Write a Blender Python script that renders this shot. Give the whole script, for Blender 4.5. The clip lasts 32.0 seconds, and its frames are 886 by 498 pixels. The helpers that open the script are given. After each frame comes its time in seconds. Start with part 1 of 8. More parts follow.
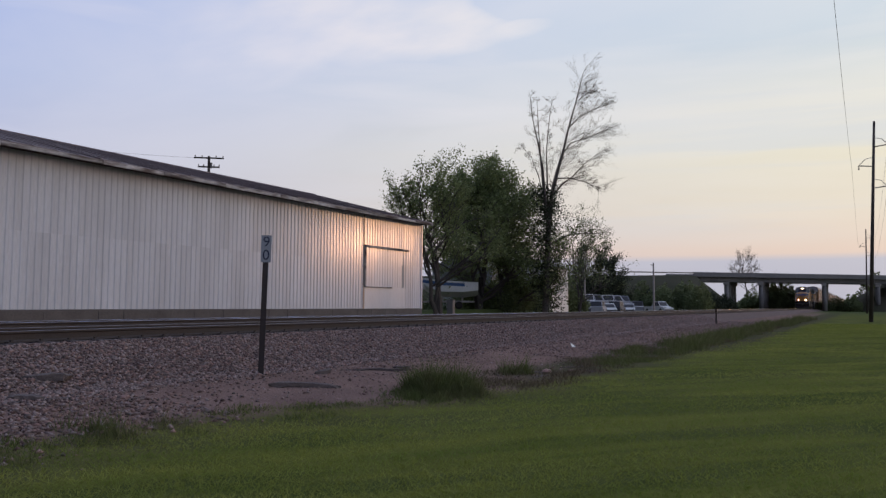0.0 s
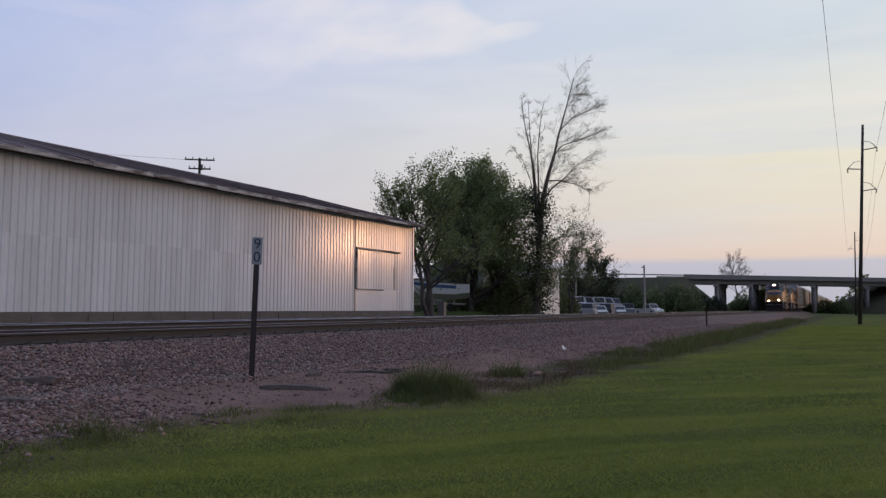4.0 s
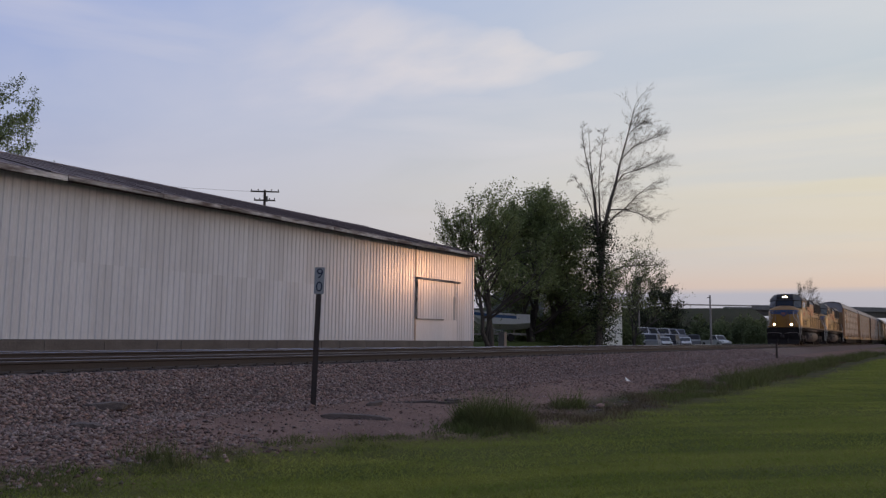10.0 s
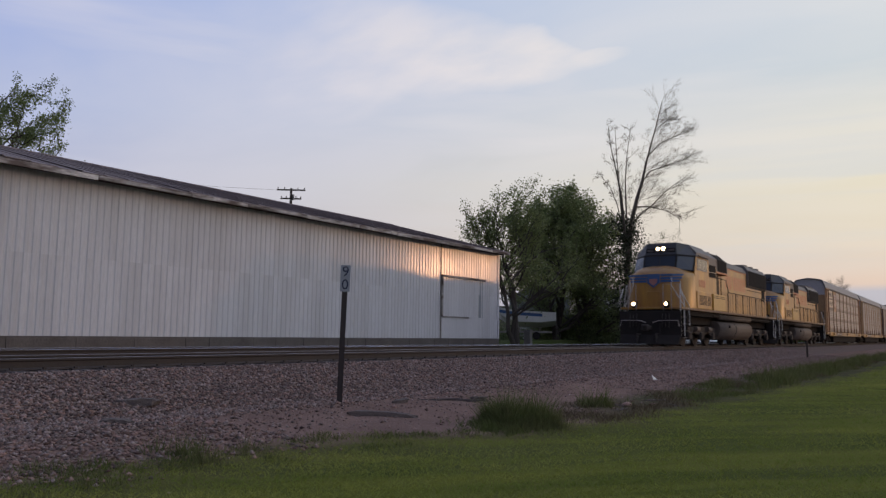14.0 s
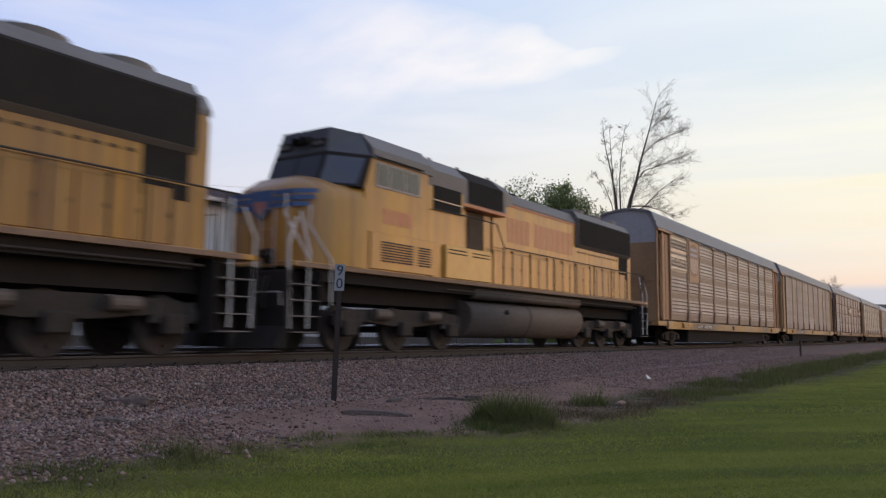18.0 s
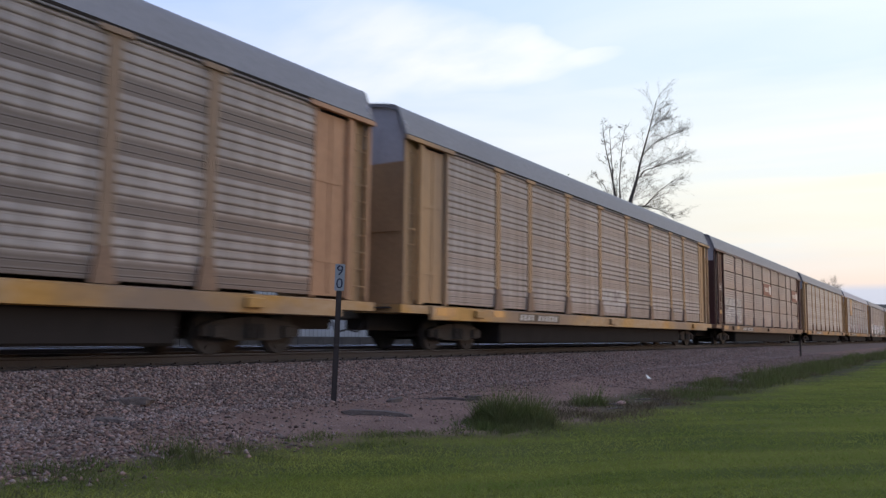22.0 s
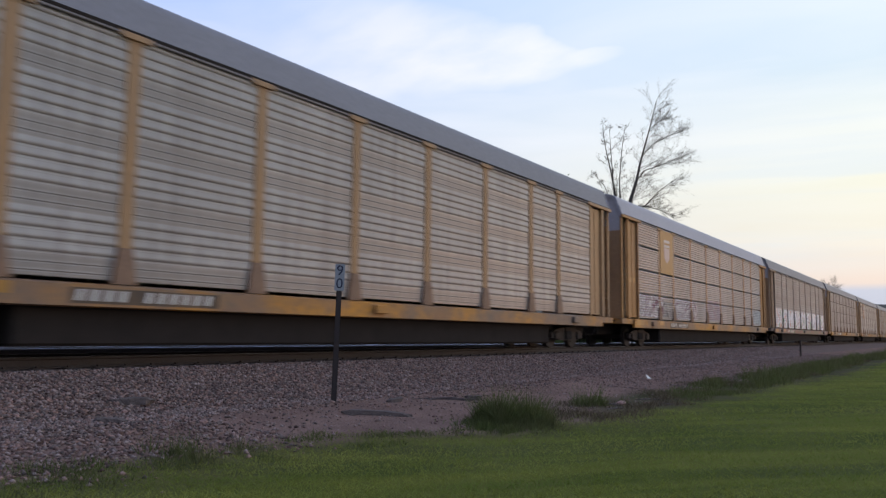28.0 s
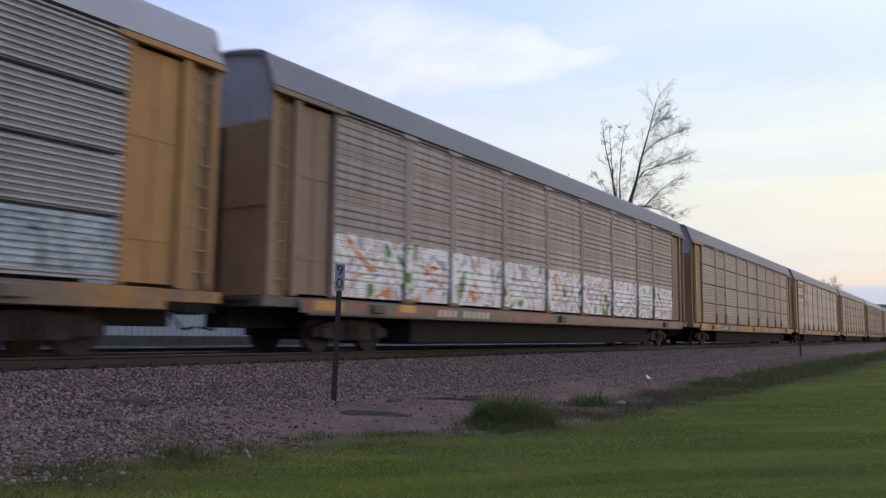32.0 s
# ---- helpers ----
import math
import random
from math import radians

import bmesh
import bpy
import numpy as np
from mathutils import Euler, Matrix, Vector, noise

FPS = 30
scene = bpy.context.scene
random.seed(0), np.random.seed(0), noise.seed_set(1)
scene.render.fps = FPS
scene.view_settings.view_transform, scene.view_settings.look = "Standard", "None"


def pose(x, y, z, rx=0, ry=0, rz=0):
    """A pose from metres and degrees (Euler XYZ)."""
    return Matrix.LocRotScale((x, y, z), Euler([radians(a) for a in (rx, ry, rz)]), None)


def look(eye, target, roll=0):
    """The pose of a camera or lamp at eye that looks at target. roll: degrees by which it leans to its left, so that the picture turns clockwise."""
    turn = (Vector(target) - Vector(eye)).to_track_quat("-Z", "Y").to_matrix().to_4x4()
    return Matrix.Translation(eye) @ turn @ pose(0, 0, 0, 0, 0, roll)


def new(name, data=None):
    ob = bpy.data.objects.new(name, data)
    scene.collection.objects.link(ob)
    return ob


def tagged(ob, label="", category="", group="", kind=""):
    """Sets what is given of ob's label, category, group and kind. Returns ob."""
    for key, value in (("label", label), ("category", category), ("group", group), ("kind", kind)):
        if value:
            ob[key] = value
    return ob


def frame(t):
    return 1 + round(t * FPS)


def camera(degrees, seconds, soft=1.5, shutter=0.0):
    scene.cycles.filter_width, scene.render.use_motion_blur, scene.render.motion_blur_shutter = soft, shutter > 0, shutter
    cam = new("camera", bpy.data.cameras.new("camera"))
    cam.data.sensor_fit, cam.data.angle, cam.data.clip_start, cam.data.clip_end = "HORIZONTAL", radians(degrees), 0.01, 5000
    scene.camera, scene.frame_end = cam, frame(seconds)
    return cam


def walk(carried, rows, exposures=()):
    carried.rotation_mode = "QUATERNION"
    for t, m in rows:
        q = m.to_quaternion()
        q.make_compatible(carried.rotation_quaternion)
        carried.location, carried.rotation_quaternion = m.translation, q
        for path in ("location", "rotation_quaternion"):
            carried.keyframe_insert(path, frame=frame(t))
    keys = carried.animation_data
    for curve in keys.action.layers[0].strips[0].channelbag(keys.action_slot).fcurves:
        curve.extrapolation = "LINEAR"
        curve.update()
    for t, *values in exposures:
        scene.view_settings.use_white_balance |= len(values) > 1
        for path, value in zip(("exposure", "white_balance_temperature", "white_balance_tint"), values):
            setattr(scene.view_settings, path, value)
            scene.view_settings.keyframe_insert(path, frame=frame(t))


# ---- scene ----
# ---- camera and its path: a tripod beside the line, panned by hand ----
EYE = (0.0, 0.0, 0.43)
cam = camera(59.35, 32.0, soft=1.35, shutter=0.5)
TURNS = [  # seconds, yaw, pitch, roll in degrees
    (0.0, 28.34, 4.15, 0.22), (1.0, 28.34, 4.15, 0.22), (2.5, 28.34, 4.15, 0.22), (3.5, 27.9, 4.25, 0.22), (4.5, 27.64, 4.45, 0.23),
    (5.0, 28.80, 4.99, 0.40), (5.5, 29.73, 5.43, 0.55), (6.0, 30.40, 5.65, 0.55), (6.5, 31.70, 5.55, 0.57), (7.0, 32.48, 5.33, 0.66),
    (7.5, 31.66, 5.36, 0.57), (8.0, 31.79, 4.93, 0.55), (8.5, 31.51, 4.62, 0.64), (9.0, 31.40, 4.57, 0.70), (9.2, 31.36, 4.58, 0.68),
    (9.3, 31.38, 6.65, 0.66), (9.4, 31.52, 7.57, 0.65), (9.5, 31.76, 7.82, 0.65), (9.6, 31.88, 7.29, 0.63), (9.7, 32.14, 6.84, 0.61),
    (9.8, 32.20, 6.65, 0.60), (10.0, 32.16, 6.48, 0.57), (10.5, 31.73, 6.32, 0.50), (11.0, 32.06, 6.19, 0.48), (11.5, 33.16, 6.17, 0.52),
    (12.0, 34.02, 6.24, 0.61), (12.5, 34.04, 6.21, 0.65), (13.0, 34.06, 6.27, 0.67), (13.5, 34.06, 6.30, 0.69), (15.5, 33.75, 6.23, 0.68),
    (16.0, 33.63, 6.23, 0.70), (24.0, 33.63, 6.23, 0.70), (32.0, 33.63, 6.23, 0.70)]
EXPOSURES = [(0.0, 0.11, 6700, 11), (5.0, 0.08, 6700, 11), (8.0, 0.06, 6800, 11), (9.1, 0.08, 6850, 11), (9.7, -0.1, 6850, 11), (11.0, 0.0, 7000, 11), (13.5, 0.06, 7050, 11), (15.5, 0.11, 6950, 10), (16.0, 0.19, 6950, 10), (17.0, 0.35, 6950, 9), (18.0, 0.4, 6950, 8), (19.0, 0.42, 6600, 7), (20.0, 0.54, 6400, 7), (22.0, 0.53, 6400, 7), (24.0, 0.5, 6380, 7), (27.0, 0.47, 6420, 7), (28.0, 0.43, 6420, 7), (32.0, 0.42, 6400, 7)]
walk(cam, [(t, pose(*EYE, 90 + p, 0, y) @ pose(0, 0, 0, 0, 0, r)) for t, y, p, r in TURNS], EXPOSURES)

# ---- light: the last sun, low and ahead on the right, under a thinly clouded sky ----
SUN_AZ, SUN_EL = radians(33.5), radians(4.7)
SUN_DIR = Vector((math.sin(SUN_AZ) * math.cos(SUN_EL), math.cos(SUN_AZ) * math.cos(SUN_EL), math.sin(SUN_EL)))
sun = new("sun", bpy.data.lights.new("sun", "SUN"))
sun.data.energy, sun.data.angle, sun.data.color = 0.23, radians(1.2), (1.0, 0.50, 0.25)
sun.matrix_world = look(SUN_DIR * 100, (0, 0, 0))


def sky():
    world = bpy.data.worlds.new("dusk_sky")
    scene.world = world
    world.use_nodes = True
    nt = world.node_tree
    N, L = nt.nodes, nt.links
    N.clear()
    out = N.new("ShaderNodeOutputWorld")
    bg = N.new("ShaderNodeBackground")
    st = N.new("ShaderNodeTexSky")
    st.sky_type, st.sun_disc, st.sun_elevation, st.sun_rotation = "NISHITA", False, radians(5.0), SUN_AZ
    st.air_density, st.dust_density, st.ozone_density = 1.0, 1.5, 2.0
    gain = N.new("ShaderNodeVectorMath")
    gain.operation = "MULTIPLY"
    gain.inputs[1].default_value = (0.11, 0.11, 0.11)
    L.new(st.outputs[0], gain.inputs[0])
    co = N.new("ShaderNodeTexCoord")
    sep = N.new("ShaderNodeSeparateXYZ")
    L.new(co.outputs["Generated"], sep.inputs[0])

    def math_node(op, a, b=None, clamp=False):
        n = N.new("ShaderNodeMath")
        n.operation, n.use_clamp = op, clamp
        for i, v in enumerate((a, b)):
            if v is None:
                continue
            if isinstance(v, (int, float)):
                n.inputs[i].default_value = v
            else:
                L.new(v, n.inputs[i])
        return n.outputs[0]

    up = math_node("MAXIMUM", sep.outputs[2], 0.0)
    flat = math_node("ADD", up, 0.22)
    px, py = math_node("DIVIDE", sep.outputs[0], flat), math_node("DIVIDE", sep.outputs[1], flat)
    comb = N.new("ShaderNodeCombineXYZ")
    L.new(px, comb.inputs[0]), L.new(py, comb.inputs[1])
    mp = N.new("ShaderNodeMapping")
    mp.inputs["Rotation"].default_value = (0, 0, radians(-62))
    mp.inputs["Scale"].default_value = (0.75, 1.35, 1.0)
    L.new(comb.outputs[0], mp.inputs[0])
    no = N.new("ShaderNodeTexNoise")
    no.inputs["Scale"].default_value, no.inputs["Detail"].default_value, no.inputs["Roughness"].default_value = 1.35, 5.0, 0.5
    no.inputs["Distortion"].default_value = 0.5
    L.new(mp.outputs[0], no.inputs["Vector"])
    ramp = N.new("ShaderNodeValToRGB")
    ramp.color_ramp.elements[0].position, ramp.color_ramp.elements[1].position = 0.36, 0.66
    L.new(no.outputs[0], ramp.inputs[0])
    # warm side of the clouds: towards the sun and low
    sd = N.new("ShaderNodeVectorMath")
    sd.operation = "DOT_PRODUCT"
    L.new(co.outputs["Generated"], sd.inputs[0])
    sd.inputs[1].default_value = SUN_DIR
    near = N.new("ShaderNodeMapRange")
    near.inputs["From Min"].default_value, near.inputs["From Max"].default_value = 0.2, 1.0
    L.new(sd.outputs["Value"], near.inputs["Value"])
    cloud = N.new("ShaderNodeMix")
    cloud.data_type = "RGBA"
    cloud.inputs[6].default_value, cloud.inputs[7].default_value = (0.70, 0.72, 0.86, 1), (0.97, 0.94, 0.88, 1)
    L.new(near.outputs[0], cloud.inputs[0])
    # low haze band along the horizon, pink above grey blue; paler and warmer towards the sun
    def sky_ramp(rows):
        n = N.new("ShaderNodeValToRGB")
        cr = n.color_ramp
        cr.elements[0].position, cr.elements[0].color = rows[0][0], (*rows[0][1], 1)
        cr.elements[1].position, cr.elements[1].color = rows[-1][0], (*rows[-1][1], 1)
        for pos, col in rows[1:-1]:
            cr.elements.new(pos).color = (*col, 1)
        L.new(up, n.inputs[0])
        return n.outputs[0]

    far_side = sky_ramp([(0.0, (0.50, 0.52, 0.68)), (0.06, (0.58, 0.56, 0.70)), (0.14, (0.57, 0.60, 0.81)), (0.26, (0.48, 0.58, 0.90)), (0.42, (0.37, 0.50, 0.96)), (1.0, (0.30, 0.44, 0.92))])
    sun_side = sky_ramp([(0.0, (0.50, 0.54, 0.68)), (0.055, (0.55, 0.57, 0.70)), (0.063, (0.86, 0.69, 0.61)), (0.12, (0.88, 0.80, 0.67)), (0.19, (0.91, 0.87, 0.71)), (0.25, (0.84, 0.86, 0.82)), (0.31, (0.70, 0.80, 0.88)), (0.42, (0.60, 0.76, 0.94)), (1.0, (0.45, 0.60, 1.0))])
    band = N.new("ShaderNodeMix")
    band.data_type = "RGBA"
    side = N.new("ShaderNodeMapRange")
    side.inputs["From Min"].default_value, side.inputs["From Max"].default_value = -0.1, 0.85
    L.new(sd.outputs["Value"], side.inputs["Value"])
    L.new(side.outputs[0], band.inputs[0]), L.new(far_side, band.inputs[6]), L.new(sun_side, band.inputs[7])
    base = N.new("ShaderNodeMix")
    base.data_type = "RGBA"
    base.inputs[0].default_value = 0.88
    L.new(gain.outputs[0], base.inputs[6]), L.new(band.outputs[2], base.inputs[7])
    mix = N.new("ShaderNodeMix")
    mix.data_type = "RGBA"
    high = N.new("ShaderNodeMapRange")
    high.inputs["From Min"].default_value, high.inputs["From Max"].default_value = 0.03, 0.25
    L.new(up, high.inputs["Value"])
    mp2 = N.new("ShaderNodeMapping")
    mp2.inputs["Scale"].default_value = (1.3, 1.3, 11.0)
    L.new(co.outputs["Generated"], mp2.inputs[0])
    no2 = N.new("ShaderNodeTexNoise")
    no2.inputs["Scale"].default_value, no2.inputs["Detail"].default_value = 1.6, 4.0
    L.new(mp2.outputs[0], no2.inputs["Vector"])
    streak = N.new("ShaderNodeMapRange")
    streak.inputs["From Min"].default_value, streak.inputs["From Max"].default_value = 0.45, 0.72
    L.new(no2.outputs[0], streak.inputs["Value"])
    # one long wisp with a tapering tail, high over the line
    az = math_node("ARCTAN2", sep.outputs[0], sep.outputs[1])
    el = math_node("ARCSINE", sep.outputs[2])
    frill = math_node("MULTIPLY", math_node("SUBTRACT", no.outputs[0], 0.5), 0.28)
    du = math_node("ADD", math_node("ADD", az, 0.60), math_node("MULTIPLY", frill, 0.8))
    dw = math_node("ADD", math_node("SUBTRACT", el, 0.352), math_node("ADD", math_node("MULTIPLY", du, -0.02), math_node("MULTIPLY", frill, 0.45)))
    girth = math_node("MAXIMUM", math_node("ADD", math_node("MULTIPLY", math_node("SUBTRACT", 0.25, du), 0.20), 0.012), 0.010)
    across = math_node("POWER", math_node("DIVIDE", dw, girth), 2.0)
    wisp = N.new("ShaderNodeMapRange")
    wisp.interpolation_type = "SMOOTHSTEP"
    wisp.inputs["From Min"].default_value, wisp.inputs["From Max"].default_value, wisp.inputs["To Max"].default_value = 1.6, 0.0, 1.0
    L.new(across, wisp.inputs["Value"])
    trail = N.new("ShaderNodeMapRange")
    trail.interpolation_type = "SMOOTHSTEP"
    trail.inputs["From Min"].default_value, trail.inputs["From Max"].default_value = -0.42, 0.0
    L.new(du, trail.inputs["Value"])
    tip = N.new("ShaderNodeMapRange")
    tip.interpolation_type = "SMOOTHSTEP"
    tip.inputs["From Min"].default_value, tip.inputs["From Max"].default_value = 0.30, 0.20
    L.new(du, tip.inputs["Value"])
    fleece = N.new("ShaderNodeTexNoise")
    fleece.inputs["Scale"].default_value, fleece.inputs["Detail"].default_value = 5.0, 5.0
    L.new(mp.outputs[0], fleece.inputs["Vector"])
    flock = N.new("ShaderNodeMapRange")
    flock.inputs["From Min"].default_value, flock.inputs["From Max"].default_value, flock.inputs["To Min"].default_value = 0.3, 0.6, 0.45
    L.new(fleece.outputs[0], flock.inputs["Value"])
    puff = math_node("MULTIPLY", math_node("MULTIPLY", wisp.outputs[0], trail.outputs[0]), math_node("MULTIPLY", tip.outputs[0], flock.outputs[0]))
    both = math_node("MAXIMUM", math_node("MULTIPLY", ramp.outputs[0], 0.45), math_node("MULTIPLY", streak.outputs[0], 0.6))
    both = math_node("MAXIMUM", both, puff)
    fac = math_node("MULTIPLY", both, high.outputs[0])
    L.new(fac, mix.inputs[0])
    L.new(base.outputs[2], mix.inputs[6]), L.new(cloud.outputs[2], mix.inputs[7])
    # thin grey-blue cloud bars across the low bright sky
    mp3 = N.new("ShaderNodeMapping")
    mp3.inputs["Scale"].default_value, mp3.inputs["Location"].default_value = (1.0, 1.0, 17.0), (3.1, 0.7, 1.9)
    L.new(co.outputs["Generated"], mp3.inputs[0])
    no3 = N.new("ShaderNodeTexNoise")
    no3.inputs["Scale"].default_value, no3.inputs["Detail"].default_value, no3.inputs["Distortion"].default_value = 1.5, 5.0, 0.35
    L.new(mp3.outputs[0], no3.inputs["Vector"])
    bars = N.new("ShaderNodeMapRange")
    bars.interpolation_type = "SMOOTHSTEP"
    bars.inputs["From Min"].default_value, bars.inputs["From Max"].default_value, bars.inputs["To Max"].default_value = 0.47, 0.68, 0.62
    L.new(no3.outputs[0], bars.inputs["Value"])
    top = N.new("ShaderNodeMapRange")
    top.inputs["From Min"].default_value, top.inputs["From Max"].default_value = 0.42, 0.24
    L.new(up, top.inputs["Value"])
    foot = N.new("ShaderNodeMapRange")
    foot.inputs["From Min"].default_value, foot.inputs["From Max"].default_value = 0.07, 0.11
    L.new(up, foot.inputs["Value"])
    veil = N.new("ShaderNodeMix")
    veil.data_type = "RGBA"
    veil.inputs[7].default_value = (0.64, 0.71, 0.80, 1)
    L.new(math_node("MULTIPLY", math_node("MULTIPLY", bars.outputs[0], top.outputs[0]), math_node("MULTIPLY", foot.outputs[0], near.outputs[0])), veil.inputs[0])
    L.new(mix.outputs[2], veil.inputs[6])
    # the half of the sky away from the sunset is already dim
    dusk = N.new("ShaderNodeMapRange")
    dusk.interpolation_type = "SMOOTHSTEP"
    dusk.inputs["From Min"].default_value, dusk.inputs["From Max"].default_value, dusk.inputs["To Min"].default_value = -0.80, -0.08, 0.20
    L.new(sd.outputs["Value"], dusk.inputs["Value"])
    dim = N.new("ShaderNodeVectorMath")
    dim.operation = "SCALE"
    L.new(veil.outputs[2], dim.inputs[0]), L.new(dusk.outputs[0], dim.inputs["Scale"])
    L.new(dim.outputs[0], bg.inputs[0])
    bg.inputs[1].default_value = 0.90
    L.new(bg.outputs[0], out.inputs[0])


sky()

# ---- materials ----
MATS = {}


def mat(name, color, rough=0.7, metal=0.0, other=None, scale=3.0, fine=40.0, amount=0.5, bump=0.1, bump_scale=None, stretch=(1, 1, 1),
        piece=0.0, glow=0.0, spec=0.5, dirt=None, dirt_amount=0.0, coat=0.0, island=False, clear=0.0, thin=0.0, decks=None, streak=None, hard=0.0, turn=0.0, tint=None):
    """A surface with broad and fine variation, relief and, if wanted, streaks of dirt and a change from piece to piece."""
    m = bpy.data.materials.new(name)
    MATS[name] = m
    m.use_nodes = True
    nt = m.node_tree
    N, L = nt.nodes, nt.links
    b = N["Principled BSDF"]
    co = N.new("ShaderNodeTexCoord")
    mp = N.new("ShaderNodeMapping")
    mp.inputs["Scale"].default_value = stretch
    src = co.outputs["Object"]
    if turn:  # lay the pattern at an angle on the ground
        rot = N.new("ShaderNodeMapping")
        rot.inputs["Rotation"].default_value = (0, 0, radians(turn))
        L.new(src, rot.inputs[0])
        src = rot.outputs[0]
    L.new(src, mp.inputs[0])
    vec = mp.outputs[0]
    if piece:
        info = N.new("ShaderNodeObjectInfo")
        sh = N.new("ShaderNodeVectorMath")
        sh.operation = "MULTIPLY_ADD"
        sh.inputs[1].default_value = (1, 1, 1)
        cx = N.new("ShaderNodeMath")
        cx.operation = "MULTIPLY"
        cx.inputs[1].default_value = 37.0
        L.new(info.outputs["Random"], cx.inputs[0])
        L.new(vec, sh.inputs[0]), L.new(cx.outputs[0], sh.inputs[2])
        vec = sh.outputs[0]

    def noise_tex(s, detail):
        n = N.new("ShaderNodeTexNoise")
        n.inputs["Scale"].default_value, n.inputs["Detail"].default_value, n.inputs["Roughness"].default_value = s, detail, 0.6
        L.new(vec, n.inputs["Vector"])
        return n.outputs[0]

    def mixed(fac, a, c, mode="MIX"):
        x = N.new("ShaderNodeMix")
        x.data_type, x.blend_type = "RGBA", mode
        for sock, v in ((x.inputs[0], fac), (x.inputs[6], a), (x.inputs[7], c)):
            if isinstance(v, (int, float)):
                sock.default_value = v
            elif isinstance(v, tuple):
                sock.default_value = (*v[:3], 1)
            else:
                L.new(v, sock)
        return x.outputs[2]

    def ranged(v, lo, hi, to=1.0):
        r = N.new("ShaderNodeMapRange")
        r.inputs["From Min"].default_value, r.inputs["From Max"].default_value, r.inputs["To Max"].default_value = lo, hi, to
        L.new(v, r.inputs["Value"])
        return r.outputs[0]

    other = other or tuple(c * 0.6 for c in color)
    broad, small = noise_tex(scale, 4.0), noise_tex(fine, 3.0)
    c = mixed(ranged(broad, 0.3 + 0.16 * hard, 0.72 - 0.16 * hard, amount), color, other)
    c = mixed(ranged(small, 0.35, 0.75, amount * 0.7), c, tuple(x * 0.72 for x in other))
    if dirt:
        d = noise_tex(scale * 0.35, 6.0)
        c = mixed(ranged(d, 0.45 + 0.04 * hard, 0.7 - 0.12 * hard, dirt_amount), c, dirt)
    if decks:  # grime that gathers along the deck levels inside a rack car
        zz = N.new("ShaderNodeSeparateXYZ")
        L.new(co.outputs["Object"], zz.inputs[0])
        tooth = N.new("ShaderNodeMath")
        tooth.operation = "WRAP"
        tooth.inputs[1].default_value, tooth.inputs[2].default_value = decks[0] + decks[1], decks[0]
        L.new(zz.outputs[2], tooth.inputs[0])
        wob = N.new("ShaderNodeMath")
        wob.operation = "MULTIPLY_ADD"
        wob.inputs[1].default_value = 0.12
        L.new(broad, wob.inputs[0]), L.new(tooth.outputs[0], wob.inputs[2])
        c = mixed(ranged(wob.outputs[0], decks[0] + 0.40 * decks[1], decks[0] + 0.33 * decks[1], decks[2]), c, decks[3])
    if streak:  # soot that has run down the side in uneven trails
        run = N.new("ShaderNodeMapping")
        run.inputs["Scale"].default_value = (1, *(streak[2:] or (5.0, 0.30)))
        L.new(vec, run.inputs[0])
        sn = N.new("ShaderNodeTexNoise")
        sn.inputs["Scale"].default_value, sn.inputs["Detail"].default_value, sn.inputs["Roughness"].default_value = 1.0, 6.0, 0.65
        L.new(run.outputs[0], sn.inputs["Vector"])
        c = mixed(ranged(sn.outputs[0], 0.45, 0.66, streak[0]), c, streak[1])
    if piece or island:
        if island:
            rnd = N.new("ShaderNodeNewGeometry").outputs["Random Per Island"]
            piece = piece or 0.3
            if tint:  # some members of another colour
                shuffle = N.new("ShaderNodeMath")
                shuffle.operation = "WRAP"
                shuffle.inputs[1].default_value, shuffle.inputs[2].default_value = 1.0, 0.0
                far = N.new("ShaderNodeMath")
                far.operation = "MULTIPLY"
                far.inputs[1].default_value = 13.7
                L.new(rnd, far.inputs[0]), L.new(far.outputs[0], shuffle.inputs[0])
                c = mixed(ranged(shuffle.outputs[0], 0.45, 0.60), c, tint)
        else:
            rnd = info.outputs["Random"]
        v = N.new("ShaderNodeMapRange")
        v.inputs["To Min"].default_value, v.inputs["To Max"].default_value = 1 - piece, 1 + piece
        L.new(rnd, v.inputs["Value"])
        hs = N.new("ShaderNodeHueSaturation")
        L.new(v.outputs[0], hs.inputs["Value"])
        L.new(c, hs.inputs["Color"])
        c = hs.outputs[0]
    L.new(c, b.inputs["Base Color"])
    rr = N.new("ShaderNodeMapRange")
    rr.inputs["To Min"].default_value, rr.inputs["To Max"].default_value = max(0.02, rough - 0.1), min(1, rough + 0.12)
    L.new(small, rr.inputs["Value"])
    L.new(rr.outputs[0], b.inputs["Roughness"])
    b.inputs["Metallic"].default_value = metal
    b.inputs["Specular IOR Level"].default_value = spec
    b.inputs["Coat Weight"].default_value = coat
    if clear:
        b.inputs["Transmission Weight"].default_value = clear
    if bump:
        bn = N.new("ShaderNodeBump")
        bn.inputs["Strength"].default_value, bn.inputs["Distance"].default_value = bump, 0.02
        L.new(noise_tex(bump_scale or fine, 4.0), bn.inputs["Height"])
        L.new(bn.outputs[0], b.inputs["Normal"])
    if thin:
        tr, ms, out = N.new("ShaderNodeBsdfTranslucent"), N.new("ShaderNodeMixShader"), N["Material Output"]
        L.new(c, tr.inputs["Color"])
        ms.inputs[0].default_value = thin
        L.new(b.outputs[0], ms.inputs[1]), L.new(tr.outputs[0], ms.inputs[2]), L.new(ms.outputs[0], out.inputs[0])
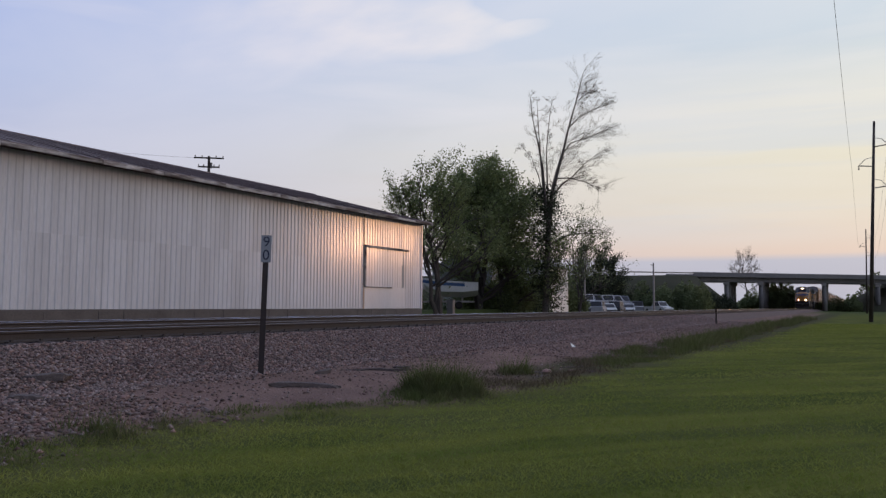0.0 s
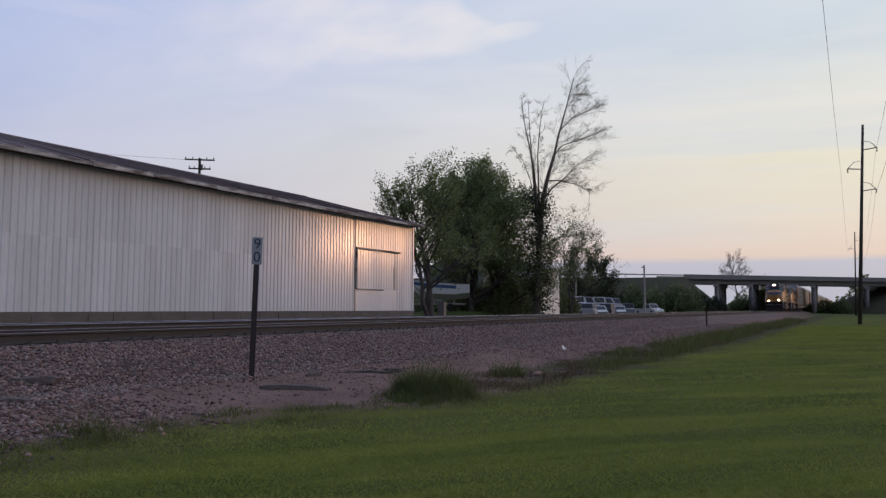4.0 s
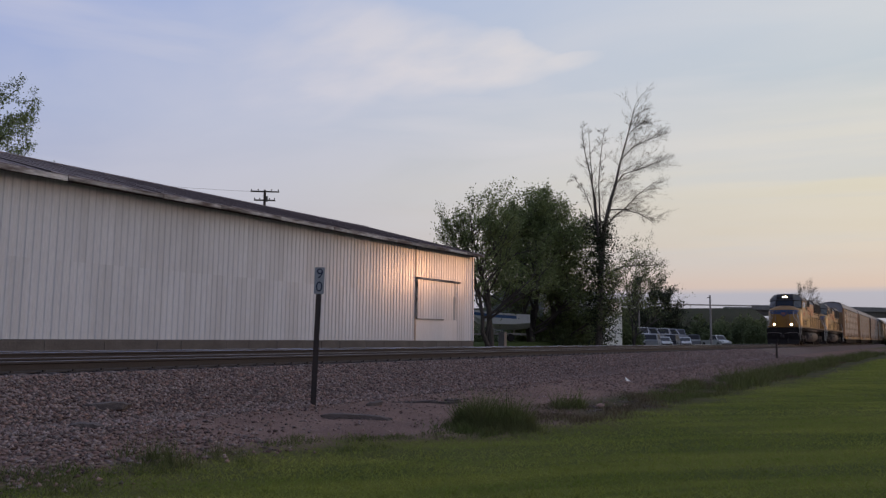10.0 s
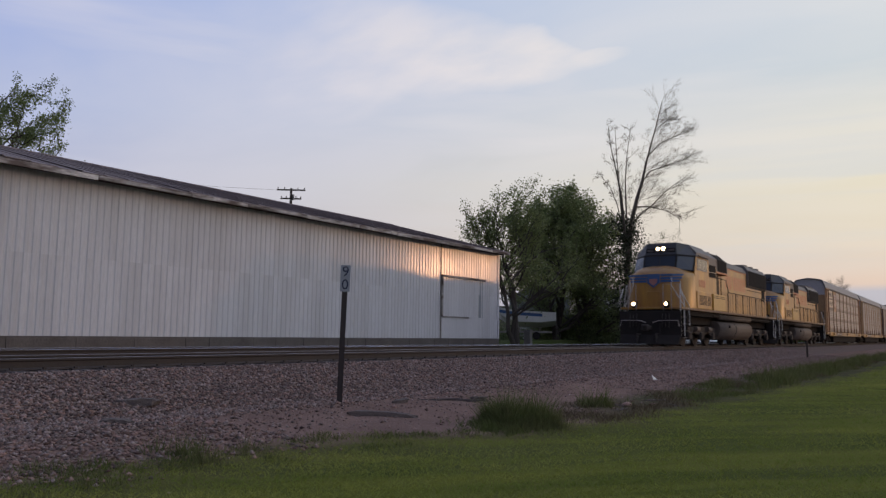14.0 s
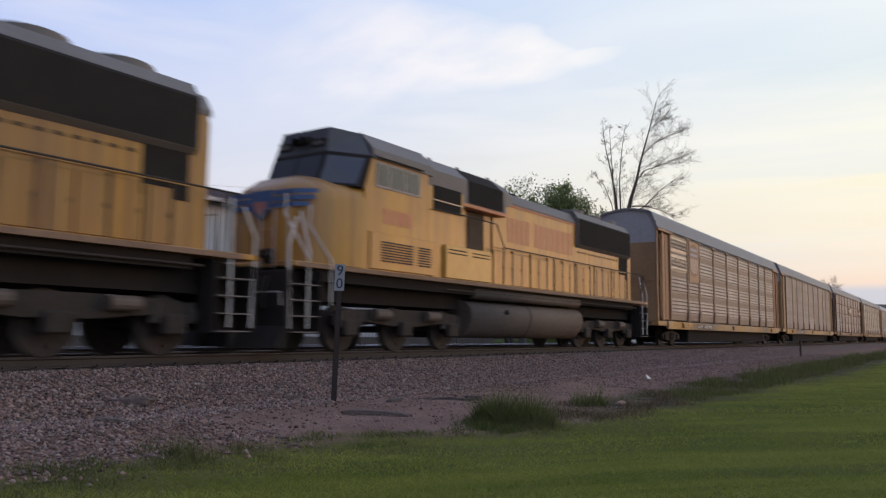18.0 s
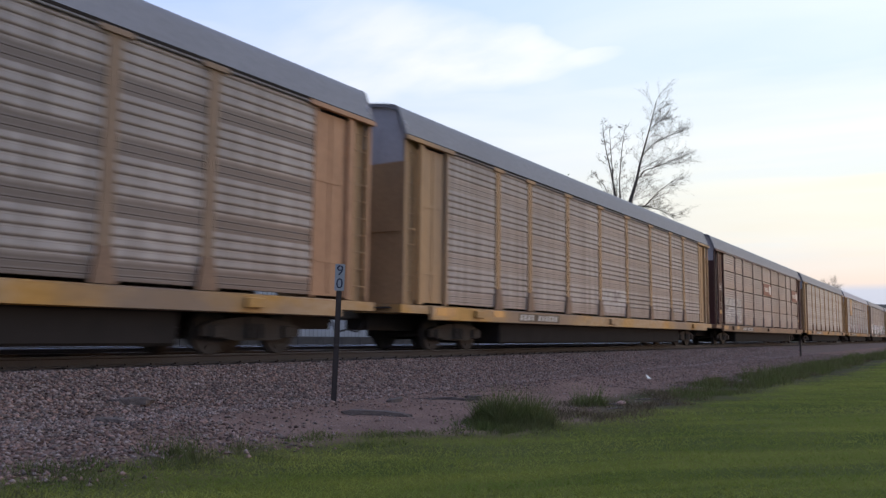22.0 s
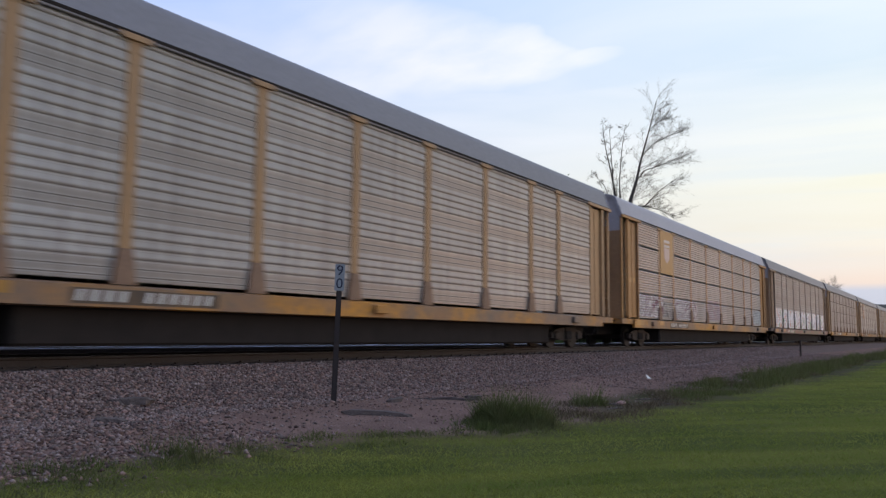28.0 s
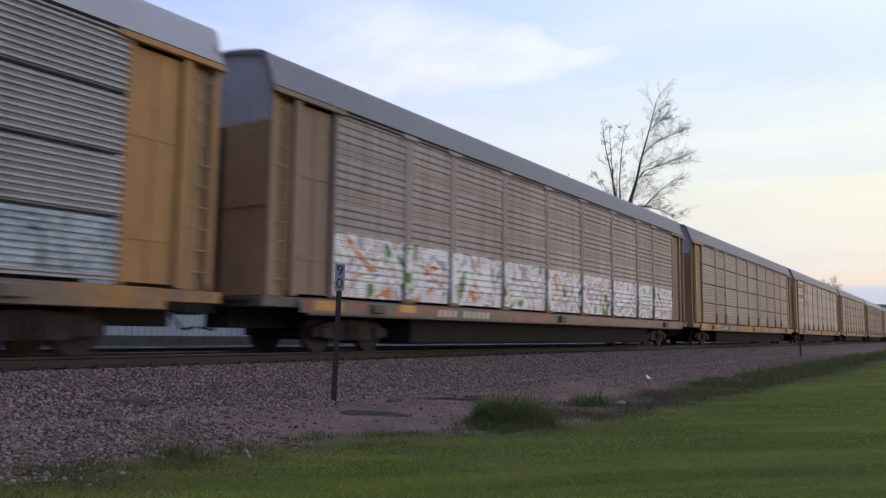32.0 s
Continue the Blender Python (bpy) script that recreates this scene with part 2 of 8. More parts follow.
    if glow:
        b.inputs["Emission Color"].default_value = (*color, 1)
        b.inputs["Emission Strength"].default_value = glow
    return m


M_BLADE = mat("grass_blade", (0.140, 0.198, 0.036), 0.75, other=(0.345, 0.365, 0.088), scale=0.9, fine=3.0, hard=0.5, amount=1.0, bump=0, island=True, piece=0.16, spec=0.12, stretch=(0.30, 1.7, 1), thin=0.55, turn=-48)
M_WEED = mat("long_grass", (0.105, 0.146, 0.038), 0.75, other=(0.168, 0.159, 0.078), scale=1.2, fine=6.0, amount=0.9, bump=0, island=True, piece=0.25, spec=0.15, thin=0.35)
M_STRAW = mat("dead_stalk", (0.20, 0.155, 0.095), 0.85, other=(0.12, 0.095, 0.060), scale=1.5, fine=8.0, amount=0.8, bump=0, island=True, piece=0.3, spec=0.15)
M_BALLAST = mat("ballast_bed", (0.180, 0.122, 0.106), 0.95, other=(0.100, 0.073, 0.065), scale=2.5, fine=22, amount=0.8, bump=1.0, bump_scale=24, dirt=(0.134, 0.090, 0.078), dirt_amount=0.6, spec=0.2)
M_STONE = mat("crushed_stone", (0.292, 0.176, 0.138), 0.85, other=(0.172, 0.112, 0.096), tint=(0.222, 0.170, 0.150), scale=3.2, fine=60, amount=0.9, bump=0.3, dirt=(0.135, 0.092, 0.080), dirt_amount=0.7, island=True, piece=0.62, spec=0.3)
M_FIELD = mat("rough_field", (0.050, 0.054, 0.030), 0.95, other=(0.080, 0.072, 0.046), scale=0.25, fine=2.0, amount=1.0, bump=0.6, bump_scale=3, spec=0.1)
M_RAILTOP = mat("worn_steel", (0.36, 0.32, 0.29), 0.34, 1.0, amount=0.2, bump=0.02)
M_RAILBRIGHT = mat("polished_steel", (0.74, 0.72, 0.71), 0.18, 1.0, amount=0.2, bump=0.0)
M_RAIL = mat("rusty_rail", (0.050, 0.041, 0.037), 0.85, 0.0, other=(0.07, 0.05, 0.04), scale=2, fine=30, amount=0.6, bump=0.3)
M_TIE = mat("creosoted_wood", (0.048, 0.037, 0.033), 0.9, other=(0.075, 0.060, 0.054), scale=2, fine=35, amount=0.7, bump=0.5, stretch=(1, 6, 6), piece=0.25)
M_SIDING = mat("white_painted_steel", (0.70, 0.690, 0.705), 0.17, 0.0, other=(0.57, 0.563, 0.578), scale=0.7, fine=14, amount=0.5, bump=0.15, bump_scale=2.6, stretch=(1, 2.2, 0.25), dirt=(0.40, 0.38, 0.375), dirt_amount=0.4, spec=0.22, piece=0.006)
M_ROOF = mat("rusted_roof_sheet", (0.25, 0.195, 0.185), 0.8, 0.0, other=(0.155, 0.12, 0.112), scale=0.8, fine=15, amount=0.7, bump=0.2)
M_FASCIA = mat("peeling_white_board", (0.58, 0.55, 0.52), 0.8, other=(0.105, 0.078, 0.068), scale=1.5, fine=9, amount=1.0, hard=0.75, bump=0.3, stretch=(1, 0.35, 1.5), piece=0.35)
M_CONC = mat("old_concrete", (0.165, 0.142, 0.130), 0.92, other=(0.085, 0.072, 0.066), scale=1.2, fine=18, amount=0.8, bump=0.4)
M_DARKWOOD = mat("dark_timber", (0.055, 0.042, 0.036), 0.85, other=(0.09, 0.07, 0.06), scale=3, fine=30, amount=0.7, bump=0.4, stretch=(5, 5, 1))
M_YELLOW = mat("armour_yellow_paint", (0.55, 0.275, 0.033), 0.36, other=(0.43, 0.216, 0.042), scale=1.5, fine=12, amount=0.8, bump=0.06, dirt=(0.26, 0.145, 0.060), dirt_amount=0.85, spec=0.5, stretch=(1, 1.5, 0.16), streak=(0.85, (0.25, 0.106, 0.036), 3.2, 0.28))
M_GRIME = mat("brown_grime", (0.15, 0.085, 0.04), 0.7, other=(0.09, 0.055, 0.03), scale=1.2, fine=14, amount=0.7, bump=0.05, stretch=(1, 1, 0.3))
# dark brown for grimy seams and slots, and for shade painted into the hood recess
M_SHADEGRIME = mat("recess_shade_and_seam_grime", (0.085, 0.050, 0.026), 0.75, other=(0.05, 0.032, 0.02), scale=1.2, fine=14, amount=0.7, bump=0.05, stretch=(1, 1, 0.3))
M_YELLOWP = mat("cleaner_yellow_paint", (0.58, 0.345, 0.085), 0.36, other=(0.47, 0.28, 0.075), scale=1.2, fine=12, amount=0.6, bump=0.04, spec=0.4, stretch=(1, 1, 0.4))
M_LGREY = mat("harbour_grey_paint", (0.195, 0.178, 0.172), 0.6, other=(0.135, 0.122, 0.117), scale=0.8, fine=14, amount=0.6, bump=0.05, dirt=(0.13, 0.11, 0.10), dirt_amount=0.5)
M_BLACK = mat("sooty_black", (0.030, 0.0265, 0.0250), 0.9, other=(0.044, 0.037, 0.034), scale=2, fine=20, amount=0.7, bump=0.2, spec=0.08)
M_UNDER = mat("road_dirt_grey", (0.070, 0.058, 0.052), 0.8, other=(0.034, 0.030, 0.028), scale=1.5, fine=18, amount=0.8, bump=0.2, spec=0.3)
M_TANK = mat("dusty_grey_tank", (0.150, 0.118, 0.098), 0.7, other=(0.098, 0.078, 0.066), scale=0.6, fine=10, amount=0.7, bump=0.08, stretch=(1, 0.5, 1), spec=0.3)
M_RED = mat("faded_red_paint", (0.52, 0.13, 0.075), 0.5, other=(0.50, 0.22, 0.10), scale=2, fine=12, amount=0.6, bump=0.02)
M_BLUE = mat("blue_paint", (0.050, 0.125, 0.30), 0.5, other=(0.08, 0.12, 0.22), scale=2, fine=12, amount=0.5, bump=0.02)
M_WHITE = mat("white_paint", (0.74, 0.73, 0.70), 0.5, other=(0.60, 0.58, 0.55), scale=2, fine=14, amount=0.5, bump=0.03)
M_GLASS = mat("dark_glass", (0.02, 0.024, 0.032), 0.08, other=(0.025, 0.028, 0.035), amount=0.2, bump=0.0, spec=0.8)
M_STEEL = mat("bare_steel", (0.36, 0.34, 0.32), 0.45, 0.7, other=(0.24, 0.21, 0.19), scale=4, fine=30, amount=0.5, bump=0.05)
M_LAMP = mat("headlight_glow", (1.0, 0.66, 0.34), 0.3, glow=150.0, amount=0.0, bump=0)
M_BROW = mat("dull_brow_paint", (0.050, 0.052, 0.060), 0.4, other=(0.085, 0.080, 0.082), scale=2, fine=12, amount=0.6, bump=0.03)
M_LENS = mat("clear_lens", (0.5, 0.5, 0.48), 0.1, amount=0.1, bump=0)
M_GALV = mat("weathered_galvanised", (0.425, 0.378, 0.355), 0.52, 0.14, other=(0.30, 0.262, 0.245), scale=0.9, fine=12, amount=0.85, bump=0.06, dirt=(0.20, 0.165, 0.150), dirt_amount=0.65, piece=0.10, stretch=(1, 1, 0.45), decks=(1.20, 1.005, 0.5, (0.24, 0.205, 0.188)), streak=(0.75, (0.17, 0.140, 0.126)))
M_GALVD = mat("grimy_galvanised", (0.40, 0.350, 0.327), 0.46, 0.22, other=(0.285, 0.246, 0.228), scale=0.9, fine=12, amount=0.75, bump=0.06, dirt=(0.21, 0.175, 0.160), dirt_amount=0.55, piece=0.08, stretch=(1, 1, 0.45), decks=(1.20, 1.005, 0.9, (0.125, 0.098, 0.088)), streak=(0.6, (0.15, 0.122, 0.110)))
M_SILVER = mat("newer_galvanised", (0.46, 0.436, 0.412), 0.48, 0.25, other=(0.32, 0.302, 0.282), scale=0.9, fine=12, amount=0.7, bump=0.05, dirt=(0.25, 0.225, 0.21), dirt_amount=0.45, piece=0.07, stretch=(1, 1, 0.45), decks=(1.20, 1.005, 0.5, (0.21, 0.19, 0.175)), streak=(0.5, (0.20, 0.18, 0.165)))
M_TAN = mat("faded_rack_yellow", (0.49, 0.292, 0.130), 0.55, other=(0.41, 0.245, 0.118), scale=0.8, fine=12, amount=0.7, bump=0.06, dirt=(0.22, 0.165, 0.125), dirt_amount=0.8, stretch=(1, 1, 0.4), streak=(0.55, (0.19, 0.135, 0.098)))
M_SILL = mat("sill_yellow", (0.54, 0.240, 0.022), 0.55, other=(0.27, 0.155, 0.085), scale=1.3, fine=9, amount=0.9, bump=0.06, dirt=(0.15, 0.125, 0.108), dirt_amount=0.85, stretch=(1, 0.5, 0.8), hard=0.8)
M_SILLT = mat("worn_tan_sill", (0.44, 0.295, 0.175), 0.55, other=(0.50, 0.255, 0.045), scale=0.7, fine=9, amount=0.9, bump=0.06, dirt=(0.20, 0.145, 0.11), dirt_amount=0.85, stretch=(1, 0.5, 0.8), hard=0.9)
M_BROWN = mat("brown_rack_paint", (0.088, 0.030, 0.026), 0.6, other=(0.058, 0.024, 0.022), scale=0.8, fine=12, amount=0.7, bump=0.06, dirt=(0.05, 0.035, 0.03), dirt_amount=0.5)
M_BROWNSILL = mat("brown_sill", (0.31, 0.178, 0.095), 0.6, other=(0.17, 0.095, 0.058), scale=0.6, fine=9, amount=0.8, bump=0.06, dirt=(0.06, 0.045, 0.035), dirt_amount=0.6)
M_RACKROOF = mat("grey_roof_sheet", (0.245, 0.238, 0.256), 0.55, 0.08, other=(0.205, 0.198, 0.212), scale=0.5, fine=10, amount=0.6, bump=0.05, dirt=(0.19, 0.17, 0.17), dirt_amount=0.2, piece=0.03)
M_RACKROOFL = mat("pale_roof_sheet", (0.46, 0.445, 0.475), 0.6, 0.05, other=(0.39, 0.375, 0.40), scale=0.5, fine=10, amount=0.5, bump=0.05, piece=0.03)
M_BARK = mat("grey_bark", (0.165, 0.138, 0.118), 0.95, other=(0.100, 0.084, 0.072), scale=4, fine=30, amount=0.8, bump=0.8, stretch=(3, 3, 0.7))
M_BARKD = mat("dark_bark", (0.100, 0.083, 0.072), 0.95, other=(0.062, 0.052, 0.046), scale=4, fine=30, amount=0.8, bump=0.8, stretch=(3, 3, 0.7))
M_LEAF = mat("spring_leaf", (0.225, 0.272, 0.112), 0.65, other=(0.168, 0.205, 0.088), scale=0.6, fine=4, amount=0.8, bump=0, island=True, piece=0.3, spec=0.25, thin=0.48)
M_LEAFD = mat("dark_leaf", (0.190, 0.222, 0.105), 0.7, other=(0.140, 0.168, 0.082), scale=0.6, fine=4, amount=0.8, bump=0, island=True, piece=0.3, spec=0.2, thin=0.45)
M_LEAFE = mat("evergreen_needle", (0.075, 0.088, 0.055), 0.75, other=(0.055, 0.064, 0.042), scale=0.6, fine=4, amount=0.8, bump=0, island=True, piece=0.3, spec=0.15, thin=0.2)
M_BUD = mat("reddish_buds", (0.13, 0.10, 0.06), 0.8, other=(0.09, 0.07, 0.05), scale=1, fine=5, amount=0.6, bump=0, island=True, piece=0.3)
M_BRIDGE = mat("bridge_concrete", (0.24, 0.225, 0.21), 0.9, other=(0.16, 0.15, 0.145), scale=0.2, fine=2, amount=0.7, bump=0.2, bump_scale=6)
M_SIGN = mat("sign_plate", (0.31, 0.335, 0.36), 0.5, other=(0.245, 0.265, 0.285), scale=6, fine=40, amount=0.5, bump=0.03)


def scrawl(name, colours, scale, base):
    """Sprayed paint: hard-edged patches of several colours over a ground coat."""
    m = mat(name, base, 0.5, other=tuple(c * 0.8 for c in base), scale=2, fine=14, amount=0.5, bump=0.02)
    nt = m.node_tree
    N, L = nt.nodes, nt.links
    co = N.new("ShaderNodeTexCoord")
    mp = N.new("ShaderNodeMapping")
    mp.inputs["Scale"].default_value = (1, scale, scale * 0.8)
    L.new(co.outputs["Object"], mp.inputs[0])
    info = N.new("ShaderNodeObjectInfo")
    shift = N.new("ShaderNodeVectorMath")
    shift.operation = "MULTIPLY_ADD"
    shift.inputs[0].default_value, shift.inputs[1].default_value = (9, 17, 5), (1, 1, 1)
    mul = N.new("ShaderNodeVectorMath")
    mul.operation = "SCALE"
    mul.inputs[0].default_value = (9, 31, 17)
    L.new(info.outputs["Random"], mul.inputs["Scale"])
    add = N.new("ShaderNodeVectorMath")
    L.new(mp.outputs[0], add.inputs[0]), L.new(mul.outputs[0], add.inputs[1])
    no = N.new("ShaderNodeTexNoise")
    no.inputs["Scale"].default_value, no.inputs["Detail"].default_value, no.inputs["Distortion"].default_value = 1.0, 1.5, 1.6
    L.new(add.outputs[0], no.inputs["Vector"])
    ramp = N.new("ShaderNodeValToRGB")
    cr = ramp.color_ramp
    cr.interpolation = "CONSTANT"
    cr.elements[0].position, cr.elements[0].color = 0.0, (*colours[0], 1)
    cr.elements[1].position, cr.elements[1].color = 0.36, (*colours[1], 1)
    for i, c in enumerate(colours[2:]):
        cr.elements.new(0.36 + 0.30 * (i + 1) / (len(colours) - 2)).color = (*c, 1)
    L.new(no.outputs[0], ramp.inputs[0])
    L.new(ramp.outputs[0], N["Principled BSDF"].inputs["Base Color"])
    return m


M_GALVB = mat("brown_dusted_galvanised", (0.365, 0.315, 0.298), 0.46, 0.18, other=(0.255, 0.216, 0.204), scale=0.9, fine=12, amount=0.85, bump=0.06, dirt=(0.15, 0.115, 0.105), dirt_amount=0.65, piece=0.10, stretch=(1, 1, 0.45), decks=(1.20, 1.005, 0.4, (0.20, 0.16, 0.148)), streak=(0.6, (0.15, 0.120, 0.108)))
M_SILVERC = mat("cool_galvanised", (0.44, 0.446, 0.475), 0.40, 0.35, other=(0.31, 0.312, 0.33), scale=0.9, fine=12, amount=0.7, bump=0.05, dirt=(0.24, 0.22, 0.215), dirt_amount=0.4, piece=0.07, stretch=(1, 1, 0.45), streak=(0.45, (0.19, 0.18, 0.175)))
M_ORANGE = mat("rusty_orange_rack_paint", (0.49, 0.265, 0.145), 0.55, other=(0.38, 0.20, 0.11), scale=0.8, fine=12, amount=0.8, bump=0.06, dirt=(0.19, 0.115, 0.075), dirt_amount=0.6, stretch=(1, 1, 0.4))
M_GOLD = mat("golden_rack_paint", (0.49, 0.252, 0.080), 0.55, other=(0.38, 0.190, 0.065), scale=0.8, fine=12, amount=0.8, bump=0.06, dirt=(0.19, 0.115, 0.070), dirt_amount=0.6, stretch=(1, 1, 0.4))
M_SPRAY1 = scrawl("bright_spray", [(0.08, 0.20, 0.05), (0.60, 0.62, 0.52), (0.82, 0.80, 0.80), (0.84, 0.82, 0.82), (0.40, 0.36, 0.38), (0.84, 0.82, 0.82), (0.55, 0.22, 0.08), (0.80, 0.78, 0.78)], 1.15, (0.7, 0.68, 0.68))
M_SPRAY2 = scrawl("pale_spray", [(0.22, 0.06, 0.12), (0.14, 0.09, 0.13), (0.78, 0.77, 0.78), (0.22, 0.18, 0.20), (0.80, 0.79, 0.80), (0.12, 0.08, 0.11), (0.55, 0.54, 0.55)], 2.6, (0.5, 0.5, 0.5))
M_SPRAY3 = scrawl("blue_spray", [(0.12, 0.15, 0.17), (0.33, 0.39, 0.43), (0.48, 0.53, 0.56), (0.24, 0.30, 0.34), (0.50, 0.53, 0.55)], 2.4, (0.3, 0.4, 0.5))
M_SPRAY4 = scrawl("grey_spray", [(0.10, 0.09, 0.09), (0.24, 0.235, 0.23), (0.44, 0.43, 0.42), (0.23, 0.225, 0.22), (0.36, 0.35, 0.34)], 2.4, (0.4, 0.4, 0.4))
M_FOOT = mat("dirt_browned_paint", (0.30, 0.185, 0.115), 0.7, other=(0.18, 0.112, 0.076), scale=2, fine=14, amount=0.8, bump=0.06)
M_SPRAY6 = scrawl("lilac_spray", [(0.22, 0.18, 0.30), (0.40, 0.37, 0.42), (0.34, 0.24, 0.29), (0.43, 0.41, 0.43), (0.36, 0.20, 0.22), (0.40, 0.38, 0.39)], 1.6, (0.4, 0.38, 0.4))
M_SPRAY5 = scrawl("sill_spray", [(0.20, 0.06, 0.05), (0.13, 0.115, 0.11), (0.30, 0.09, 0.07), (0.12, 0.11, 0.105), (0.09, 0.15, 0.07), (0.13, 0.12, 0.11)], 1.2, (0.15, 0.13, 0.12))
M_SPRAY7 = scrawl("faint_spray", [(0.23, 0.195, 0.185), (0.37, 0.33, 0.31), (0.40, 0.355, 0.335), (0.29, 0.255, 0.24), (0.38, 0.335, 0.315)], 1.5, (0.36, 0.32, 0.30))
M_INK = mat("navy_numeral", (0.012, 0.018, 0.05), 0.6, amount=0.1, bump=0)


# ---- mesh building ----
class Shape:
    """Collects solid pieces, then links them as one mesh object."""

    def __init__(self):
        self.v, self.f = [], []

    def poly(self, verts, faces):
        n = len(self.v)
        self.v.extend(tuple(p) for p in verts)
        self.f.extend(tuple(i + n for i in f) for f in faces)
        return self

    def box(self, x0, x1, y0, y1, z0, z1, c=0.0):
        if c <= 0:
            return self.poly([(x, y, z) for z in (z0, z1) for y in (y0, y1) for x in (x0, x1)],
                             [(0, 2, 3, 1), (4, 5, 7, 6), (0, 1, 5, 4), (2, 6, 7, 3), (0, 4, 6, 2), (1, 3, 7, 5)])
        xs, ys, zs = (x0, x1), (y0, y1), (z0, z1)
        vs, idx = [], {}
        for i in (0, 1):
            for j in (0, 1):
                for k in (0, 1):
                    sx, sy, sz = (c if i == 0 else -c), (c if j == 0 else -c), (c if k == 0 else -c)
                    for a in range(3):
                        idx[(i, j, k, a)] = len(vs)
                        vs.append((xs[i] + (0 if a == 0 else sx), ys[j] + (0 if a == 1 else sy), zs[k] + (0 if a == 2 else sz)))
        fs = []
        for i in (0, 1):
            fs.append([idx[(i, j, k, 0)] for j, k in ((0, 0), (1, 0), (1, 1), (0, 1))])
            fs.append([idx[(j, i, k, 1)] for j, k in ((0, 0), (1, 0), (1, 1), (0, 1))])
            fs.append([idx[(j, k, i, 2)] for j, k in ((0, 0), (1, 0), (1, 1), (0, 1))])
        for j in (0, 1):
            for k in (0, 1):
                fs.append([idx[(0, j, k, 1)], idx[(0, j, k, 2)], idx[(1, j, k, 2)], idx[(1, j, k, 1)]])
                fs.append([idx[(j, 0, k, 0)], idx[(j, 0, k, 2)], idx[(j, 1, k, 2)], idx[(j, 1, k, 0)]])
                fs.append([idx[(j, k, 0, 0)], idx[(j, k, 0, 1)], idx[(j, k, 1, 1)], idx[(j, k, 1, 0)]])
        for i in (0, 1):
            for j in (0, 1):
                for k in (0, 1):
                    fs.append([idx[(i, j, k, a)] for a in range(3)])
        return self.poly(vs, fs)

    def tube(self, p0, p1, r0, r1=None, n=8, caps=True):
        r1 = r0 if r1 is None else r1
        p0, p1 = Vector(p0), Vector(p1)
        d = (p1 - p0).normalized()
        a = d.orthogonal().normalized()
        b = d.cross(a)
        vs = [p + (a * math.cos(2 * math.pi * i / n) + b * math.sin(2 * math.pi * i / n)) * r for p, r in ((p0, r0), (p1, r1)) for i in range(n)]
        fs = [(i, (i + 1) % n, n + (i + 1) % n, n + i) for i in range(n)]
        if caps:
            fs += [tuple(range(n - 1, -1, -1)), tuple(range(n, 2 * n))]
        return self.poly(vs, fs)

    def path(self, pts, r, n=6):
        """A round bar bent along points, in one piece."""
        pts = [Vector(p) for p in pts]
        m = len(pts)
        side, vs = None, []
        for i, p in enumerate(pts):
            d = (pts[min(m - 1, i + 1)] - pts[max(0, i - 1)]).normalized()
            side = d.orthogonal() if side is None else side - d * side.dot(d)
            side.normalize()
            b = d.cross(side)
            vs += [p + (side * math.cos(2 * math.pi * k / n) + b * math.sin(2 * math.pi * k / n)) * r for k in range(n)]
        fs = [(i * n + k, i * n + (k + 1) % n, (i + 1) * n + (k + 1) % n, (i + 1) * n + k) for i in range(m - 1) for k in range(n)]
        return self.poly(vs, fs + [tuple(range(n - 1, -1, -1)), tuple(range((m - 1) * n, m * n))])

    def run(self, prof, y0, y1, axis="y", ends=True):
        """A profile drawn out along an axis: (x, z) along y, (y, z) along x, (x, y) along z."""
        n = len(prof)
        place = {"y": lambda a, b, s: (a, s, b), "x": lambda a, b, s: (s, a, b), "z": lambda a, b, s: (a, b, s)}[axis]
        vs = [place(a, b, s) for s in (y0, y1) for a, b in prof]
        fs = [(i, (i + 1) % n, n + (i + 1) % n, n + i) for i in range(n)]
        if ends:
            fs += [tuple(range(n - 1, -1, -1)), tuple(range(n, 2 * n))]
        return self.poly(vs, fs)

    def loft(self, a, b, caps=True):
        n = len(a)
        fs = [(i, (i + 1) % n, n + (i + 1) % n, n + i) for i in range(n)]
        if caps:
            fs += [tuple(range(n - 1, -1, -1)), tuple(range(n, 2 * n))]
        return self.poly(list(a) + list(b), fs)

    def mesh(self, name, material, smooth=False):
        me = bpy.data.meshes.new(name)
        me.from_pydata(self.v, [], self.f)
        me.materials.append(material)
        bm = bmesh.new()
        bm.from_mesh(me)
        bmesh.ops.recalc_face_normals(bm, faces=bm.faces)
        bm.to_mesh(me)
        bm.free()
        if smooth:
            me.polygons.foreach_set("use_smooth", [True] * len(me.polygons))
        return me


def part(name, shape, material, parent=None, label="", at=None, smooth=False):
    """Links a shape, or a mesh already made, as one object under a thing or a part."""
    me = shape if isinstance(shape, bpy.types.Mesh) else shape.mesh(name, material, smooth)
    ob = new(name, me)
    if parent:
        ob.parent = parent
    if at is not None:
        ob.matrix_basis = at if isinstance(at, Matrix) else Matrix.Translation(at)
    return tagged(ob, label) if label else ob


def thing(name, label, category, group="", at=None, kind=""):
    ob = new(name)
    ob.empty_display_size = 0.2
    if at is not None:
        ob.matrix_basis = at if isinstance(at, Matrix) else Matrix.Translation(at)
    return tagged(ob, label, category, group, kind)


# ---- ground, track bed and rails ----
RAILX, RAILX2 = -12.5, -17.67


def smooth(a, b, x):
    u = min(1.0, max(0.0, (x - a) / (b - a)))
    return u * u * (3 - 2 * u)


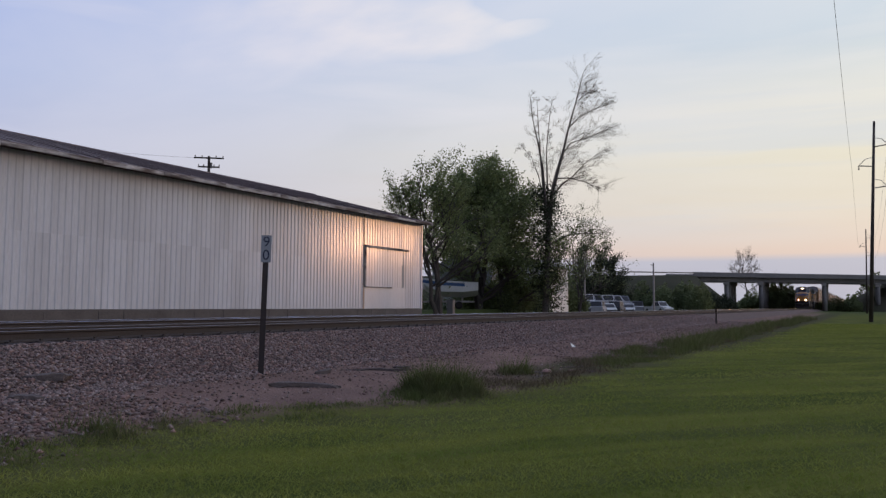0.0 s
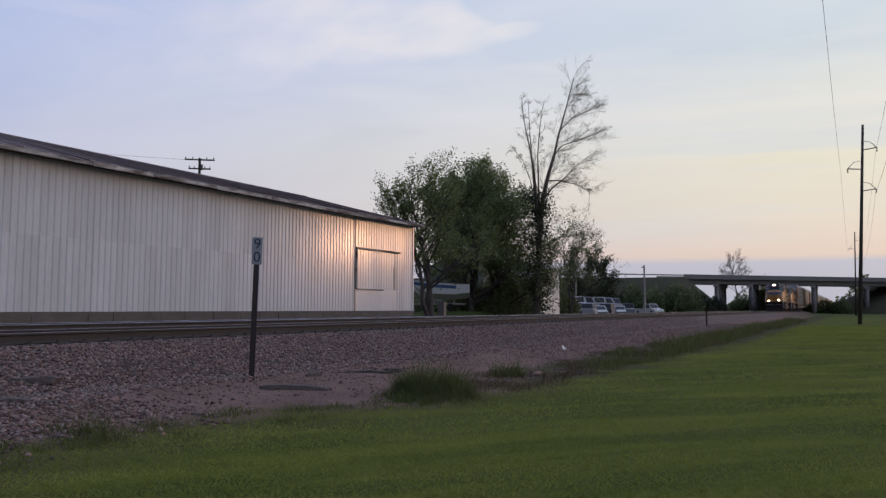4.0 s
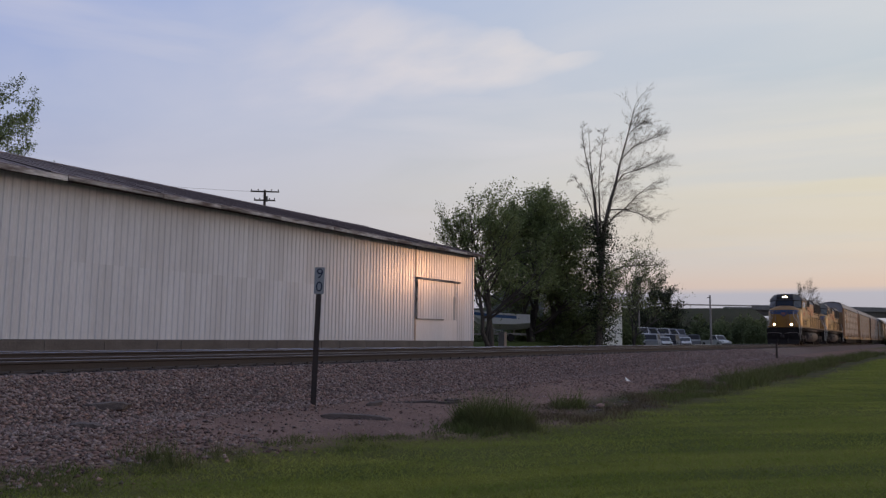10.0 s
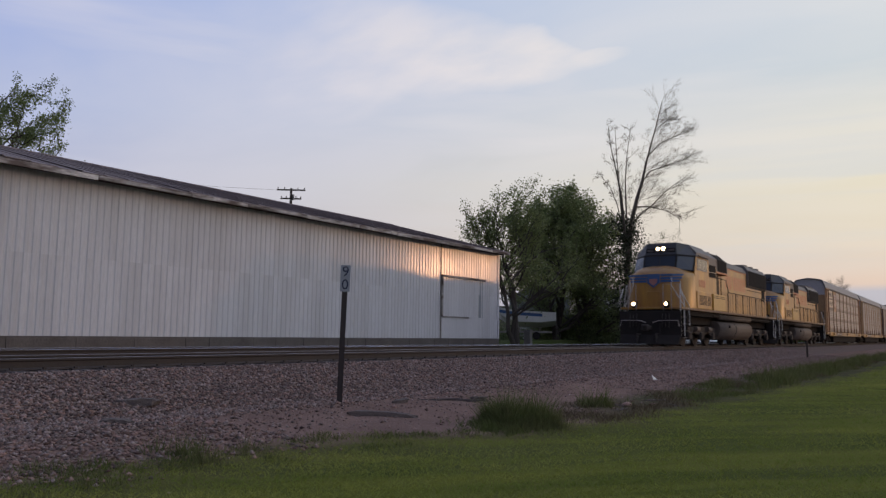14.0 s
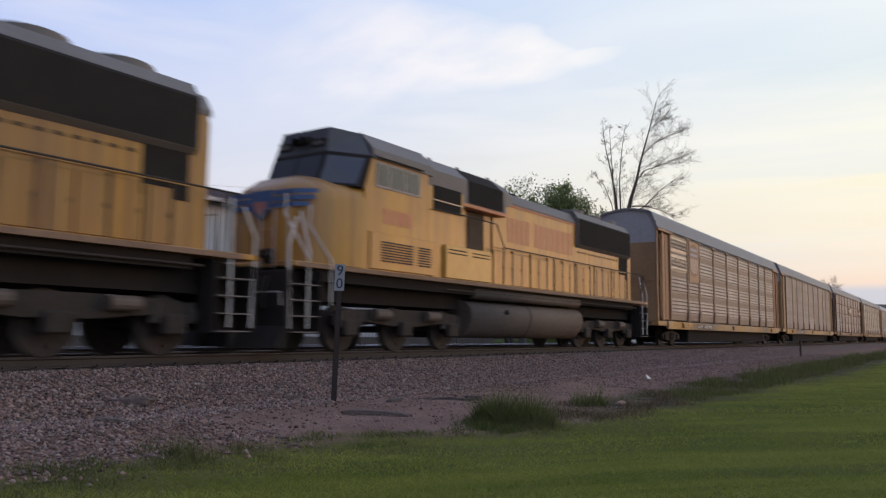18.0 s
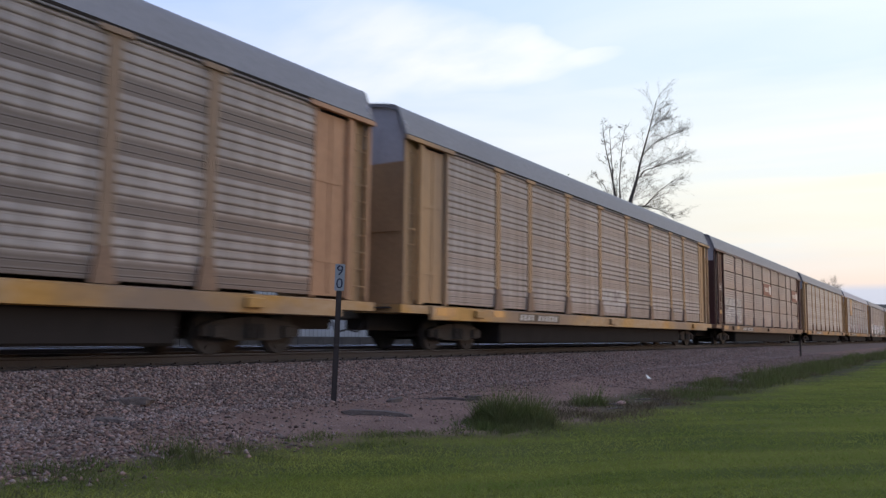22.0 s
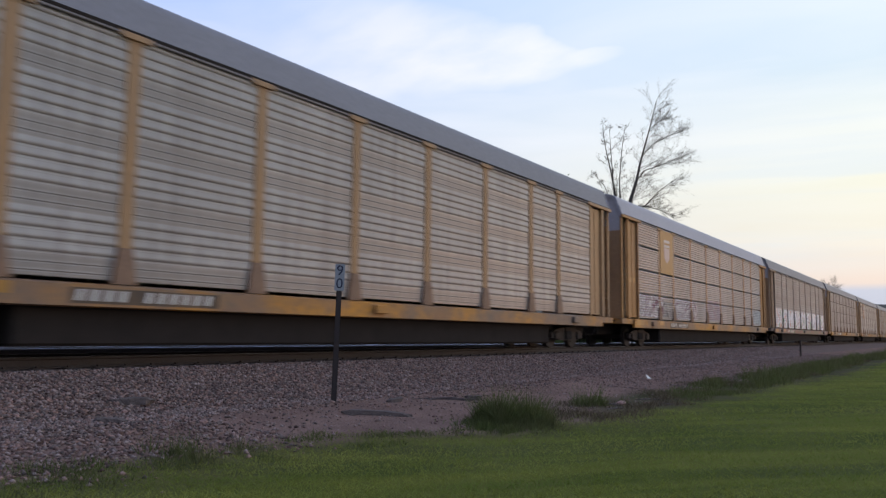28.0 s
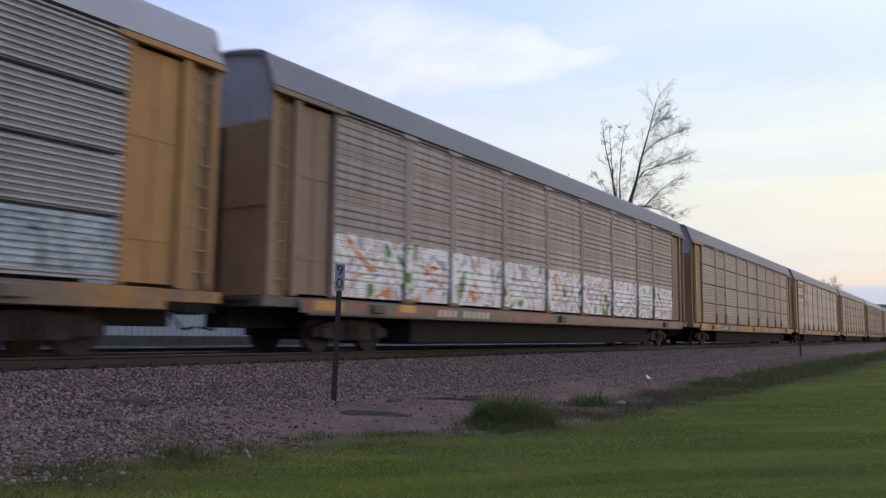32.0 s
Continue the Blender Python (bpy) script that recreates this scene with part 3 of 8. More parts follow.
def lawn_edge(y):
    return -6.05 + 1.5 * smooth(5.6, 10.4, y) + 0.6 * smooth(10.4, 15, y) + 0.7 * smooth(12, 34, y)


def ground_z(x, y):
    z = -0.80 + 0.16 * smooth(-4.5, -9.0, x) + 0.25 * smooth(-19.0, -24.0, x)
    near = max(0.0, 1 - (abs(x) + abs(y)) / 120)
    z += near * (0.05 * noise.noise((x * 0.25, y * 0.25, 0)) + 0.02 * noise.noise((x * 1.1, y * 1.1, 3)))
    return z


def ground_material():
    """Lawn beside the line, bare gravelly dirt along the ballast, rough field further out."""
    m = bpy.data.materials.new("ground")
    m.use_nodes = True
    nt = m.node_tree
    N, L = nt.nodes, nt.links
    b = N["Principled BSDF"]
    b.inputs["Roughness"].default_value, b.inputs["Specular IOR Level"].default_value = 0.95, 0.03
    co = N.new("ShaderNodeTexCoord").outputs["Object"]
    sep = N.new("ShaderNodeSeparateXYZ")
    L.new(co, sep.inputs[0])

    def calc(op, a, c):
        n = N.new("ShaderNodeMath")
        n.operation = op
        for i, v in enumerate((a, c)):
            if isinstance(v, (int, float)):
                n.inputs[i].default_value = v
            else:
                L.new(v, n.inputs[i])
        return n.outputs[0]

    def ranged(v, lo, hi, t0=0.0, t1=1.0, kind="LINEAR"):
        r = N.new("ShaderNodeMapRange")
        r.interpolation_type = kind
        for k, x in (("From Min", lo), ("From Max", hi), ("To Min", t0), ("To Max", t1)):
            r.inputs[k].default_value = x
        L.new(v, r.inputs["Value"])
        return r.outputs[0]

    def grain(s, d=4.0, st=(1, 1, 1), turn=0.0):
        rot = N.new("ShaderNodeMapping")
        rot.inputs["Rotation"].default_value = (0, 0, radians(turn))
        L.new(co, rot.inputs[0])
        mp = N.new("ShaderNodeMapping")
        mp.inputs["Scale"].default_value = st
        L.new(rot.outputs[0], mp.inputs[0])
        n = N.new("ShaderNodeTexNoise")
        n.inputs["Scale"].default_value, n.inputs["Detail"].default_value = s, d
        L.new(mp.outputs[0], n.inputs["Vector"])
        return n.outputs[0]

    def mixed(f, a, c):
        x = N.new("ShaderNodeMix")
        x.data_type = "RGBA"
        for sock, v in ((x.inputs[0], f), (x.inputs[6], a), (x.inputs[7], c)):
            if isinstance(v, tuple):
                sock.default_value = (*v, 1)
            elif isinstance(v, (int, float)):
                sock.default_value = v
            else:
                L.new(v, sock)
        return x.outputs[2]

    yy = sep.outputs[1]
    edge = calc("ADD", ranged(yy, 5.6, 10.4, -6.05, -4.55, "SMOOTHSTEP"), ranged(yy, 10.4, 15, 0.0, 0.6, "SMOOTHSTEP"))
    edge = calc("ADD", edge, ranged(yy, 12, 34, 0.0, 0.7, "SMOOTHSTEP"))
    off = calc("SUBTRACT", sep.outputs[0], edge)
    off = calc("ADD", off, calc("MULTIPLY", calc("SUBTRACT", grain(0.9, 5), 0.5), 2.2))
    off = calc("ADD", off, calc("MULTIPLY", calc("SUBTRACT", grain(9.0, 4), 0.5), 1.0))
    lawn = mixed(ranged(grain(0.45), 0.35, 0.7), (0.070, 0.090, 0.020), (0.104, 0.112, 0.036))
    lawn = mixed(ranged(grain(14.0), 0.4, 0.75, 0, 0.2), lawn, (0.052, 0.070, 0.018))
    lawn = mixed(ranged(grain(0.9, 4, (0.30, 1.7, 1), -48), 0.44, 0.60, 0, 0.8), lawn, (0.156, 0.164, 0.034))
    lawn = mixed(calc("MULTIPLY", ranged(off, 1.3, 0.2, 0, 0.6), ranged(yy, 15, 9)), lawn, (0.105, 0.083, 0.048))
    dirt = mixed(ranged(grain(1.1), 0.3, 0.7), (0.285, 0.182, 0.146), (0.185, 0.116, 0.094))
    dirt = mixed(ranged(grain(38.0), 0.42, 0.66, 0, 0.6), dirt, (0.085, 0.058, 0.050))
    dirt = mixed(ranged(grain(55.0, 2), 0.58, 0.68, 0, 0.7), dirt, (0.36, 0.27, 0.24))
    field = mixed(ranged(grain(0.12), 0.35, 0.65), (0.05, 0.080, 0.022), (0.095, 0.105, 0.045))
    rough = mixed(ranged(grain(0.8), 0.35, 0.65), (0.058, 0.062, 0.028), (0.092, 0.078, 0.046))
    weedy = calc("MULTIPLY", ranged(calc("ADD", yy, calc("MULTIPLY", grain(0.5), 8.0)), 13.5, 17), ranged(calc("ADD", sep.outputs[0], calc("MULTIPLY", grain(0.7), 1.6)), -5.3, -4.5))
    dirt = mixed(weedy, dirt, rough)
    c = mixed(ranged(off, -0.35, 0.35), dirt, lawn)
    c = mixed(ranged(sep.outputs[0], -20.5, -23.0), c, field)
    c = mixed(ranged(sep.outputs[1], 110, 190), c, field)
    L.new(c, b.inputs["Base Color"])
    bump = N.new("ShaderNodeBump")
    bump.inputs["Strength"].default_value, bump.inputs["Distance"].default_value = 0.9, 0.03
    L.new(grain(22.0, 5), bump.inputs["Height"])
    L.new(bump.outputs[0], b.inputs["Normal"])
    return m


def ground():
    xs = [-2500, -1200, -600, -300, -160, -100, -70, -50, -40, -32, -27, -24, -22, -20, -18, -16, -14, -12, -11] + [-10.5 + 0.35 * i for i in range(46)] + [7, 9, 12, 16, 22, 30, 45, 70, 110, 180, 300, 600, 1200, 2500]
    ys = [-2500, -1000, -400, -150, -60, -25, -10, -4, 0] + [0.4 * i for i in range(1, 76)] + [30.5 + 1.2 * i for i in range(30)] + [70, 78, 90, 105, 125, 150, 180, 220, 280, 360, 480, 700, 1100, 1800, 3000]
    vs = [(x, y, ground_z(x, y)) for y in ys for x in xs]
    n = len(xs)
    fs = [(j * n + i, j * n + i + 1, (j + 1) * n + i + 1, (j + 1) * n + i) for j in range(len(ys) - 1) for i in range(n - 1)]
    ob = part("ground", Shape().poly(vs, fs), ground_material(), smooth=True)
    tagged(ob, "mown lawn, bare gravelly strip and rough fields beside a railway", "ground", kind="structure")


ground()

bed = Shape()
bed.run([(-8.3, -0.9), (-8.7, -0.70), (-9.6, -0.49), (-10.75, -0.24), (-11.0, -0.19), (-19.2, -0.19), (-19.5, -0.22), (-21.2, -0.50), (-21.5, -0.9)], -120, 520)
bed = part("ballast_bed", bed, M_BALLAST)
tagged(bed, "purplish grey crushed-stone railway ballast with a sloping shoulder", "ballast", kind="structure")

RAIL_PROF = [(-0.075, -0.172), (0.075, -0.172), (0.072, -0.155), (0.012, -0.135), (0.010, -0.045), (0.037, -0.032), (0.037, -0.004), (0.030, 0.0), (-0.030, 0.0), (-0.037, -0.004), (-0.037, -0.032), (-0.010, -0.045), (-0.012, -0.135), (-0.072, -0.155)]
tie_mesh = Shape().box(-1.3, 1.3, -0.115, 0.115, -0.18, 0.0, 0.012).mesh("tie", M_TIE)


def track(name, cx, first, last):
    tr = thing(name, "standard gauge railway track of steel rails on wooden ties", "railway track", "railway tracks", (cx, 0, 0), "structure")
    for sx in (-0.7525, 0.7525):
        r = part("rail", Shape().run(RAIL_PROF, -120, 520), M_RAIL, tr, "rust-brown steel rail", (sx, 0, 0))
        part("running_surface", Shape().run([(-0.034, -0.001), (-0.024, 0.003), (-0.010, 0.0048), (0.010, 0.0048), (0.024, 0.003), (0.034, -0.001)], -120, 520), M_RAILTOP if cx > -15 else M_RAILBRIGHT, r, "polished bright running surface", smooth=True)
    rnd = random.Random(int(-cx * 10))
    for i in range(int((last - first) / 0.5)):
        part("tie", tie_mesh, None, tr, at=pose(rnd.uniform(-0.04, 0.04), first + i * 0.5 + rnd.uniform(-0.02, 0.02), -0.172 + rnd.uniform(-0.006, 0.004), 0, 0, rnd.uniform(-0.8, 0.8)))
    rest = Shape()
    for i in range(420):
        y = last + i * 0.5
        rest.box(-1.3, 1.3, y - 0.115, y + 0.115, -0.35, -0.172)
    tagged(part("far_ties", rest, M_TIE, tr), kind="stuff")
    spikes = Shape()
    for i in range(int((last - first) / 0.5)):
        y = first + i * 0.5
        for sx in (-0.7525, 0.7525):
            spikes.box(sx - 0.17, sx + 0.17, y - 0.09, y + 0.09, -0.174, -0.160)
            spikes.box(sx + 0.08, sx + 0.12, y - 0.02, y + 0.02, -0.162, -0.13)
    tagged(part("tie_plates", spikes, M_RAIL, tr), kind="stuff")
    return tr


track("track_near", RAILX, 4.0, 76.0)
track("track_far", RAILX2, 6.0, 56.0)


def loose_mesh(name, verts, faces, material):
    """A large mesh of many equal-sided faces, set from arrays."""
    me = bpy.data.meshes.new(name)
    n, k = faces.shape
    me.vertices.add(len(verts))
    me.vertices.foreach_set("co", verts.astype(np.float32).ravel())
    me.loops.add(n * k)
    me.loops.foreach_set("vertex_index", faces.astype(np.int32).ravel())
    me.polygons.add(n)
    me.polygons.foreach_set("loop_start", np.arange(0, n * k, k, dtype=np.int32))
    me.update(calc_edges=True)
    me.materials.append(material)
    return me


def bed_z(x, y):
    pts = ((-11.2, -0.19), (-11.0, -0.19), (-10.75, -0.24), (-9.6, -0.49), (-8.7, -0.70))
    if x > -8.75:
        return ground_z(x, y)
    for (a, za), (b, zb) in zip(pts, pts[1:]):
        if a <= x <= b:
            return za + (zb - za) * (x - a) / (b - a)
    return -0.19


def stones():
    rng = np.random.RandomState(5)
    octa = np.array([(1, 0, 0), (-1, 0, 0), (0, 1, 0), (0, -1, 0), (0, 0, 1), (0, 0, -1)], float)
    tri = np.array([(0, 2, 4), (2, 1, 4), (1, 3, 4), (3, 0, 4), (2, 0, 5), (1, 2, 5), (3, 1, 5), (0, 3, 5)])
    spots = []
    while len(spots) < 130000:
        y = 2.0 + 58 * rng.rand() ** 1.9
        u = rng.rand()
        if u < 0.70:
            x, s = -11.15 + 2.9 * rng.rand(), 0.012 + 0.020 * rng.rand() ** 1.8
        else:
            x, s = -8.6 + 3.6 * rng.rand() ** 1.4, 0.007 + 0.020 * rng.rand() ** 2.5
            if y < 7 and rng.rand() < 0.8:
                s = 0.013 + 0.017 * rng.rand()
            if 6.5 < y < 17 and x > -7.7 + 0.7 * noise.noise((x * 0.7, y * 0.7, 9)) and rng.rand() < 0.72:
                continue
            if x > lawn_edge(y) - 0.15 + 0.2 * rng.randn() + 0.8 * noise.noise((x * 0.9, y * 0.9, 5)):
                continue
        spots.append((x, y, bed_z(x, y) + s * 0.3, s * (1.0 + max(0, y - 20) * 0.01)))
    spots = np.array(spots)
    n = len(spots)
    jit = octa[None] * (0.65 + 0.7 * rng.rand(n, 6, 1)) + 0.25 * rng.randn(n, 6, 3)
    jit *= np.array([1.15, 1.15, 0.75])
    ang = rng.rand(n) * 6.283
    c, s = np.cos(ang)[:, None], np.sin(ang)[:, None]
    xy = np.stack([jit[..., 0] * c - jit[..., 1] * s, jit[..., 0] * s + jit[..., 1] * c, jit[..., 2]], -1)
    vs = xy * spots[:, 3][:, None, None] + spots[:, None, :3]
    fs = (tri[None] + (np.arange(n) * 6)[:, None, None]).reshape(-1, 3)
    ob = new("ballast_stones", loose_mesh("ballast_stones", vs.reshape(-1, 3), fs, M_STONE))
    tagged(ob, "loose grey and mauve crushed ballast stones", "gravel", kind="stuff")


stones()


def blades(name, spots, material, label, cat="grass", sway=0.45):
    """Grass as tapered, leaning blades; spots: x, y, z, height, width."""
    rng = np.random.RandomState(len(name))
    n = len(spots)
    a = rng.rand(n) * 6.283
    dx, dy = np.cos(a) * spots[:, 4] / 2, np.sin(a) * spots[:, 4] / 2
    lean = rng.randn(n, 2) * sway * spots[:, 3:4]
    p = spots[:, :3]
    zero = np.zeros(n)
    v0 = p - np.stack([dx, dy, zero], 1)
    v1 = p + np.stack([dx, dy, zero], 1)
    v2 = p + np.stack([lean[:, 0], lean[:, 1], spots[:, 3]], 1)
    vs = np.stack([v0, v1, v2], 1).reshape(-1, 3)
    fs = np.arange(3 * n).reshape(-1, 3)
    ob = new(name, loose_mesh(name, vs, fs, material))
    return tagged(ob, label, cat, kind="stuff")


def lawn_grass():
    rng = np.random.RandomState(11)
    out = []
    while len(out) < 190000:
        k = 30000
        y = 2.5 + 60 * rng.rand(k) ** 2.2
        x = -8.0 + (10.0 + 0.08 * y) * rng.rand(k)
        for xi, yi, r in zip(x, y, rng.rand(k)):
            e = lawn_edge(yi) + 0.8 * noise.noise((xi * 0.9, yi * 0.9, 5))
            if xi > e - 0.35 + 1.5 * rng.rand() ** 2:
                s = 1 + max(0, yi - 12) * 0.035
                out.append((xi, yi, ground_z(xi, yi) - 0.005, (0.022 + 0.03 * r) * (1 + 0.25 * (s - 1)), 0.008 * s))
    for _ in range(90000):
        xi, yi, r = rng.uniform(-9, 9), rng.uniform(-9, 6.5), rng.rand()
        if xi > lawn_edge(yi) + 0.8 * noise.noise((xi * 0.9, yi * 0.9, 5)):
            out.append((xi, yi, ground_z(xi, yi) - 0.005, 0.022 + 0.03 * r, 0.008))
    blades("lawn_grass", np.array(out), M_BLADE, "short mown green lawn grass", sway=1.3)


def tufts(name, label, centres, count, height, material=M_WEED):
    rng = np.random.RandomState(len(label))
    out = []
    for cx, cy, rx, ry, h in centres:
        for _ in range(int(count * rx * ry * 4)):
            u, v = rng.randn() * 0.45, rng.randn() * 0.45
            x, y = cx + u * rx, cy + v * ry
            f = math.exp(-(u * u + v * v) * 1.6)
            out.append((x, y, ground_z(x, y) - 0.01, h * height * (0.30 + 0.80 * f) * (0.35 + 0.85 * rng.rand()), 0.009 + 0.0004 * y))
    blades(name, np.array(out), material, label)


lawn_grass()
_g = random.Random(77)
tufts("grass_clump", "thick clump of long green grass at the lawn edge", [(-5.15 + u, 9.45 + v, _g.uniform(0.08, 0.20), _g.uniform(0.08, 0.22), _g.uniform(0.6, 1.35) * math.exp(-2.4 * (u - 0.04) ** 2 - 2.4 * (v - 0.1) ** 2)) for u, v in [(_g.gauss(0, 0.22), _g.gauss(0, 0.30)) for _ in range(30)]] + [(-5.12, 9.45, 0.70, 0.8, 0.35)], 2200, 0.50)
_r = random.Random(3)
fringe = [(-5.40 + _r.gauss(0, 0.12), 12.70 + _r.gauss(0, 0.15), 0.13, 0.15, _r.uniform(0.5, 1.3)) for _ in range(12)] + [(-5.1, 13.5, 0.10, 0.12, 0.7)]
fringe += [(-6.25 + _r.gauss(0, 0.16), 5.05 + _r.gauss(0, 0.22), 0.12, 0.16, _r.uniform(0.3, 1.0)) for _ in range(9)]
for i in range(46):
    yy = _r.uniform(2.6, 9.2)
    fringe.append((lawn_edge(yy) + _r.uniform(-0.45, 0.5), yy, _r.uniform(0.1, 0.4), _r.uniform(0.15, 0.5), _r.uniform(0.10, 0.30)))
tufts("weed_tuft", "small tufts of rough weeds at the gravel edge", fringe, 420, 0.34)
edge_spots, straw_spots = [], []
for i in range(260):
    yy = 16.0 + 66 * _r.random() ** 1.5
    edge_spots.append((_r.uniform(-5.5, -4.2) + 0.35 * noise.noise((yy * 0.3, 0, 0)), yy, _r.uniform(0.15, 0.5), _r.uniform(0.3, 1.4), _r.uniform(0.25, 1.15) * (0.25 + 0.75 * smooth(16, 24, yy))))
    if i % 2:
        yy = 10.8 + 50 * _r.random() ** 2.0
        straw_spots.append((_r.uniform(-5.9, -4.3), yy, _r.uniform(0.2, 0.6), _r.uniform(0.3, 1.2), _r.uniform(0.15, 0.6)))
tufts("rough_grass", "unmown rough grass along the gravel", edge_spots, 120, 0.46)
tufts("dead_grass", "dry brown dead grass stalks beside the gravel", straw_spots, 170, 0.22, M_STRAW)

# ---- warehouse of white steel sheet ----
WX, WY0, WY1, WZ0, WZ1 = -23.0, -8.0, 40.0, 0.25, 5.33


def warehouse():
    wh = thing("warehouse", "long white corrugated steel warehouse with a rusty low-pitched roof", "warehouse", at=(WX, 0, 0))
    pitch, w = 0.25, 1.0
    prof = []
    for i in range(4):
        y = i * pitch
        prof += [(y, 0.0), (y + 0.11, 0.0), (y + 0.145, -0.022), (y + 0.215, -0.022)]
    prof += [(w, 0.0)]

    def sheet(z0, z1):
        s = Shape()
        n = len(prof)
        vs = [(x, y, z) for z in (z0, z1) for y, x in prof]
        s.poly(vs, [(i, i + 1, n + i + 1, n + i) for i in range(n - 1)])
        s.poly([(-0.06, 0, z0), (-0.06, w, z0), (-0.06, w, z1), (-0.06, 0, z1)], [(0, 1, 2, 3)])
        return s.mesh("siding_sheet", M_SIDING)

    rs = random.Random(61)
    low, high = sheet(WZ0, 2.72), sheet(2.70, WZ1)
    door0, door1, dz0, dz1 = 34.05, 38.3, 1.4, 3.5
    for i in range(int(WY1 - WY0)):
        y = WY0 + i
        turn = rs.uniform(-0.35, 0.35)
        for me, dx in ((low, 0.0), (high, 0.004)):
            if me is low and door0 - 0.3 < y < door1 - 0.6:
                continue
            part("siding_sheet", me, None, wh, at=pose(dx - 0.014, y, 0, 0, 0, turn + rs.uniform(-0.03, 0.03)))
    # the boarded opening near the end
    part("siding_below_opening", Shape().poly([(-0.0, y, z) for z in (WZ0, dz0) for y in (34.0, 38.0)], [(0, 1, 3, 2)]).box(-0.05, -0.002, 34.0, 38.0, WZ0, dz0), M_SIDING, wh)
    fr = Shape()
    fr.box(0.0, 0.07, door0 - 0.12, door0, dz0, dz1 + 0.1).box(0.0, 0.09, door0 - 0.1, door1 + 0.1, dz1, dz1 + 0.1).box(0.0, 0.05, door0, door0 + 2.6, dz0 - 0.04, dz0 + 0.02)
    part("opening_frame", fr, M_FASCIA, wh, "peeling board frame round the boarded opening")
    part("dark_gap", Shape().box(-0.02, 0.012, door0 - 0.02, door0 + 0.07, dz0, dz1), M_BLACK, wh)
    prf = [(-0.06, door1 - 0.55), (-0.06, door0 + 0.07)]
    for i in range(14):
        y = door0 + 0.07 + i * 0.261
        prf += [(-0.004, y), (0.010, y + 0.03), (0.010, y + 0.19), (-0.004, y + 0.22)]
    inf = Shape().run(prf, dz0, dz1 - 0.02, "z")
    part("infill_sheet", inf, M_SIDING, wh, "white ribbed sheet closing the opening")
    part("side_light", Shape().box(-0.07, -0.03, door1 - 0.55, door1 - 0.02, dz0 - 0.02, dz1), M_SIGN, wh, "narrow grey recessed window strip")
    part("corner_trim", Shape().box(-0.06, 0.03, WY1 - 0.1, WY1 + 0.03, WZ0 - 0.02, WZ1 + 0.05), M_SIDING, wh)
    part("sheet_joint_trim", Shape().box(0.0, 0.025, 33.86, 33.93, WZ0, WZ1), M_STEEL, wh)
    # end wall, back and far end
    wallz = WZ1
    ridge_x, ridge_z = -8.2, 7.45
    end = Shape().poly([(-0.07, 0, WZ0), (-16.4, 0, WZ0), (-16.4, 0, wallz), (ridge_x, 0, ridge_z), (-0.07, 0, wallz)], [(0, 1, 2, 3, 4)])
    end.poly([(-0.07, -0.1, WZ0), (-16.4, -0.1, WZ0), (-16.4, -0.1, wallz), (ridge_x, -0.1, ridge_z), (-0.07, -0.1, wallz)], [(0, 1, 2, 3, 4)])
    em = end.mesh("end_wall", M_SIDING)
    part("end_wall", em, None, wh, at=(0, WY1, 0))
    part("end_wall", em, None, wh, at=(0, WY0 + 0.1, 0))
    part("back_wall", Shape().box(-16.4, -16.3, WY0, WY1, WZ0, wallz), M_SIDING, wh)
    # foundation of poured blocks
    fnd = Shape().box(-16.2, 0.03, WY0, WY1, -0.75, WZ0 - 0.01)
    part("foundation", fnd, M_CONC, wh, "stained concrete foundation")
    rb = random.Random(8)
    y = WY0
    while y < WY1 - 1:
        w2 = rb.uniform(0.9, 2.2)
        part("foundation_block", Shape().box(0.03, 0.05 + rb.uniform(0, 0.02), y + 0.01, min(WY1, y + w2) - 0.01, -0.6, WZ0 - 0.02 - rb.uniform(0, 0.05), 0.008), M_CONC, wh)
        y += w2
    # roof: sheets with ribs, wavy eave
    ov, slope = 0.55, (ridge_z - wallz) / (-ridge_x)
    ey = WZ1 + 0.12
    n = int((WY1 - WY0 + 0.6) / 0.8)
    for i in range(n + 1):
        y0, y1 = WY0 - 0.3 + i * 0.8, WY0 - 0.3 + (i + 1) * 0.8
        dz = 0.025 * rb.uniform(-1, 1)
        s = Shape()
        for a, b, h in ((y0, y1, 0.0), (y0, y0 + 0.05, 0.03)):
            p = [(ov, ey - slope * ov + dz + h), (ridge_x, ey + 2.14 + h)]
            s.poly([(p[0][0], a, p[0][1]), (p[0][0], b, p[0][1]), (p[1][0], b, p[1][1]), (p[1][0], a, p[1][1]),
                    (p[0][0], a, p[0][1] - 0.03 - h), (p[0][0], b, p[0][1] - 0.03 - h), (p[1][0], b, p[1][1] - 0.03 - h), (p[1][0], a, p[1][1] - 0.03 - h)],
                   [(0, 1, 2, 3), (4, 5, 6, 7), (0, 1, 5, 4), (1, 2, 6, 5), (2, 3, 7, 6), (3, 0, 4, 7)])
        part("roof_sheet", s, M_ROOF, wh)
    part("back_roof", Shape().poly([(ridge_x, WY0 - 0.3, ey + 2.14), (ridge_x, WY1 + 0.3, ey + 2.14), (-16.9, WY1 + 0.3, ey - 0.1), (-16.9, WY0 - 0.3, ey - 0.1)], [(0, 1, 2, 3)]).poly([(ridge_x, WY0 - 0.3, ey + 2.10), (ridge_x, WY1 + 0.3, ey + 2.10), (-16.9, WY1 + 0.3, ey - 0.14), (-16.9, WY0 - 0.3, ey - 0.14)], [(0, 1, 2, 3)]), M_ROOF, wh)
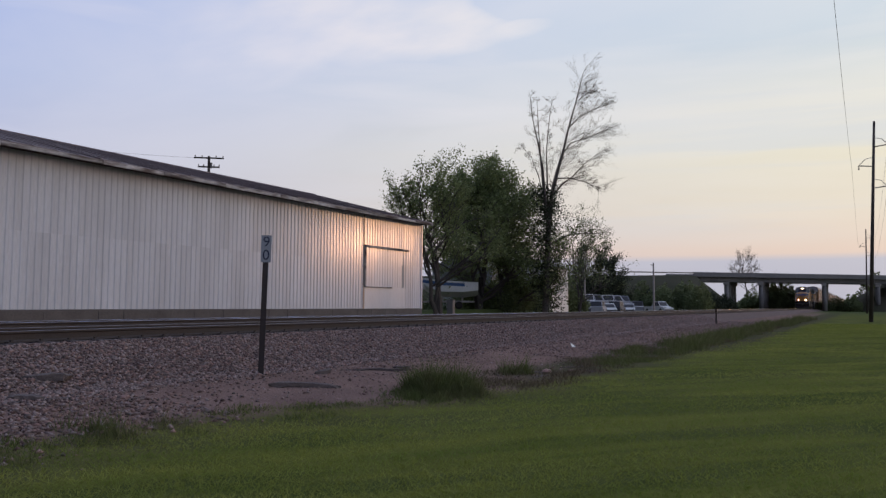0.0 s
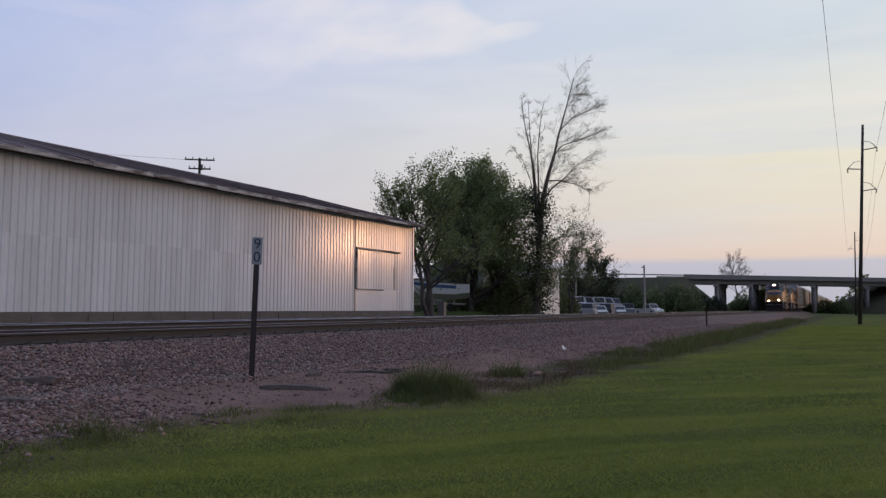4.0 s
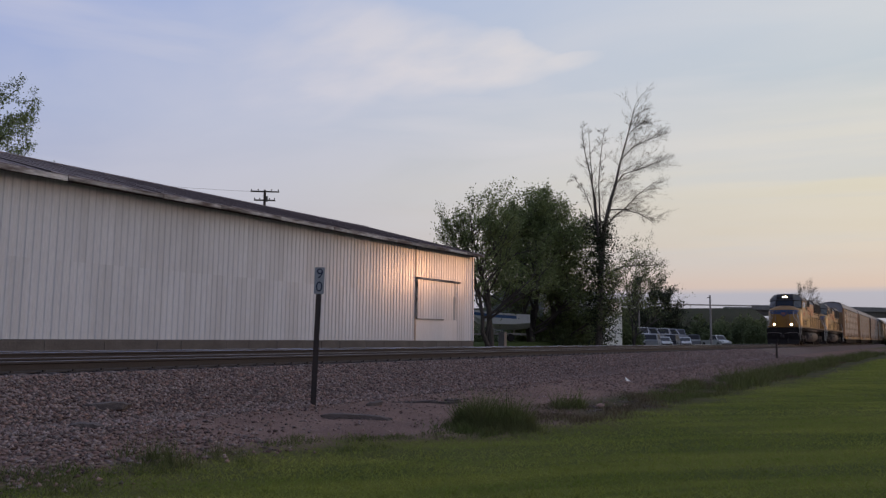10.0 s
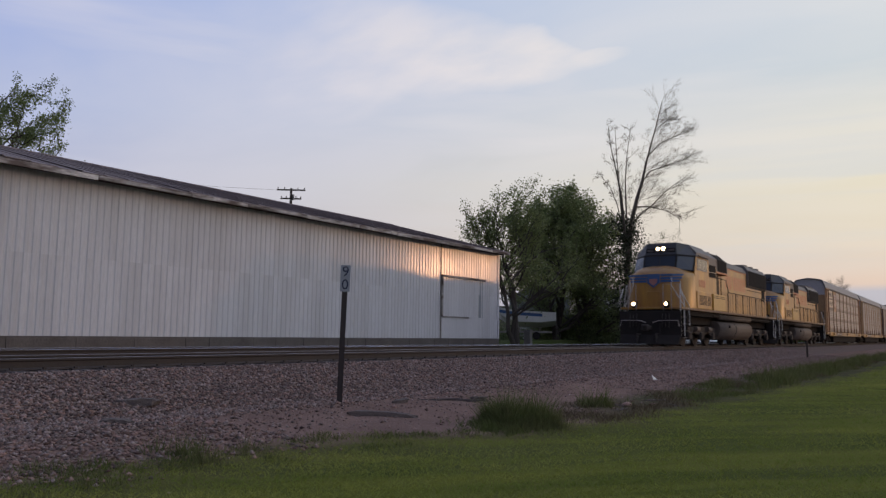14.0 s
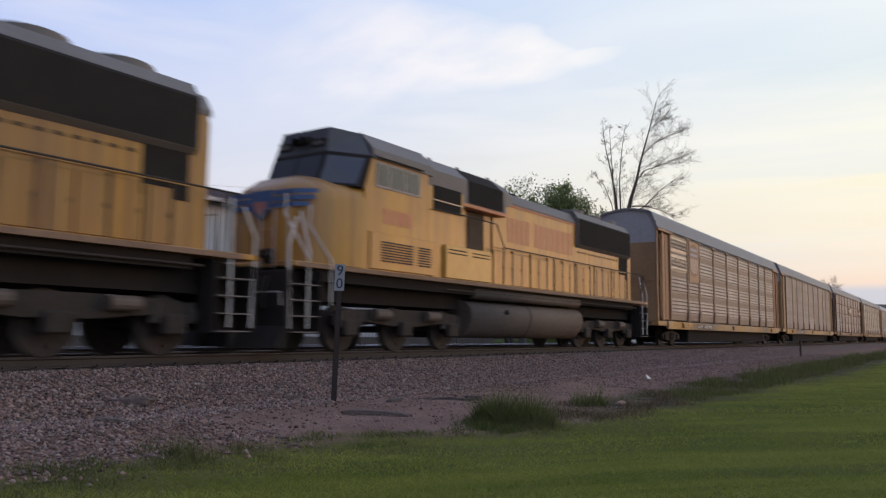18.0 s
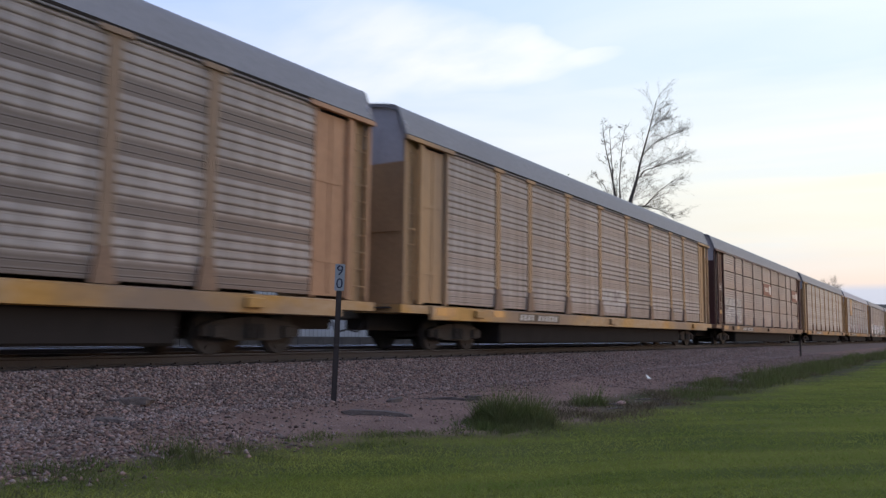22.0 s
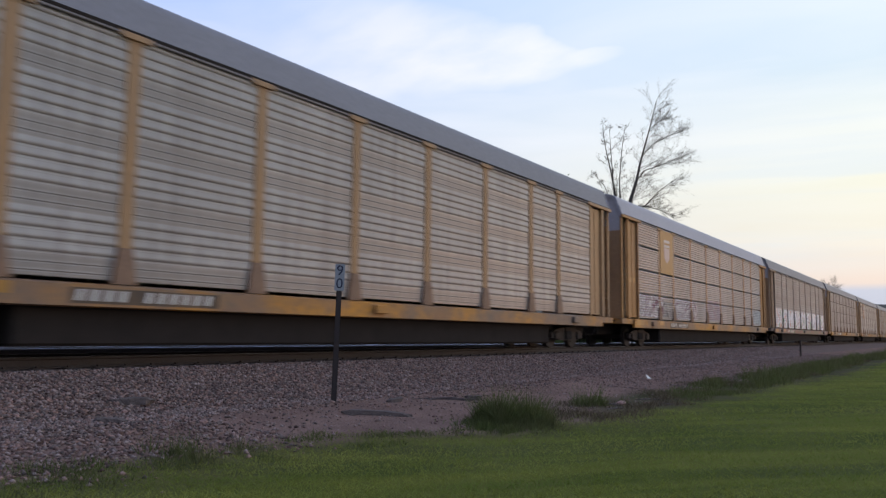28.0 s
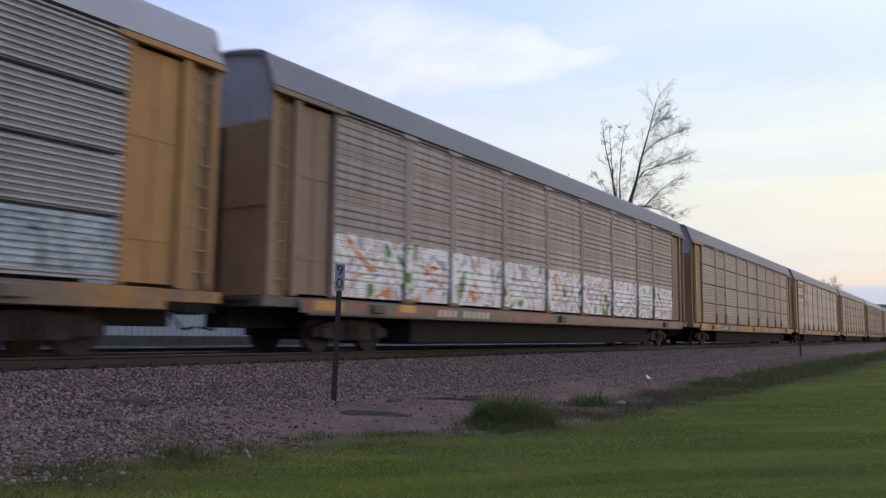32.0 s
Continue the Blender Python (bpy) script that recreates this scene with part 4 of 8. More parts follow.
    part("ridge_cap", Shape().tube((ridge_x, WY0 - 0.3, ey + 2.13), (ridge_x, WY1 + 0.3, ey + 2.13), 0.06), M_ROOF, wh)
    # fascia boards under the eave, and the soffit
    y = WY0
    while y < WY1:
        ln = rb.uniform(2.2, 3.6)
        y2 = min(WY1 + 0.3, y + ln)
        part("fascia_board", Shape().box(ov + 0.005, ov + 0.04, y + 0.012, y2 - 0.012, ey - 0.32 + rb.uniform(-0.03, 0.03), ey - 0.165 + rb.uniform(-0.02, 0.0), 0.005), M_FASCIA, wh)
        y = y2
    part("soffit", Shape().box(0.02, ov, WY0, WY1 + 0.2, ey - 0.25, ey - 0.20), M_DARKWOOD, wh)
    rk = Shape()
    rk.poly([(ov, WY1 + 0.3, ey - 0.28), (ov, WY1 + 0.34, ey - 0.28), (ridge_x, WY1 + 0.34, ey + 1.98), (ridge_x, WY1 + 0.3, ey + 1.98), (ov, WY1 + 0.3, ey - 0.1), (ov, WY1 + 0.34, ey - 0.1), (ridge_x, WY1 + 0.34, ey + 2.14), (ridge_x, WY1 + 0.3, ey + 2.14)],
            [(0, 1, 2, 3), (4, 5, 6, 7), (0, 1, 5, 4), (1, 2, 6, 5), (2, 3, 7, 6), (3, 0, 4, 7)])
    part("barge_board", rk, M_FASCIA, wh)


warehouse()

# ---- the train ----
MOVING, AXLES = [], []   # (thing, distance behind the nose), (wheelset, radius)


def wheelset_mesh(r, name="wheelset"):
    s = Shape()
    s.tube((-0.78, 0, 0), (0.78, 0, 0), 0.085, n=10)
    for sx in (-1, 1):
        s.tube((sx * 0.70, 0, 0), (sx * 0.735, 0, 0), r + 0.028, n=28)
        s.tube((sx * 0.735, 0, 0), (sx * 0.835, 0, 0), r, n=28)
        s.tube((sx * 0.83, 0, 0), (sx * 0.845, 0, 0), r * 0.55, n=14)
        s.tube((sx * 0.84, 0, 0), (sx * 0.98, 0, 0), 0.10, n=10)
        for k in range(3):
            a = k * 2.094
            s.tube((sx * 0.836, math.cos(a) * r * 0.7, math.sin(a) * r * 0.7), (sx * 0.85, math.cos(a) * r * 0.7, math.sin(a) * r * 0.7), 0.035, n=6)
    return s.mesh(name, M_UNDER)


CAR_WHEEL, LOCO_WHEEL = wheelset_mesh(0.42), wheelset_mesh(0.52)


def car_truck(parent, y):
    s = Shape()
    for sx in (-1, 1):
        x0, x1 = sorted((sx * 0.93, sx * 1.06))
        s.run([(-1.25, 0.34), (-1.25, 0.52), (-0.95, 0.62), (-0.35, 0.70), (0.35, 0.70), (0.95, 0.62), (1.25, 0.52), (1.25, 0.34), (0.95, 0.34), (0.55, 0.26), (-0.55, 0.26), (-0.95, 0.34)], x0, x1, "x")
        for k in (-0.16, 0.0, 0.16):
            s.tube((sx * 1.10, k, 0.30), (sx * 1.10, k, 0.58), 0.06, n=8)
        for yy in (-0.9, 0.9):
            s.box(sx * 1.0 - 0.13, sx * 1.0 + 0.13, yy - 0.16, yy + 0.16, 0.30, 0.56, 0.03)
    s.box(-1.1, 1.1, -0.2, 0.2, 0.42, 0.74, 0.03)
    t = part("truck", s, M_UNDER, parent, "dirty cast-steel truck with coil springs", (0, y, 0))
    for yy in (-0.88, 0.88):
        AXLES.append((part("wheelset", CAR_WHEEL, None, t, at=(0, yy, 0.42)), 0.42))
    return t


def coupler(parent, y, d):
    s = Shape().box(-0.09, 0.09, min(y, y + d), max(y, y + d), 0.78, 0.98, 0.02)
    e = y
    s.box(-0.16, 0.16, min(e, e + 0.28 * (1 if d > 0 else -1)), max(e, e + 0.28 * (1 if d > 0 else -1)), 0.74, 1.02, 0.04)
    part("coupler", s, M_UNDER, parent)


M_PANEL = mat("faded_dark_panel", (0.048, 0.042, 0.040), 0.7, other=(0.20, 0.13, 0.07), scale=1.5, fine=12, amount=0.8, bump=0.02)
M_TANP = mat("placard_tan", (0.44, 0.262, 0.142), 0.55, other=(0.36, 0.215, 0.12), scale=1.5, fine=12, amount=0.5, bump=0.03)
M_TANY = mat("placard_golden_tan", (0.54, 0.310, 0.115), 0.55, other=(0.46, 0.265, 0.10), scale=1.5, fine=12, amount=0.5, bump=0.03)
M_PINK = mat("faded_pink", (0.42, 0.17, 0.16), 0.55, other=(0.42, 0.22, 0.19), scale=2, fine=12, amount=0.5, bump=0.0)
M_FADED = mat("faded_band", (0.72, 0.64, 0.61), 0.55, other=(0.60, 0.50, 0.45), scale=2, fine=12, amount=0.5, bump=0.0)
M_TRUCK = mat("dusty_brown_truck", (0.056, 0.044, 0.037), 0.8, other=(0.028, 0.024, 0.022), scale=1.5, fine=18, amount=0.8, bump=0.2, spec=0.3)
M_SHIELD = mat("shield_ground", (0.27, 0.145, 0.088), 0.55, other=(0.24, 0.13, 0.08), scale=2, fine=12, amount=0.5, bump=0.0)
M_PINKPALE = mat("pale_pink_stripe", (0.70, 0.54, 0.48), 0.55, other=(0.60, 0.42, 0.34), scale=2, fine=12, amount=0.5, bump=0.0)
M_CREAM = mat("cream_band_paint", (0.74, 0.60, 0.46), 0.45, 0.1, other=(0.56, 0.42, 0.30), scale=1.2, fine=12, amount=0.7, bump=0.04, dirt=(0.25, 0.19, 0.14), dirt_amount=0.5)
M_GRIMEL = mat("dark_letter_paint", (0.060, 0.050, 0.052), 0.6, other=(0.14, 0.11, 0.095), scale=2, fine=10, amount=0.7, bump=0.02)
M_PALE = mat("pale_grimy_paint", (0.42, 0.37, 0.35), 0.6, other=(0.30, 0.26, 0.24), scale=2, fine=14, amount=0.6, bump=0.03)
# separate end paint whose tone takes in the shade on the car ends
M_ENDDOOR = mat("shaded_end_paint", (0.45, 0.275, 0.14), 0.65, other=(0.32, 0.195, 0.10), scale=0.8, fine=12, amount=0.7, bump=0.05, dirt=(0.12, 0.085, 0.06), dirt_amount=0.6)
M_POSTB = mat("worn_brown_post", (0.26, 0.20, 0.19), 0.6, other=(0.17, 0.115, 0.105), scale=0.9, fine=12, amount=0.8, bump=0.05, stretch=(1, 1, 0.4))
M_POSTP = mat("pinkish_grey_post", (0.40, 0.335, 0.30), 0.55, other=(0.31, 0.25, 0.22), scale=0.9, fine=12, amount=0.7, bump=0.05, stretch=(1, 1, 0.4))
M_DRAB = mat("drab_tan_rack_paint", (0.33, 0.225, 0.145), 0.6, other=(0.24, 0.16, 0.11), scale=0.8, fine=12, amount=0.8, bump=0.06, dirt=(0.15, 0.11, 0.085), dirt_amount=0.6, stretch=(1, 1, 0.4))
M_GREYSILL = mat("grimy_grey_sill", (0.15, 0.125, 0.115), 0.7, other=(0.09, 0.075, 0.07), scale=0.8, fine=9, amount=0.8, bump=0.06)
M_LETTER = mat("sun_faded_red_letter", (0.56, 0.175, 0.110), 0.5, other=(0.55, 0.26, 0.10), scale=1.2, fine=9, amount=0.8, bump=0.02)
M_FADED2 = mat("faded_pink_white", (0.72, 0.56, 0.51), 0.55, other=(0.64, 0.46, 0.38), scale=2, fine=12, amount=0.6, bump=0.0)
M_BLUEF = mat("faded_blue", (0.36, 0.34, 0.44), 0.55, other=(0.40, 0.35, 0.38), scale=2, fine=12, amount=0.5, bump=0.0)
M_BRICK = mat("brick_red_paint", (0.20, 0.05, 0.035), 0.55, other=(0.15, 0.045, 0.035), scale=1.5, fine=12, amount=0.5, bump=0.03)


# autorack parts shared by all cars; y along the car from the coupling face, the side towards +x
BODY0, BODY1, PITCH = 0.655, 27.845, 28.5
POSTS = [4.55, 6.55, 9.35, 12.2, 15.0, 17.85, 20.65, 22.65]
BAYS = list(zip([1.87] + POSTS, POSTS + [25.32]))


def rib_sheet(width, z0, z1, style, clip=None):
    """A side sheet with pressed horizontal ribs: four groups of four, or close fine ribs with open seams between four rows."""
    prof = [(0.0, z0)]
    rows = 4
    h = (z1 - z0) / rows
    for k in range(rows):
        b = z0 + k * h
        if style in ("grouped", "seamed"):
            lines = (0.36, 0.53, 0.70, 0.87) if style == "grouped" else (0.44, 0.57, 0.70, 0.83)
            for z in (b + u * h for u in ((0.07, 0.20) if style == "grouped" else (0.12, 0.26))):  # shallow creases in the plain band
                prof += [(0.0, z - 0.02), (-0.004, z - 0.010), (-0.004, z), (0.004, z + 0.012), (0.0, z + 0.04)]
            for z in (b + u * h for u in lines):
                g = 1.0 if style == "grouped" else 0.76
                prof += [(0.0, z - 0.032 * g), (-0.006 * g, z - 0.022 * g), (-0.006 * g, z - 0.006 * g), (0.009 * g, z + 0.012 * g), (0.016 * g, z + 0.034 * g), (0.015 * g, z + 0.056 * g), (0.001, z + 0.118 * g)]
            if style == "seamed" and k < rows - 1:
                prof += [(0.0, b + h - 0.03), (-0.15, b + h - 0.028), (-0.15, b + h + 0.032), (0.0, b + h + 0.034)]
        else:
            m = 9
            q = (h - 0.07) / m
            for j in range(m):
                z = b + 0.05 + j * q
                prof += [(-0.012, z), (0.030, z + q * 0.12), (0.030, z + q * 0.5), (-0.012, z + q * 0.85)]
            prof += [(0.0, b + h - 0.045), (-0.16, b + h - 0.043), (-0.16, b + h + 0.022), (0.0, b + h + 0.024)] if k < rows - 1 else []
    prof.append((0.0, z1))
    if clip:
        prof = [(x + 0.004, z) for x, z in prof if clip[0] <= z <= clip[1]]
        n = len(prof)
        return Shape().poly([(x, y, z) for y in (0.0, width) for x, z in prof], [(i, i + 1, n + i + 1, n + i) for i in range(n - 1)])
    n = len(prof)
    vs = [(x, y, z) for y in (0.0, width) for x, z in prof] + [(-0.18, 0, z0), (-0.18, width, z0), (-0.18, width, z1), (-0.18, 0, z1)]
    fs = [(i, i + 1, n + i + 1, n + i) for i in range(n - 1)] + [(2 * n, 2 * n + 1, 2 * n + 2, 2 * n + 3)]
    return Shape().poly(vs, fs)


SHEETS = {}


def sheet_mesh(width, style, material):
    key = (round(width, 2), style, material.name)
    if key not in SHEETS:
        SHEETS[key] = rib_sheet(width, 1.20, 5.22, style).mesh("side_sheet", material)
    return SHEETS[key]


def post_shape():
    s = Shape()
    for dy in (-0.085, 0.085):
        s.box(0.0, 0.026, dy - 0.045, dy + 0.045, 1.62, 5.27, 0.006)
    s.box(0.0, 0.012, -0.13, 0.13, 1.6, 5.27)
    s.box(0.0, 0.066, -0.30, 0.30, 5.13, 5.235, 0.008)
    return s


FOOT_MESH = Shape().loft([(0.0, -0.22, 1.14), (0.075, -0.22, 1.14), (0.075, 0.22, 1.14), (0.0, 0.22, 1.14)], [(0.0, -0.13, 1.72), (0.058, -0.13, 1.72), (0.058, 0.13, 1.72), (0.0, 0.13, 1.72)]).mesh("post_foot", M_FOOT)
FOOT_BROWN = Shape().poly([tuple(v.co) for v in FOOT_MESH.vertices], [tuple(f.vertices) for f in FOOT_MESH.polygons]).mesh("post_foot", M_POSTB)
POST_MESH = {}
NUMBER_BAR = Shape().run([(0.0, 0.86), (0.10, 0.86), (0.15, 1.03), (0.05, 1.03)], 1.584, 1.587, "x").mesh("number_bar", M_WHITE)
ROOF_HALF = [(0.45, 6.18), (0.95, 6.09), (1.12, 6.04), (1.21, 5.97), (1.27, 5.83), (1.38, 5.52), (1.49, 5.225), (1.50, 5.20)]
ROOF_PROF = [(-x, z) for x, z in ROOF_HALF[::-1]] + [(0, 6.23)] + ROOF_HALF


def ladder_mesh(material):
    s = Shape()
    for y in (0.06, 0.46):
        s.box(0.03, 0.06, y - 0.02, y + 0.02, 1.25, 5.0)
    for k in range(10):
        s.tube((0.06, 0.06, 1.45 + k * 0.38), (0.06, 0.46, 1.45 + k * 0.38), 0.013, n=6)
    return s.mesh("ladder", material)


LADDERS = {False: ladder_mesh(M_TAN), True: ladder_mesh(M_POSTB)}


def autorack(k, style="grouped", skin=None, trim=None, sill=None, roof=None, label="", placard=None, tags=(), post=None):
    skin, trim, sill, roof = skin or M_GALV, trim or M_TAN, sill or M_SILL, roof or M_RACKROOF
    car = thing("autorack_car", label, "railcar", "autorack cars of the train")
    pm = post or (M_POSTB if trim is M_BROWN else trim)
    key = pm.name
    if key not in POST_MESH:
        POST_MESH[key] = post_shape().mesh("side_post", pm)
    # flat car under the rack
    s = Shape()
    s.run([(1.50, 0.76), (1.58, 0.78), (1.58, 1.10), (1.50, 1.13), (-1.50, 1.13), (-1.58, 1.10), (-1.58, 0.78), (-1.50, 0.76), (-1.4, 0.95), (1.4, 0.95)], 1.7, 26.8)
    s.run([(1.40, 0.92), (1.50, 0.92), (1.50, 1.12), (-1.50, 1.12), (-1.50, 0.92), (-1.40, 0.92)], 0.5, 1.7).run([(1.40, 0.92), (1.50, 0.92), (1.50, 1.12), (-1.50, 1.12), (-1.50, 0.92), (-1.40, 0.92)], 26.8, 28.0)
    fl = part("side_sill", s, sill, car, "dirty yellow flat-car sill" if sill is M_SILL else "worn tan flat-car sill" if sill is M_SILLT else "grimy dark flat-car sill")
    # center sill, plus an added wide black box for the shade under the car
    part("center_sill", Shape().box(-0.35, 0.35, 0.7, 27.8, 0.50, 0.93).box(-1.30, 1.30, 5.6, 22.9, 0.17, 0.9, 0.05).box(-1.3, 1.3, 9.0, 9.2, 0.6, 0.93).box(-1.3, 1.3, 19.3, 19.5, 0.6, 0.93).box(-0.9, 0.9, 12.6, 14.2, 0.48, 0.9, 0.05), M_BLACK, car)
    part("number_panel", Shape().box(1.581, 1.583, 6.28, 9.05, 0.82, 1.06), M_PANEL, fl, "dark panel under the number bars")
    for i in range(11):
        if i != 4:
            part("number_bar", NUMBER_BAR, None, fl, at=(0, 6.36 + i * 0.238, 0))
    part("stripe_plate", Shape().box(1.581, 1.586, 1.85, 2.75, 0.88, 1.08), M_YELLOW, fl)
    part("stripe_plate", Shape().box(1.581, 1.586, 4.75, 5.4, 0.92, 1.09), M_YELLOW, fl)
    for y in (3.9, 24.3, 13.6):
        part("jacking_pad", Shape().box(1.58, 1.68, y - 0.2, y + 0.2, 0.86, 1.06, 0.02), sill, fl)
    # side sheets and posts
    for a, b in BAYS:
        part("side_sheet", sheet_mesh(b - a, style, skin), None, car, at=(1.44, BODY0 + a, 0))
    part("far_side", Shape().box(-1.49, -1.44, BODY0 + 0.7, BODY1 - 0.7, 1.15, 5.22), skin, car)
    for y in POSTS:
        po = part("side_post", POST_MESH[key], None, car, at=(1.446, BODY0 + y, 0))
        part("post_foot", FOOT_BROWN if trim is M_BROWN else FOOT_MESH, None, po, "dirt-browned flared foot")
    # end bays: ladder, end post, plain side door
    for y, d in ((BODY0, 1), (BODY1, -1)):
        def span(a, b):
            return sorted((y + d * a, y + d * b))
        for a, b, x1 in ((0.62, 0.80, 1.47), (0.0, 0.10, 1.44), (1.80, 1.90, 1.47)):
            part("end_post", Shape().box(1.38, x1, *span(a, b), 1.14, 5.24, 0.01), trim, car)
        part("side_door", Shape().box(1.33, 1.38, *span(0.80, 1.80), 1.20, 5.1).box(1.38, 1.395, *span(0.9, 1.7), 1.9, 2.0).box(1.38, 1.395, *span(0.9, 1.7), 3.6, 3.7).box(1.38, 1.40, *span(1.25, 1.32), 1.25, 5.05), trim, car)
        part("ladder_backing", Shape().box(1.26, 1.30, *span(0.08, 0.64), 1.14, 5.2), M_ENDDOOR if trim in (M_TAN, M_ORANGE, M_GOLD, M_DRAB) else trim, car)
        part("ladder", LADDERS[trim is M_BROWN], None, car, at=pose(1.36, y + d * 0.06 if d > 0 else y - 0.58, 0))
        part("hood_strip", Shape().box(1.44, 1.53, *span(-0.05, 2.1), 5.14, 5.25, 0.01), trim, car)
        # end doors and pale gable
        for a, b in ((-1.36, -0.01), (0.01, 1.36)):
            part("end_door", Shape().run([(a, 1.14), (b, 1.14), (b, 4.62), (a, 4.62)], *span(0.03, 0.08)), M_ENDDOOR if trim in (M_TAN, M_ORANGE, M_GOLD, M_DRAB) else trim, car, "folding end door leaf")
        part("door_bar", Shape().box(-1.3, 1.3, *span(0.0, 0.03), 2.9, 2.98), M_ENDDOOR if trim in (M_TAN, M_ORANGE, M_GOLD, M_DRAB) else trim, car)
        part("roof_rim", Shape().run([(x * 1.004, z + 0.006) for x, z in ROOF_PROF] + [(x * 0.955, z - 0.09) for x, z in ROOF_PROF][::-1], *span(-0.03, 0.025)), roof, car)
        part("door_lock_rod", Shape().box(-0.05, 0.05, *span(0.0, 0.03), 1.2, 4.6), M_UNDER, car)
        g = Shape().run([(-1.38, 4.60), (1.38, 4.60), (1.42, 5.54), (1.07, 5.98), (0, 6.15), (-1.07, 5.98), (-1.42, 5.54)], *span(0.04, 0.10))
        gb = part("end_gable", g, M_RACKROOFL, car, "pale grey end panel")
        for q in (-0.7, 0.0, 0.7):
            part("gable_rib", Shape().box(q - 0.02, q + 0.02, *span(0.0, 0.04), 4.62, 5.5), M_RACKROOFL, gb)
        part("crossover_step", Shape().box(-1.2, 1.2, *span(-0.25, 0.05), 1.02, 1.06), M_UNDER, car)
        coupler(car, y - d * 0.655, d * 1.1)
        part("brake_hose", Shape().path([(0.3, y, 0.75), (0.32, y - d * 0.3, 0.45), (0.3, y - d * 0.6, 0.5)], 0.025), M_BLACK, car)
    # roof in sheets
    n = 9
    w = (BODY1 - BODY0) / n
    lo = [(x * 0.985, z - 0.035) for x, z in ROOF_PROF][::-1]
    if ("roof", roof.name) not in SHEETS:
        SHEETS[("roof", roof.name)] = Shape().run(ROOF_PROF + lo, 0.0, w, ends=False).mesh("roof_sheet", roof)
        me = SHEETS[("roof", roof.name)]
        me.polygons.foreach_set("use_smooth", [len(f.vertices) == 4 for f in me.polygons])
    for i in range(n):
        part("roof_sheet", SHEETS[("roof", roof.name)], None, car, at=(0, BODY0 + i * w, 0))
    part("roof_rail", Shape().box(1.43, 1.50, BODY0, BODY1, 5.22, 5.28), M_BLACK if trim is not M_BROWN else M_BROWN, car)
    for y in (BODY0 + 3.0, BODY1 - 3.0):
        car_truck(car, y)
    if placard == "square":
        y0 = BODY0 + 4.66
        pl = part("placard", Shape().box(1.47, 1.492, y0, y0 + 1.78, 3.24, 5.2), M_TANY, car, "tan square placard")
        part("door_stripe", Shape().box(1.381, 1.386, BODY0 + 0.98, BODY0 + 1.62, 2.62, 2.82), M_YELLOW, car, "yellow tape across the door")
        part("emblem_top", Shape().box(1.493, 1.497, y0 + 0.5, y0 + 1.28, 4.45, 4.78), M_FADED, pl, "pale faded band")
        part("emblem_bar", Shape().box(1.498, 1.501, y0 + 0.52, y0 + 1.26, 4.57, 4.66), M_TANY, pl)
        part("emblem_shield", Shape().run([(y0 + 0.5, 4.42), (y0 + 1.28, 4.42), (y0 + 1.26, 3.95), (y0 + 0.89, 3.72), (y0 + 0.52, 3.95)], 1.493, 1.497, "x"), M_FADED2, pl, "faded pink shield shape")
    if placard == "flag":
        y0 = BODY0 + 4.72
        pl = part("placard", Shape().box(1.47, 1.492, y0, y0 + 1.62, 3.16, 5.16), M_TANP, car, "tan placard with faded stripes")
        base = [(y0 + 0.14, 3.75), (y0 + 0.30, 3.52), (y0 + 0.81, 3.38), (y0 + 1.32, 3.52), (y0 + 1.48, 3.75), (y0 + 1.48, 4.78), (y0 + 1.30, 4.96), (y0 + 0.81, 5.06), (y0 + 0.32, 4.96), (y0 + 0.14, 4.78)]
        part("shield", Shape().run(base, 1.492, 1.495, "x"), M_SHIELD, pl, "faded shield shape, hardly paler than its ground")
        for i in range(2):
            part("shield_band", Shape().box(1.496, 1.499, y0 + 0.24, y0 + 1.38, 4.42 + i * 0.26, 4.56 + i * 0.26), M_BLUEF, pl, "faded blue band")
        for i in range(6):
            part("shield_stripe", Shape().box(1.496, 1.499, y0 + 0.20 + i * 0.22, y0 + 0.31 + i * 0.22, 3.60 if 0 < i < 5 else 3.74, 4.30), M_PINKPALE, pl)
        # two painted cream bands with rows of dark lettering in the first bay
        w0 = BAYS[0][1] - BAYS[0][0]
        for z0, z1, n, wd in ((4.36, 5.16, 11, 0.12), (3.50, 4.28, 10, 0.12)):
            bd = part("cream_band", rib_sheet(w0, 1.20, 5.22, style, (z0, z1)), M_CREAM, car, "cream painted band over the ribs", (1.442, BODY0 + BAYS[0][0], 0))
            for i in range(n):
                part("letter_bar", rib_sheet(wd, 1.20, 5.22, style, (z0 + 0.14, z1 - 0.14 - 0.10 * (i % 3 == 1))), M_GRIMEL, bd, at=(0.006, 0.16 + i * (w0 - 0.3) / n, 0))
    if placard == "brown":
        for y0 in (BODY0 + 0.98, BODY1 - 1.62):
            fr = part("door_panel", Shape().box(1.396, 1.400, y0, y0 + 0.62, 3.05, 3.42), M_PALE, car, "pale outlined panel on the door")
            part("panel_face", Shape().box(1.401, 1.404, y0 + 0.03, y0 + 0.59, 3.09, 3.38), M_BROWN, fr)
            for i in range(4):
                part("bar", Shape().box(1.405, 1.407, y0 + 0.08 + i * 0.13, y0 + 0.15 + i * 0.13, 3.15, 3.32), M_PALE, fr)
            for i in range(3):
                part("small_bar", Shape().box(1.396, 1.399, y0 + 0.22, y0 + 0.55, 2.12 + i * 0.10, 2.16 + i * 0.10), M_PALE, car)
            part("yellow_label", Shape().box(1.396, 1.400, y0 + 0.05, y0 + 0.55, 1.74, 1.94), M_YELLOW, car, "yellow label on the door")
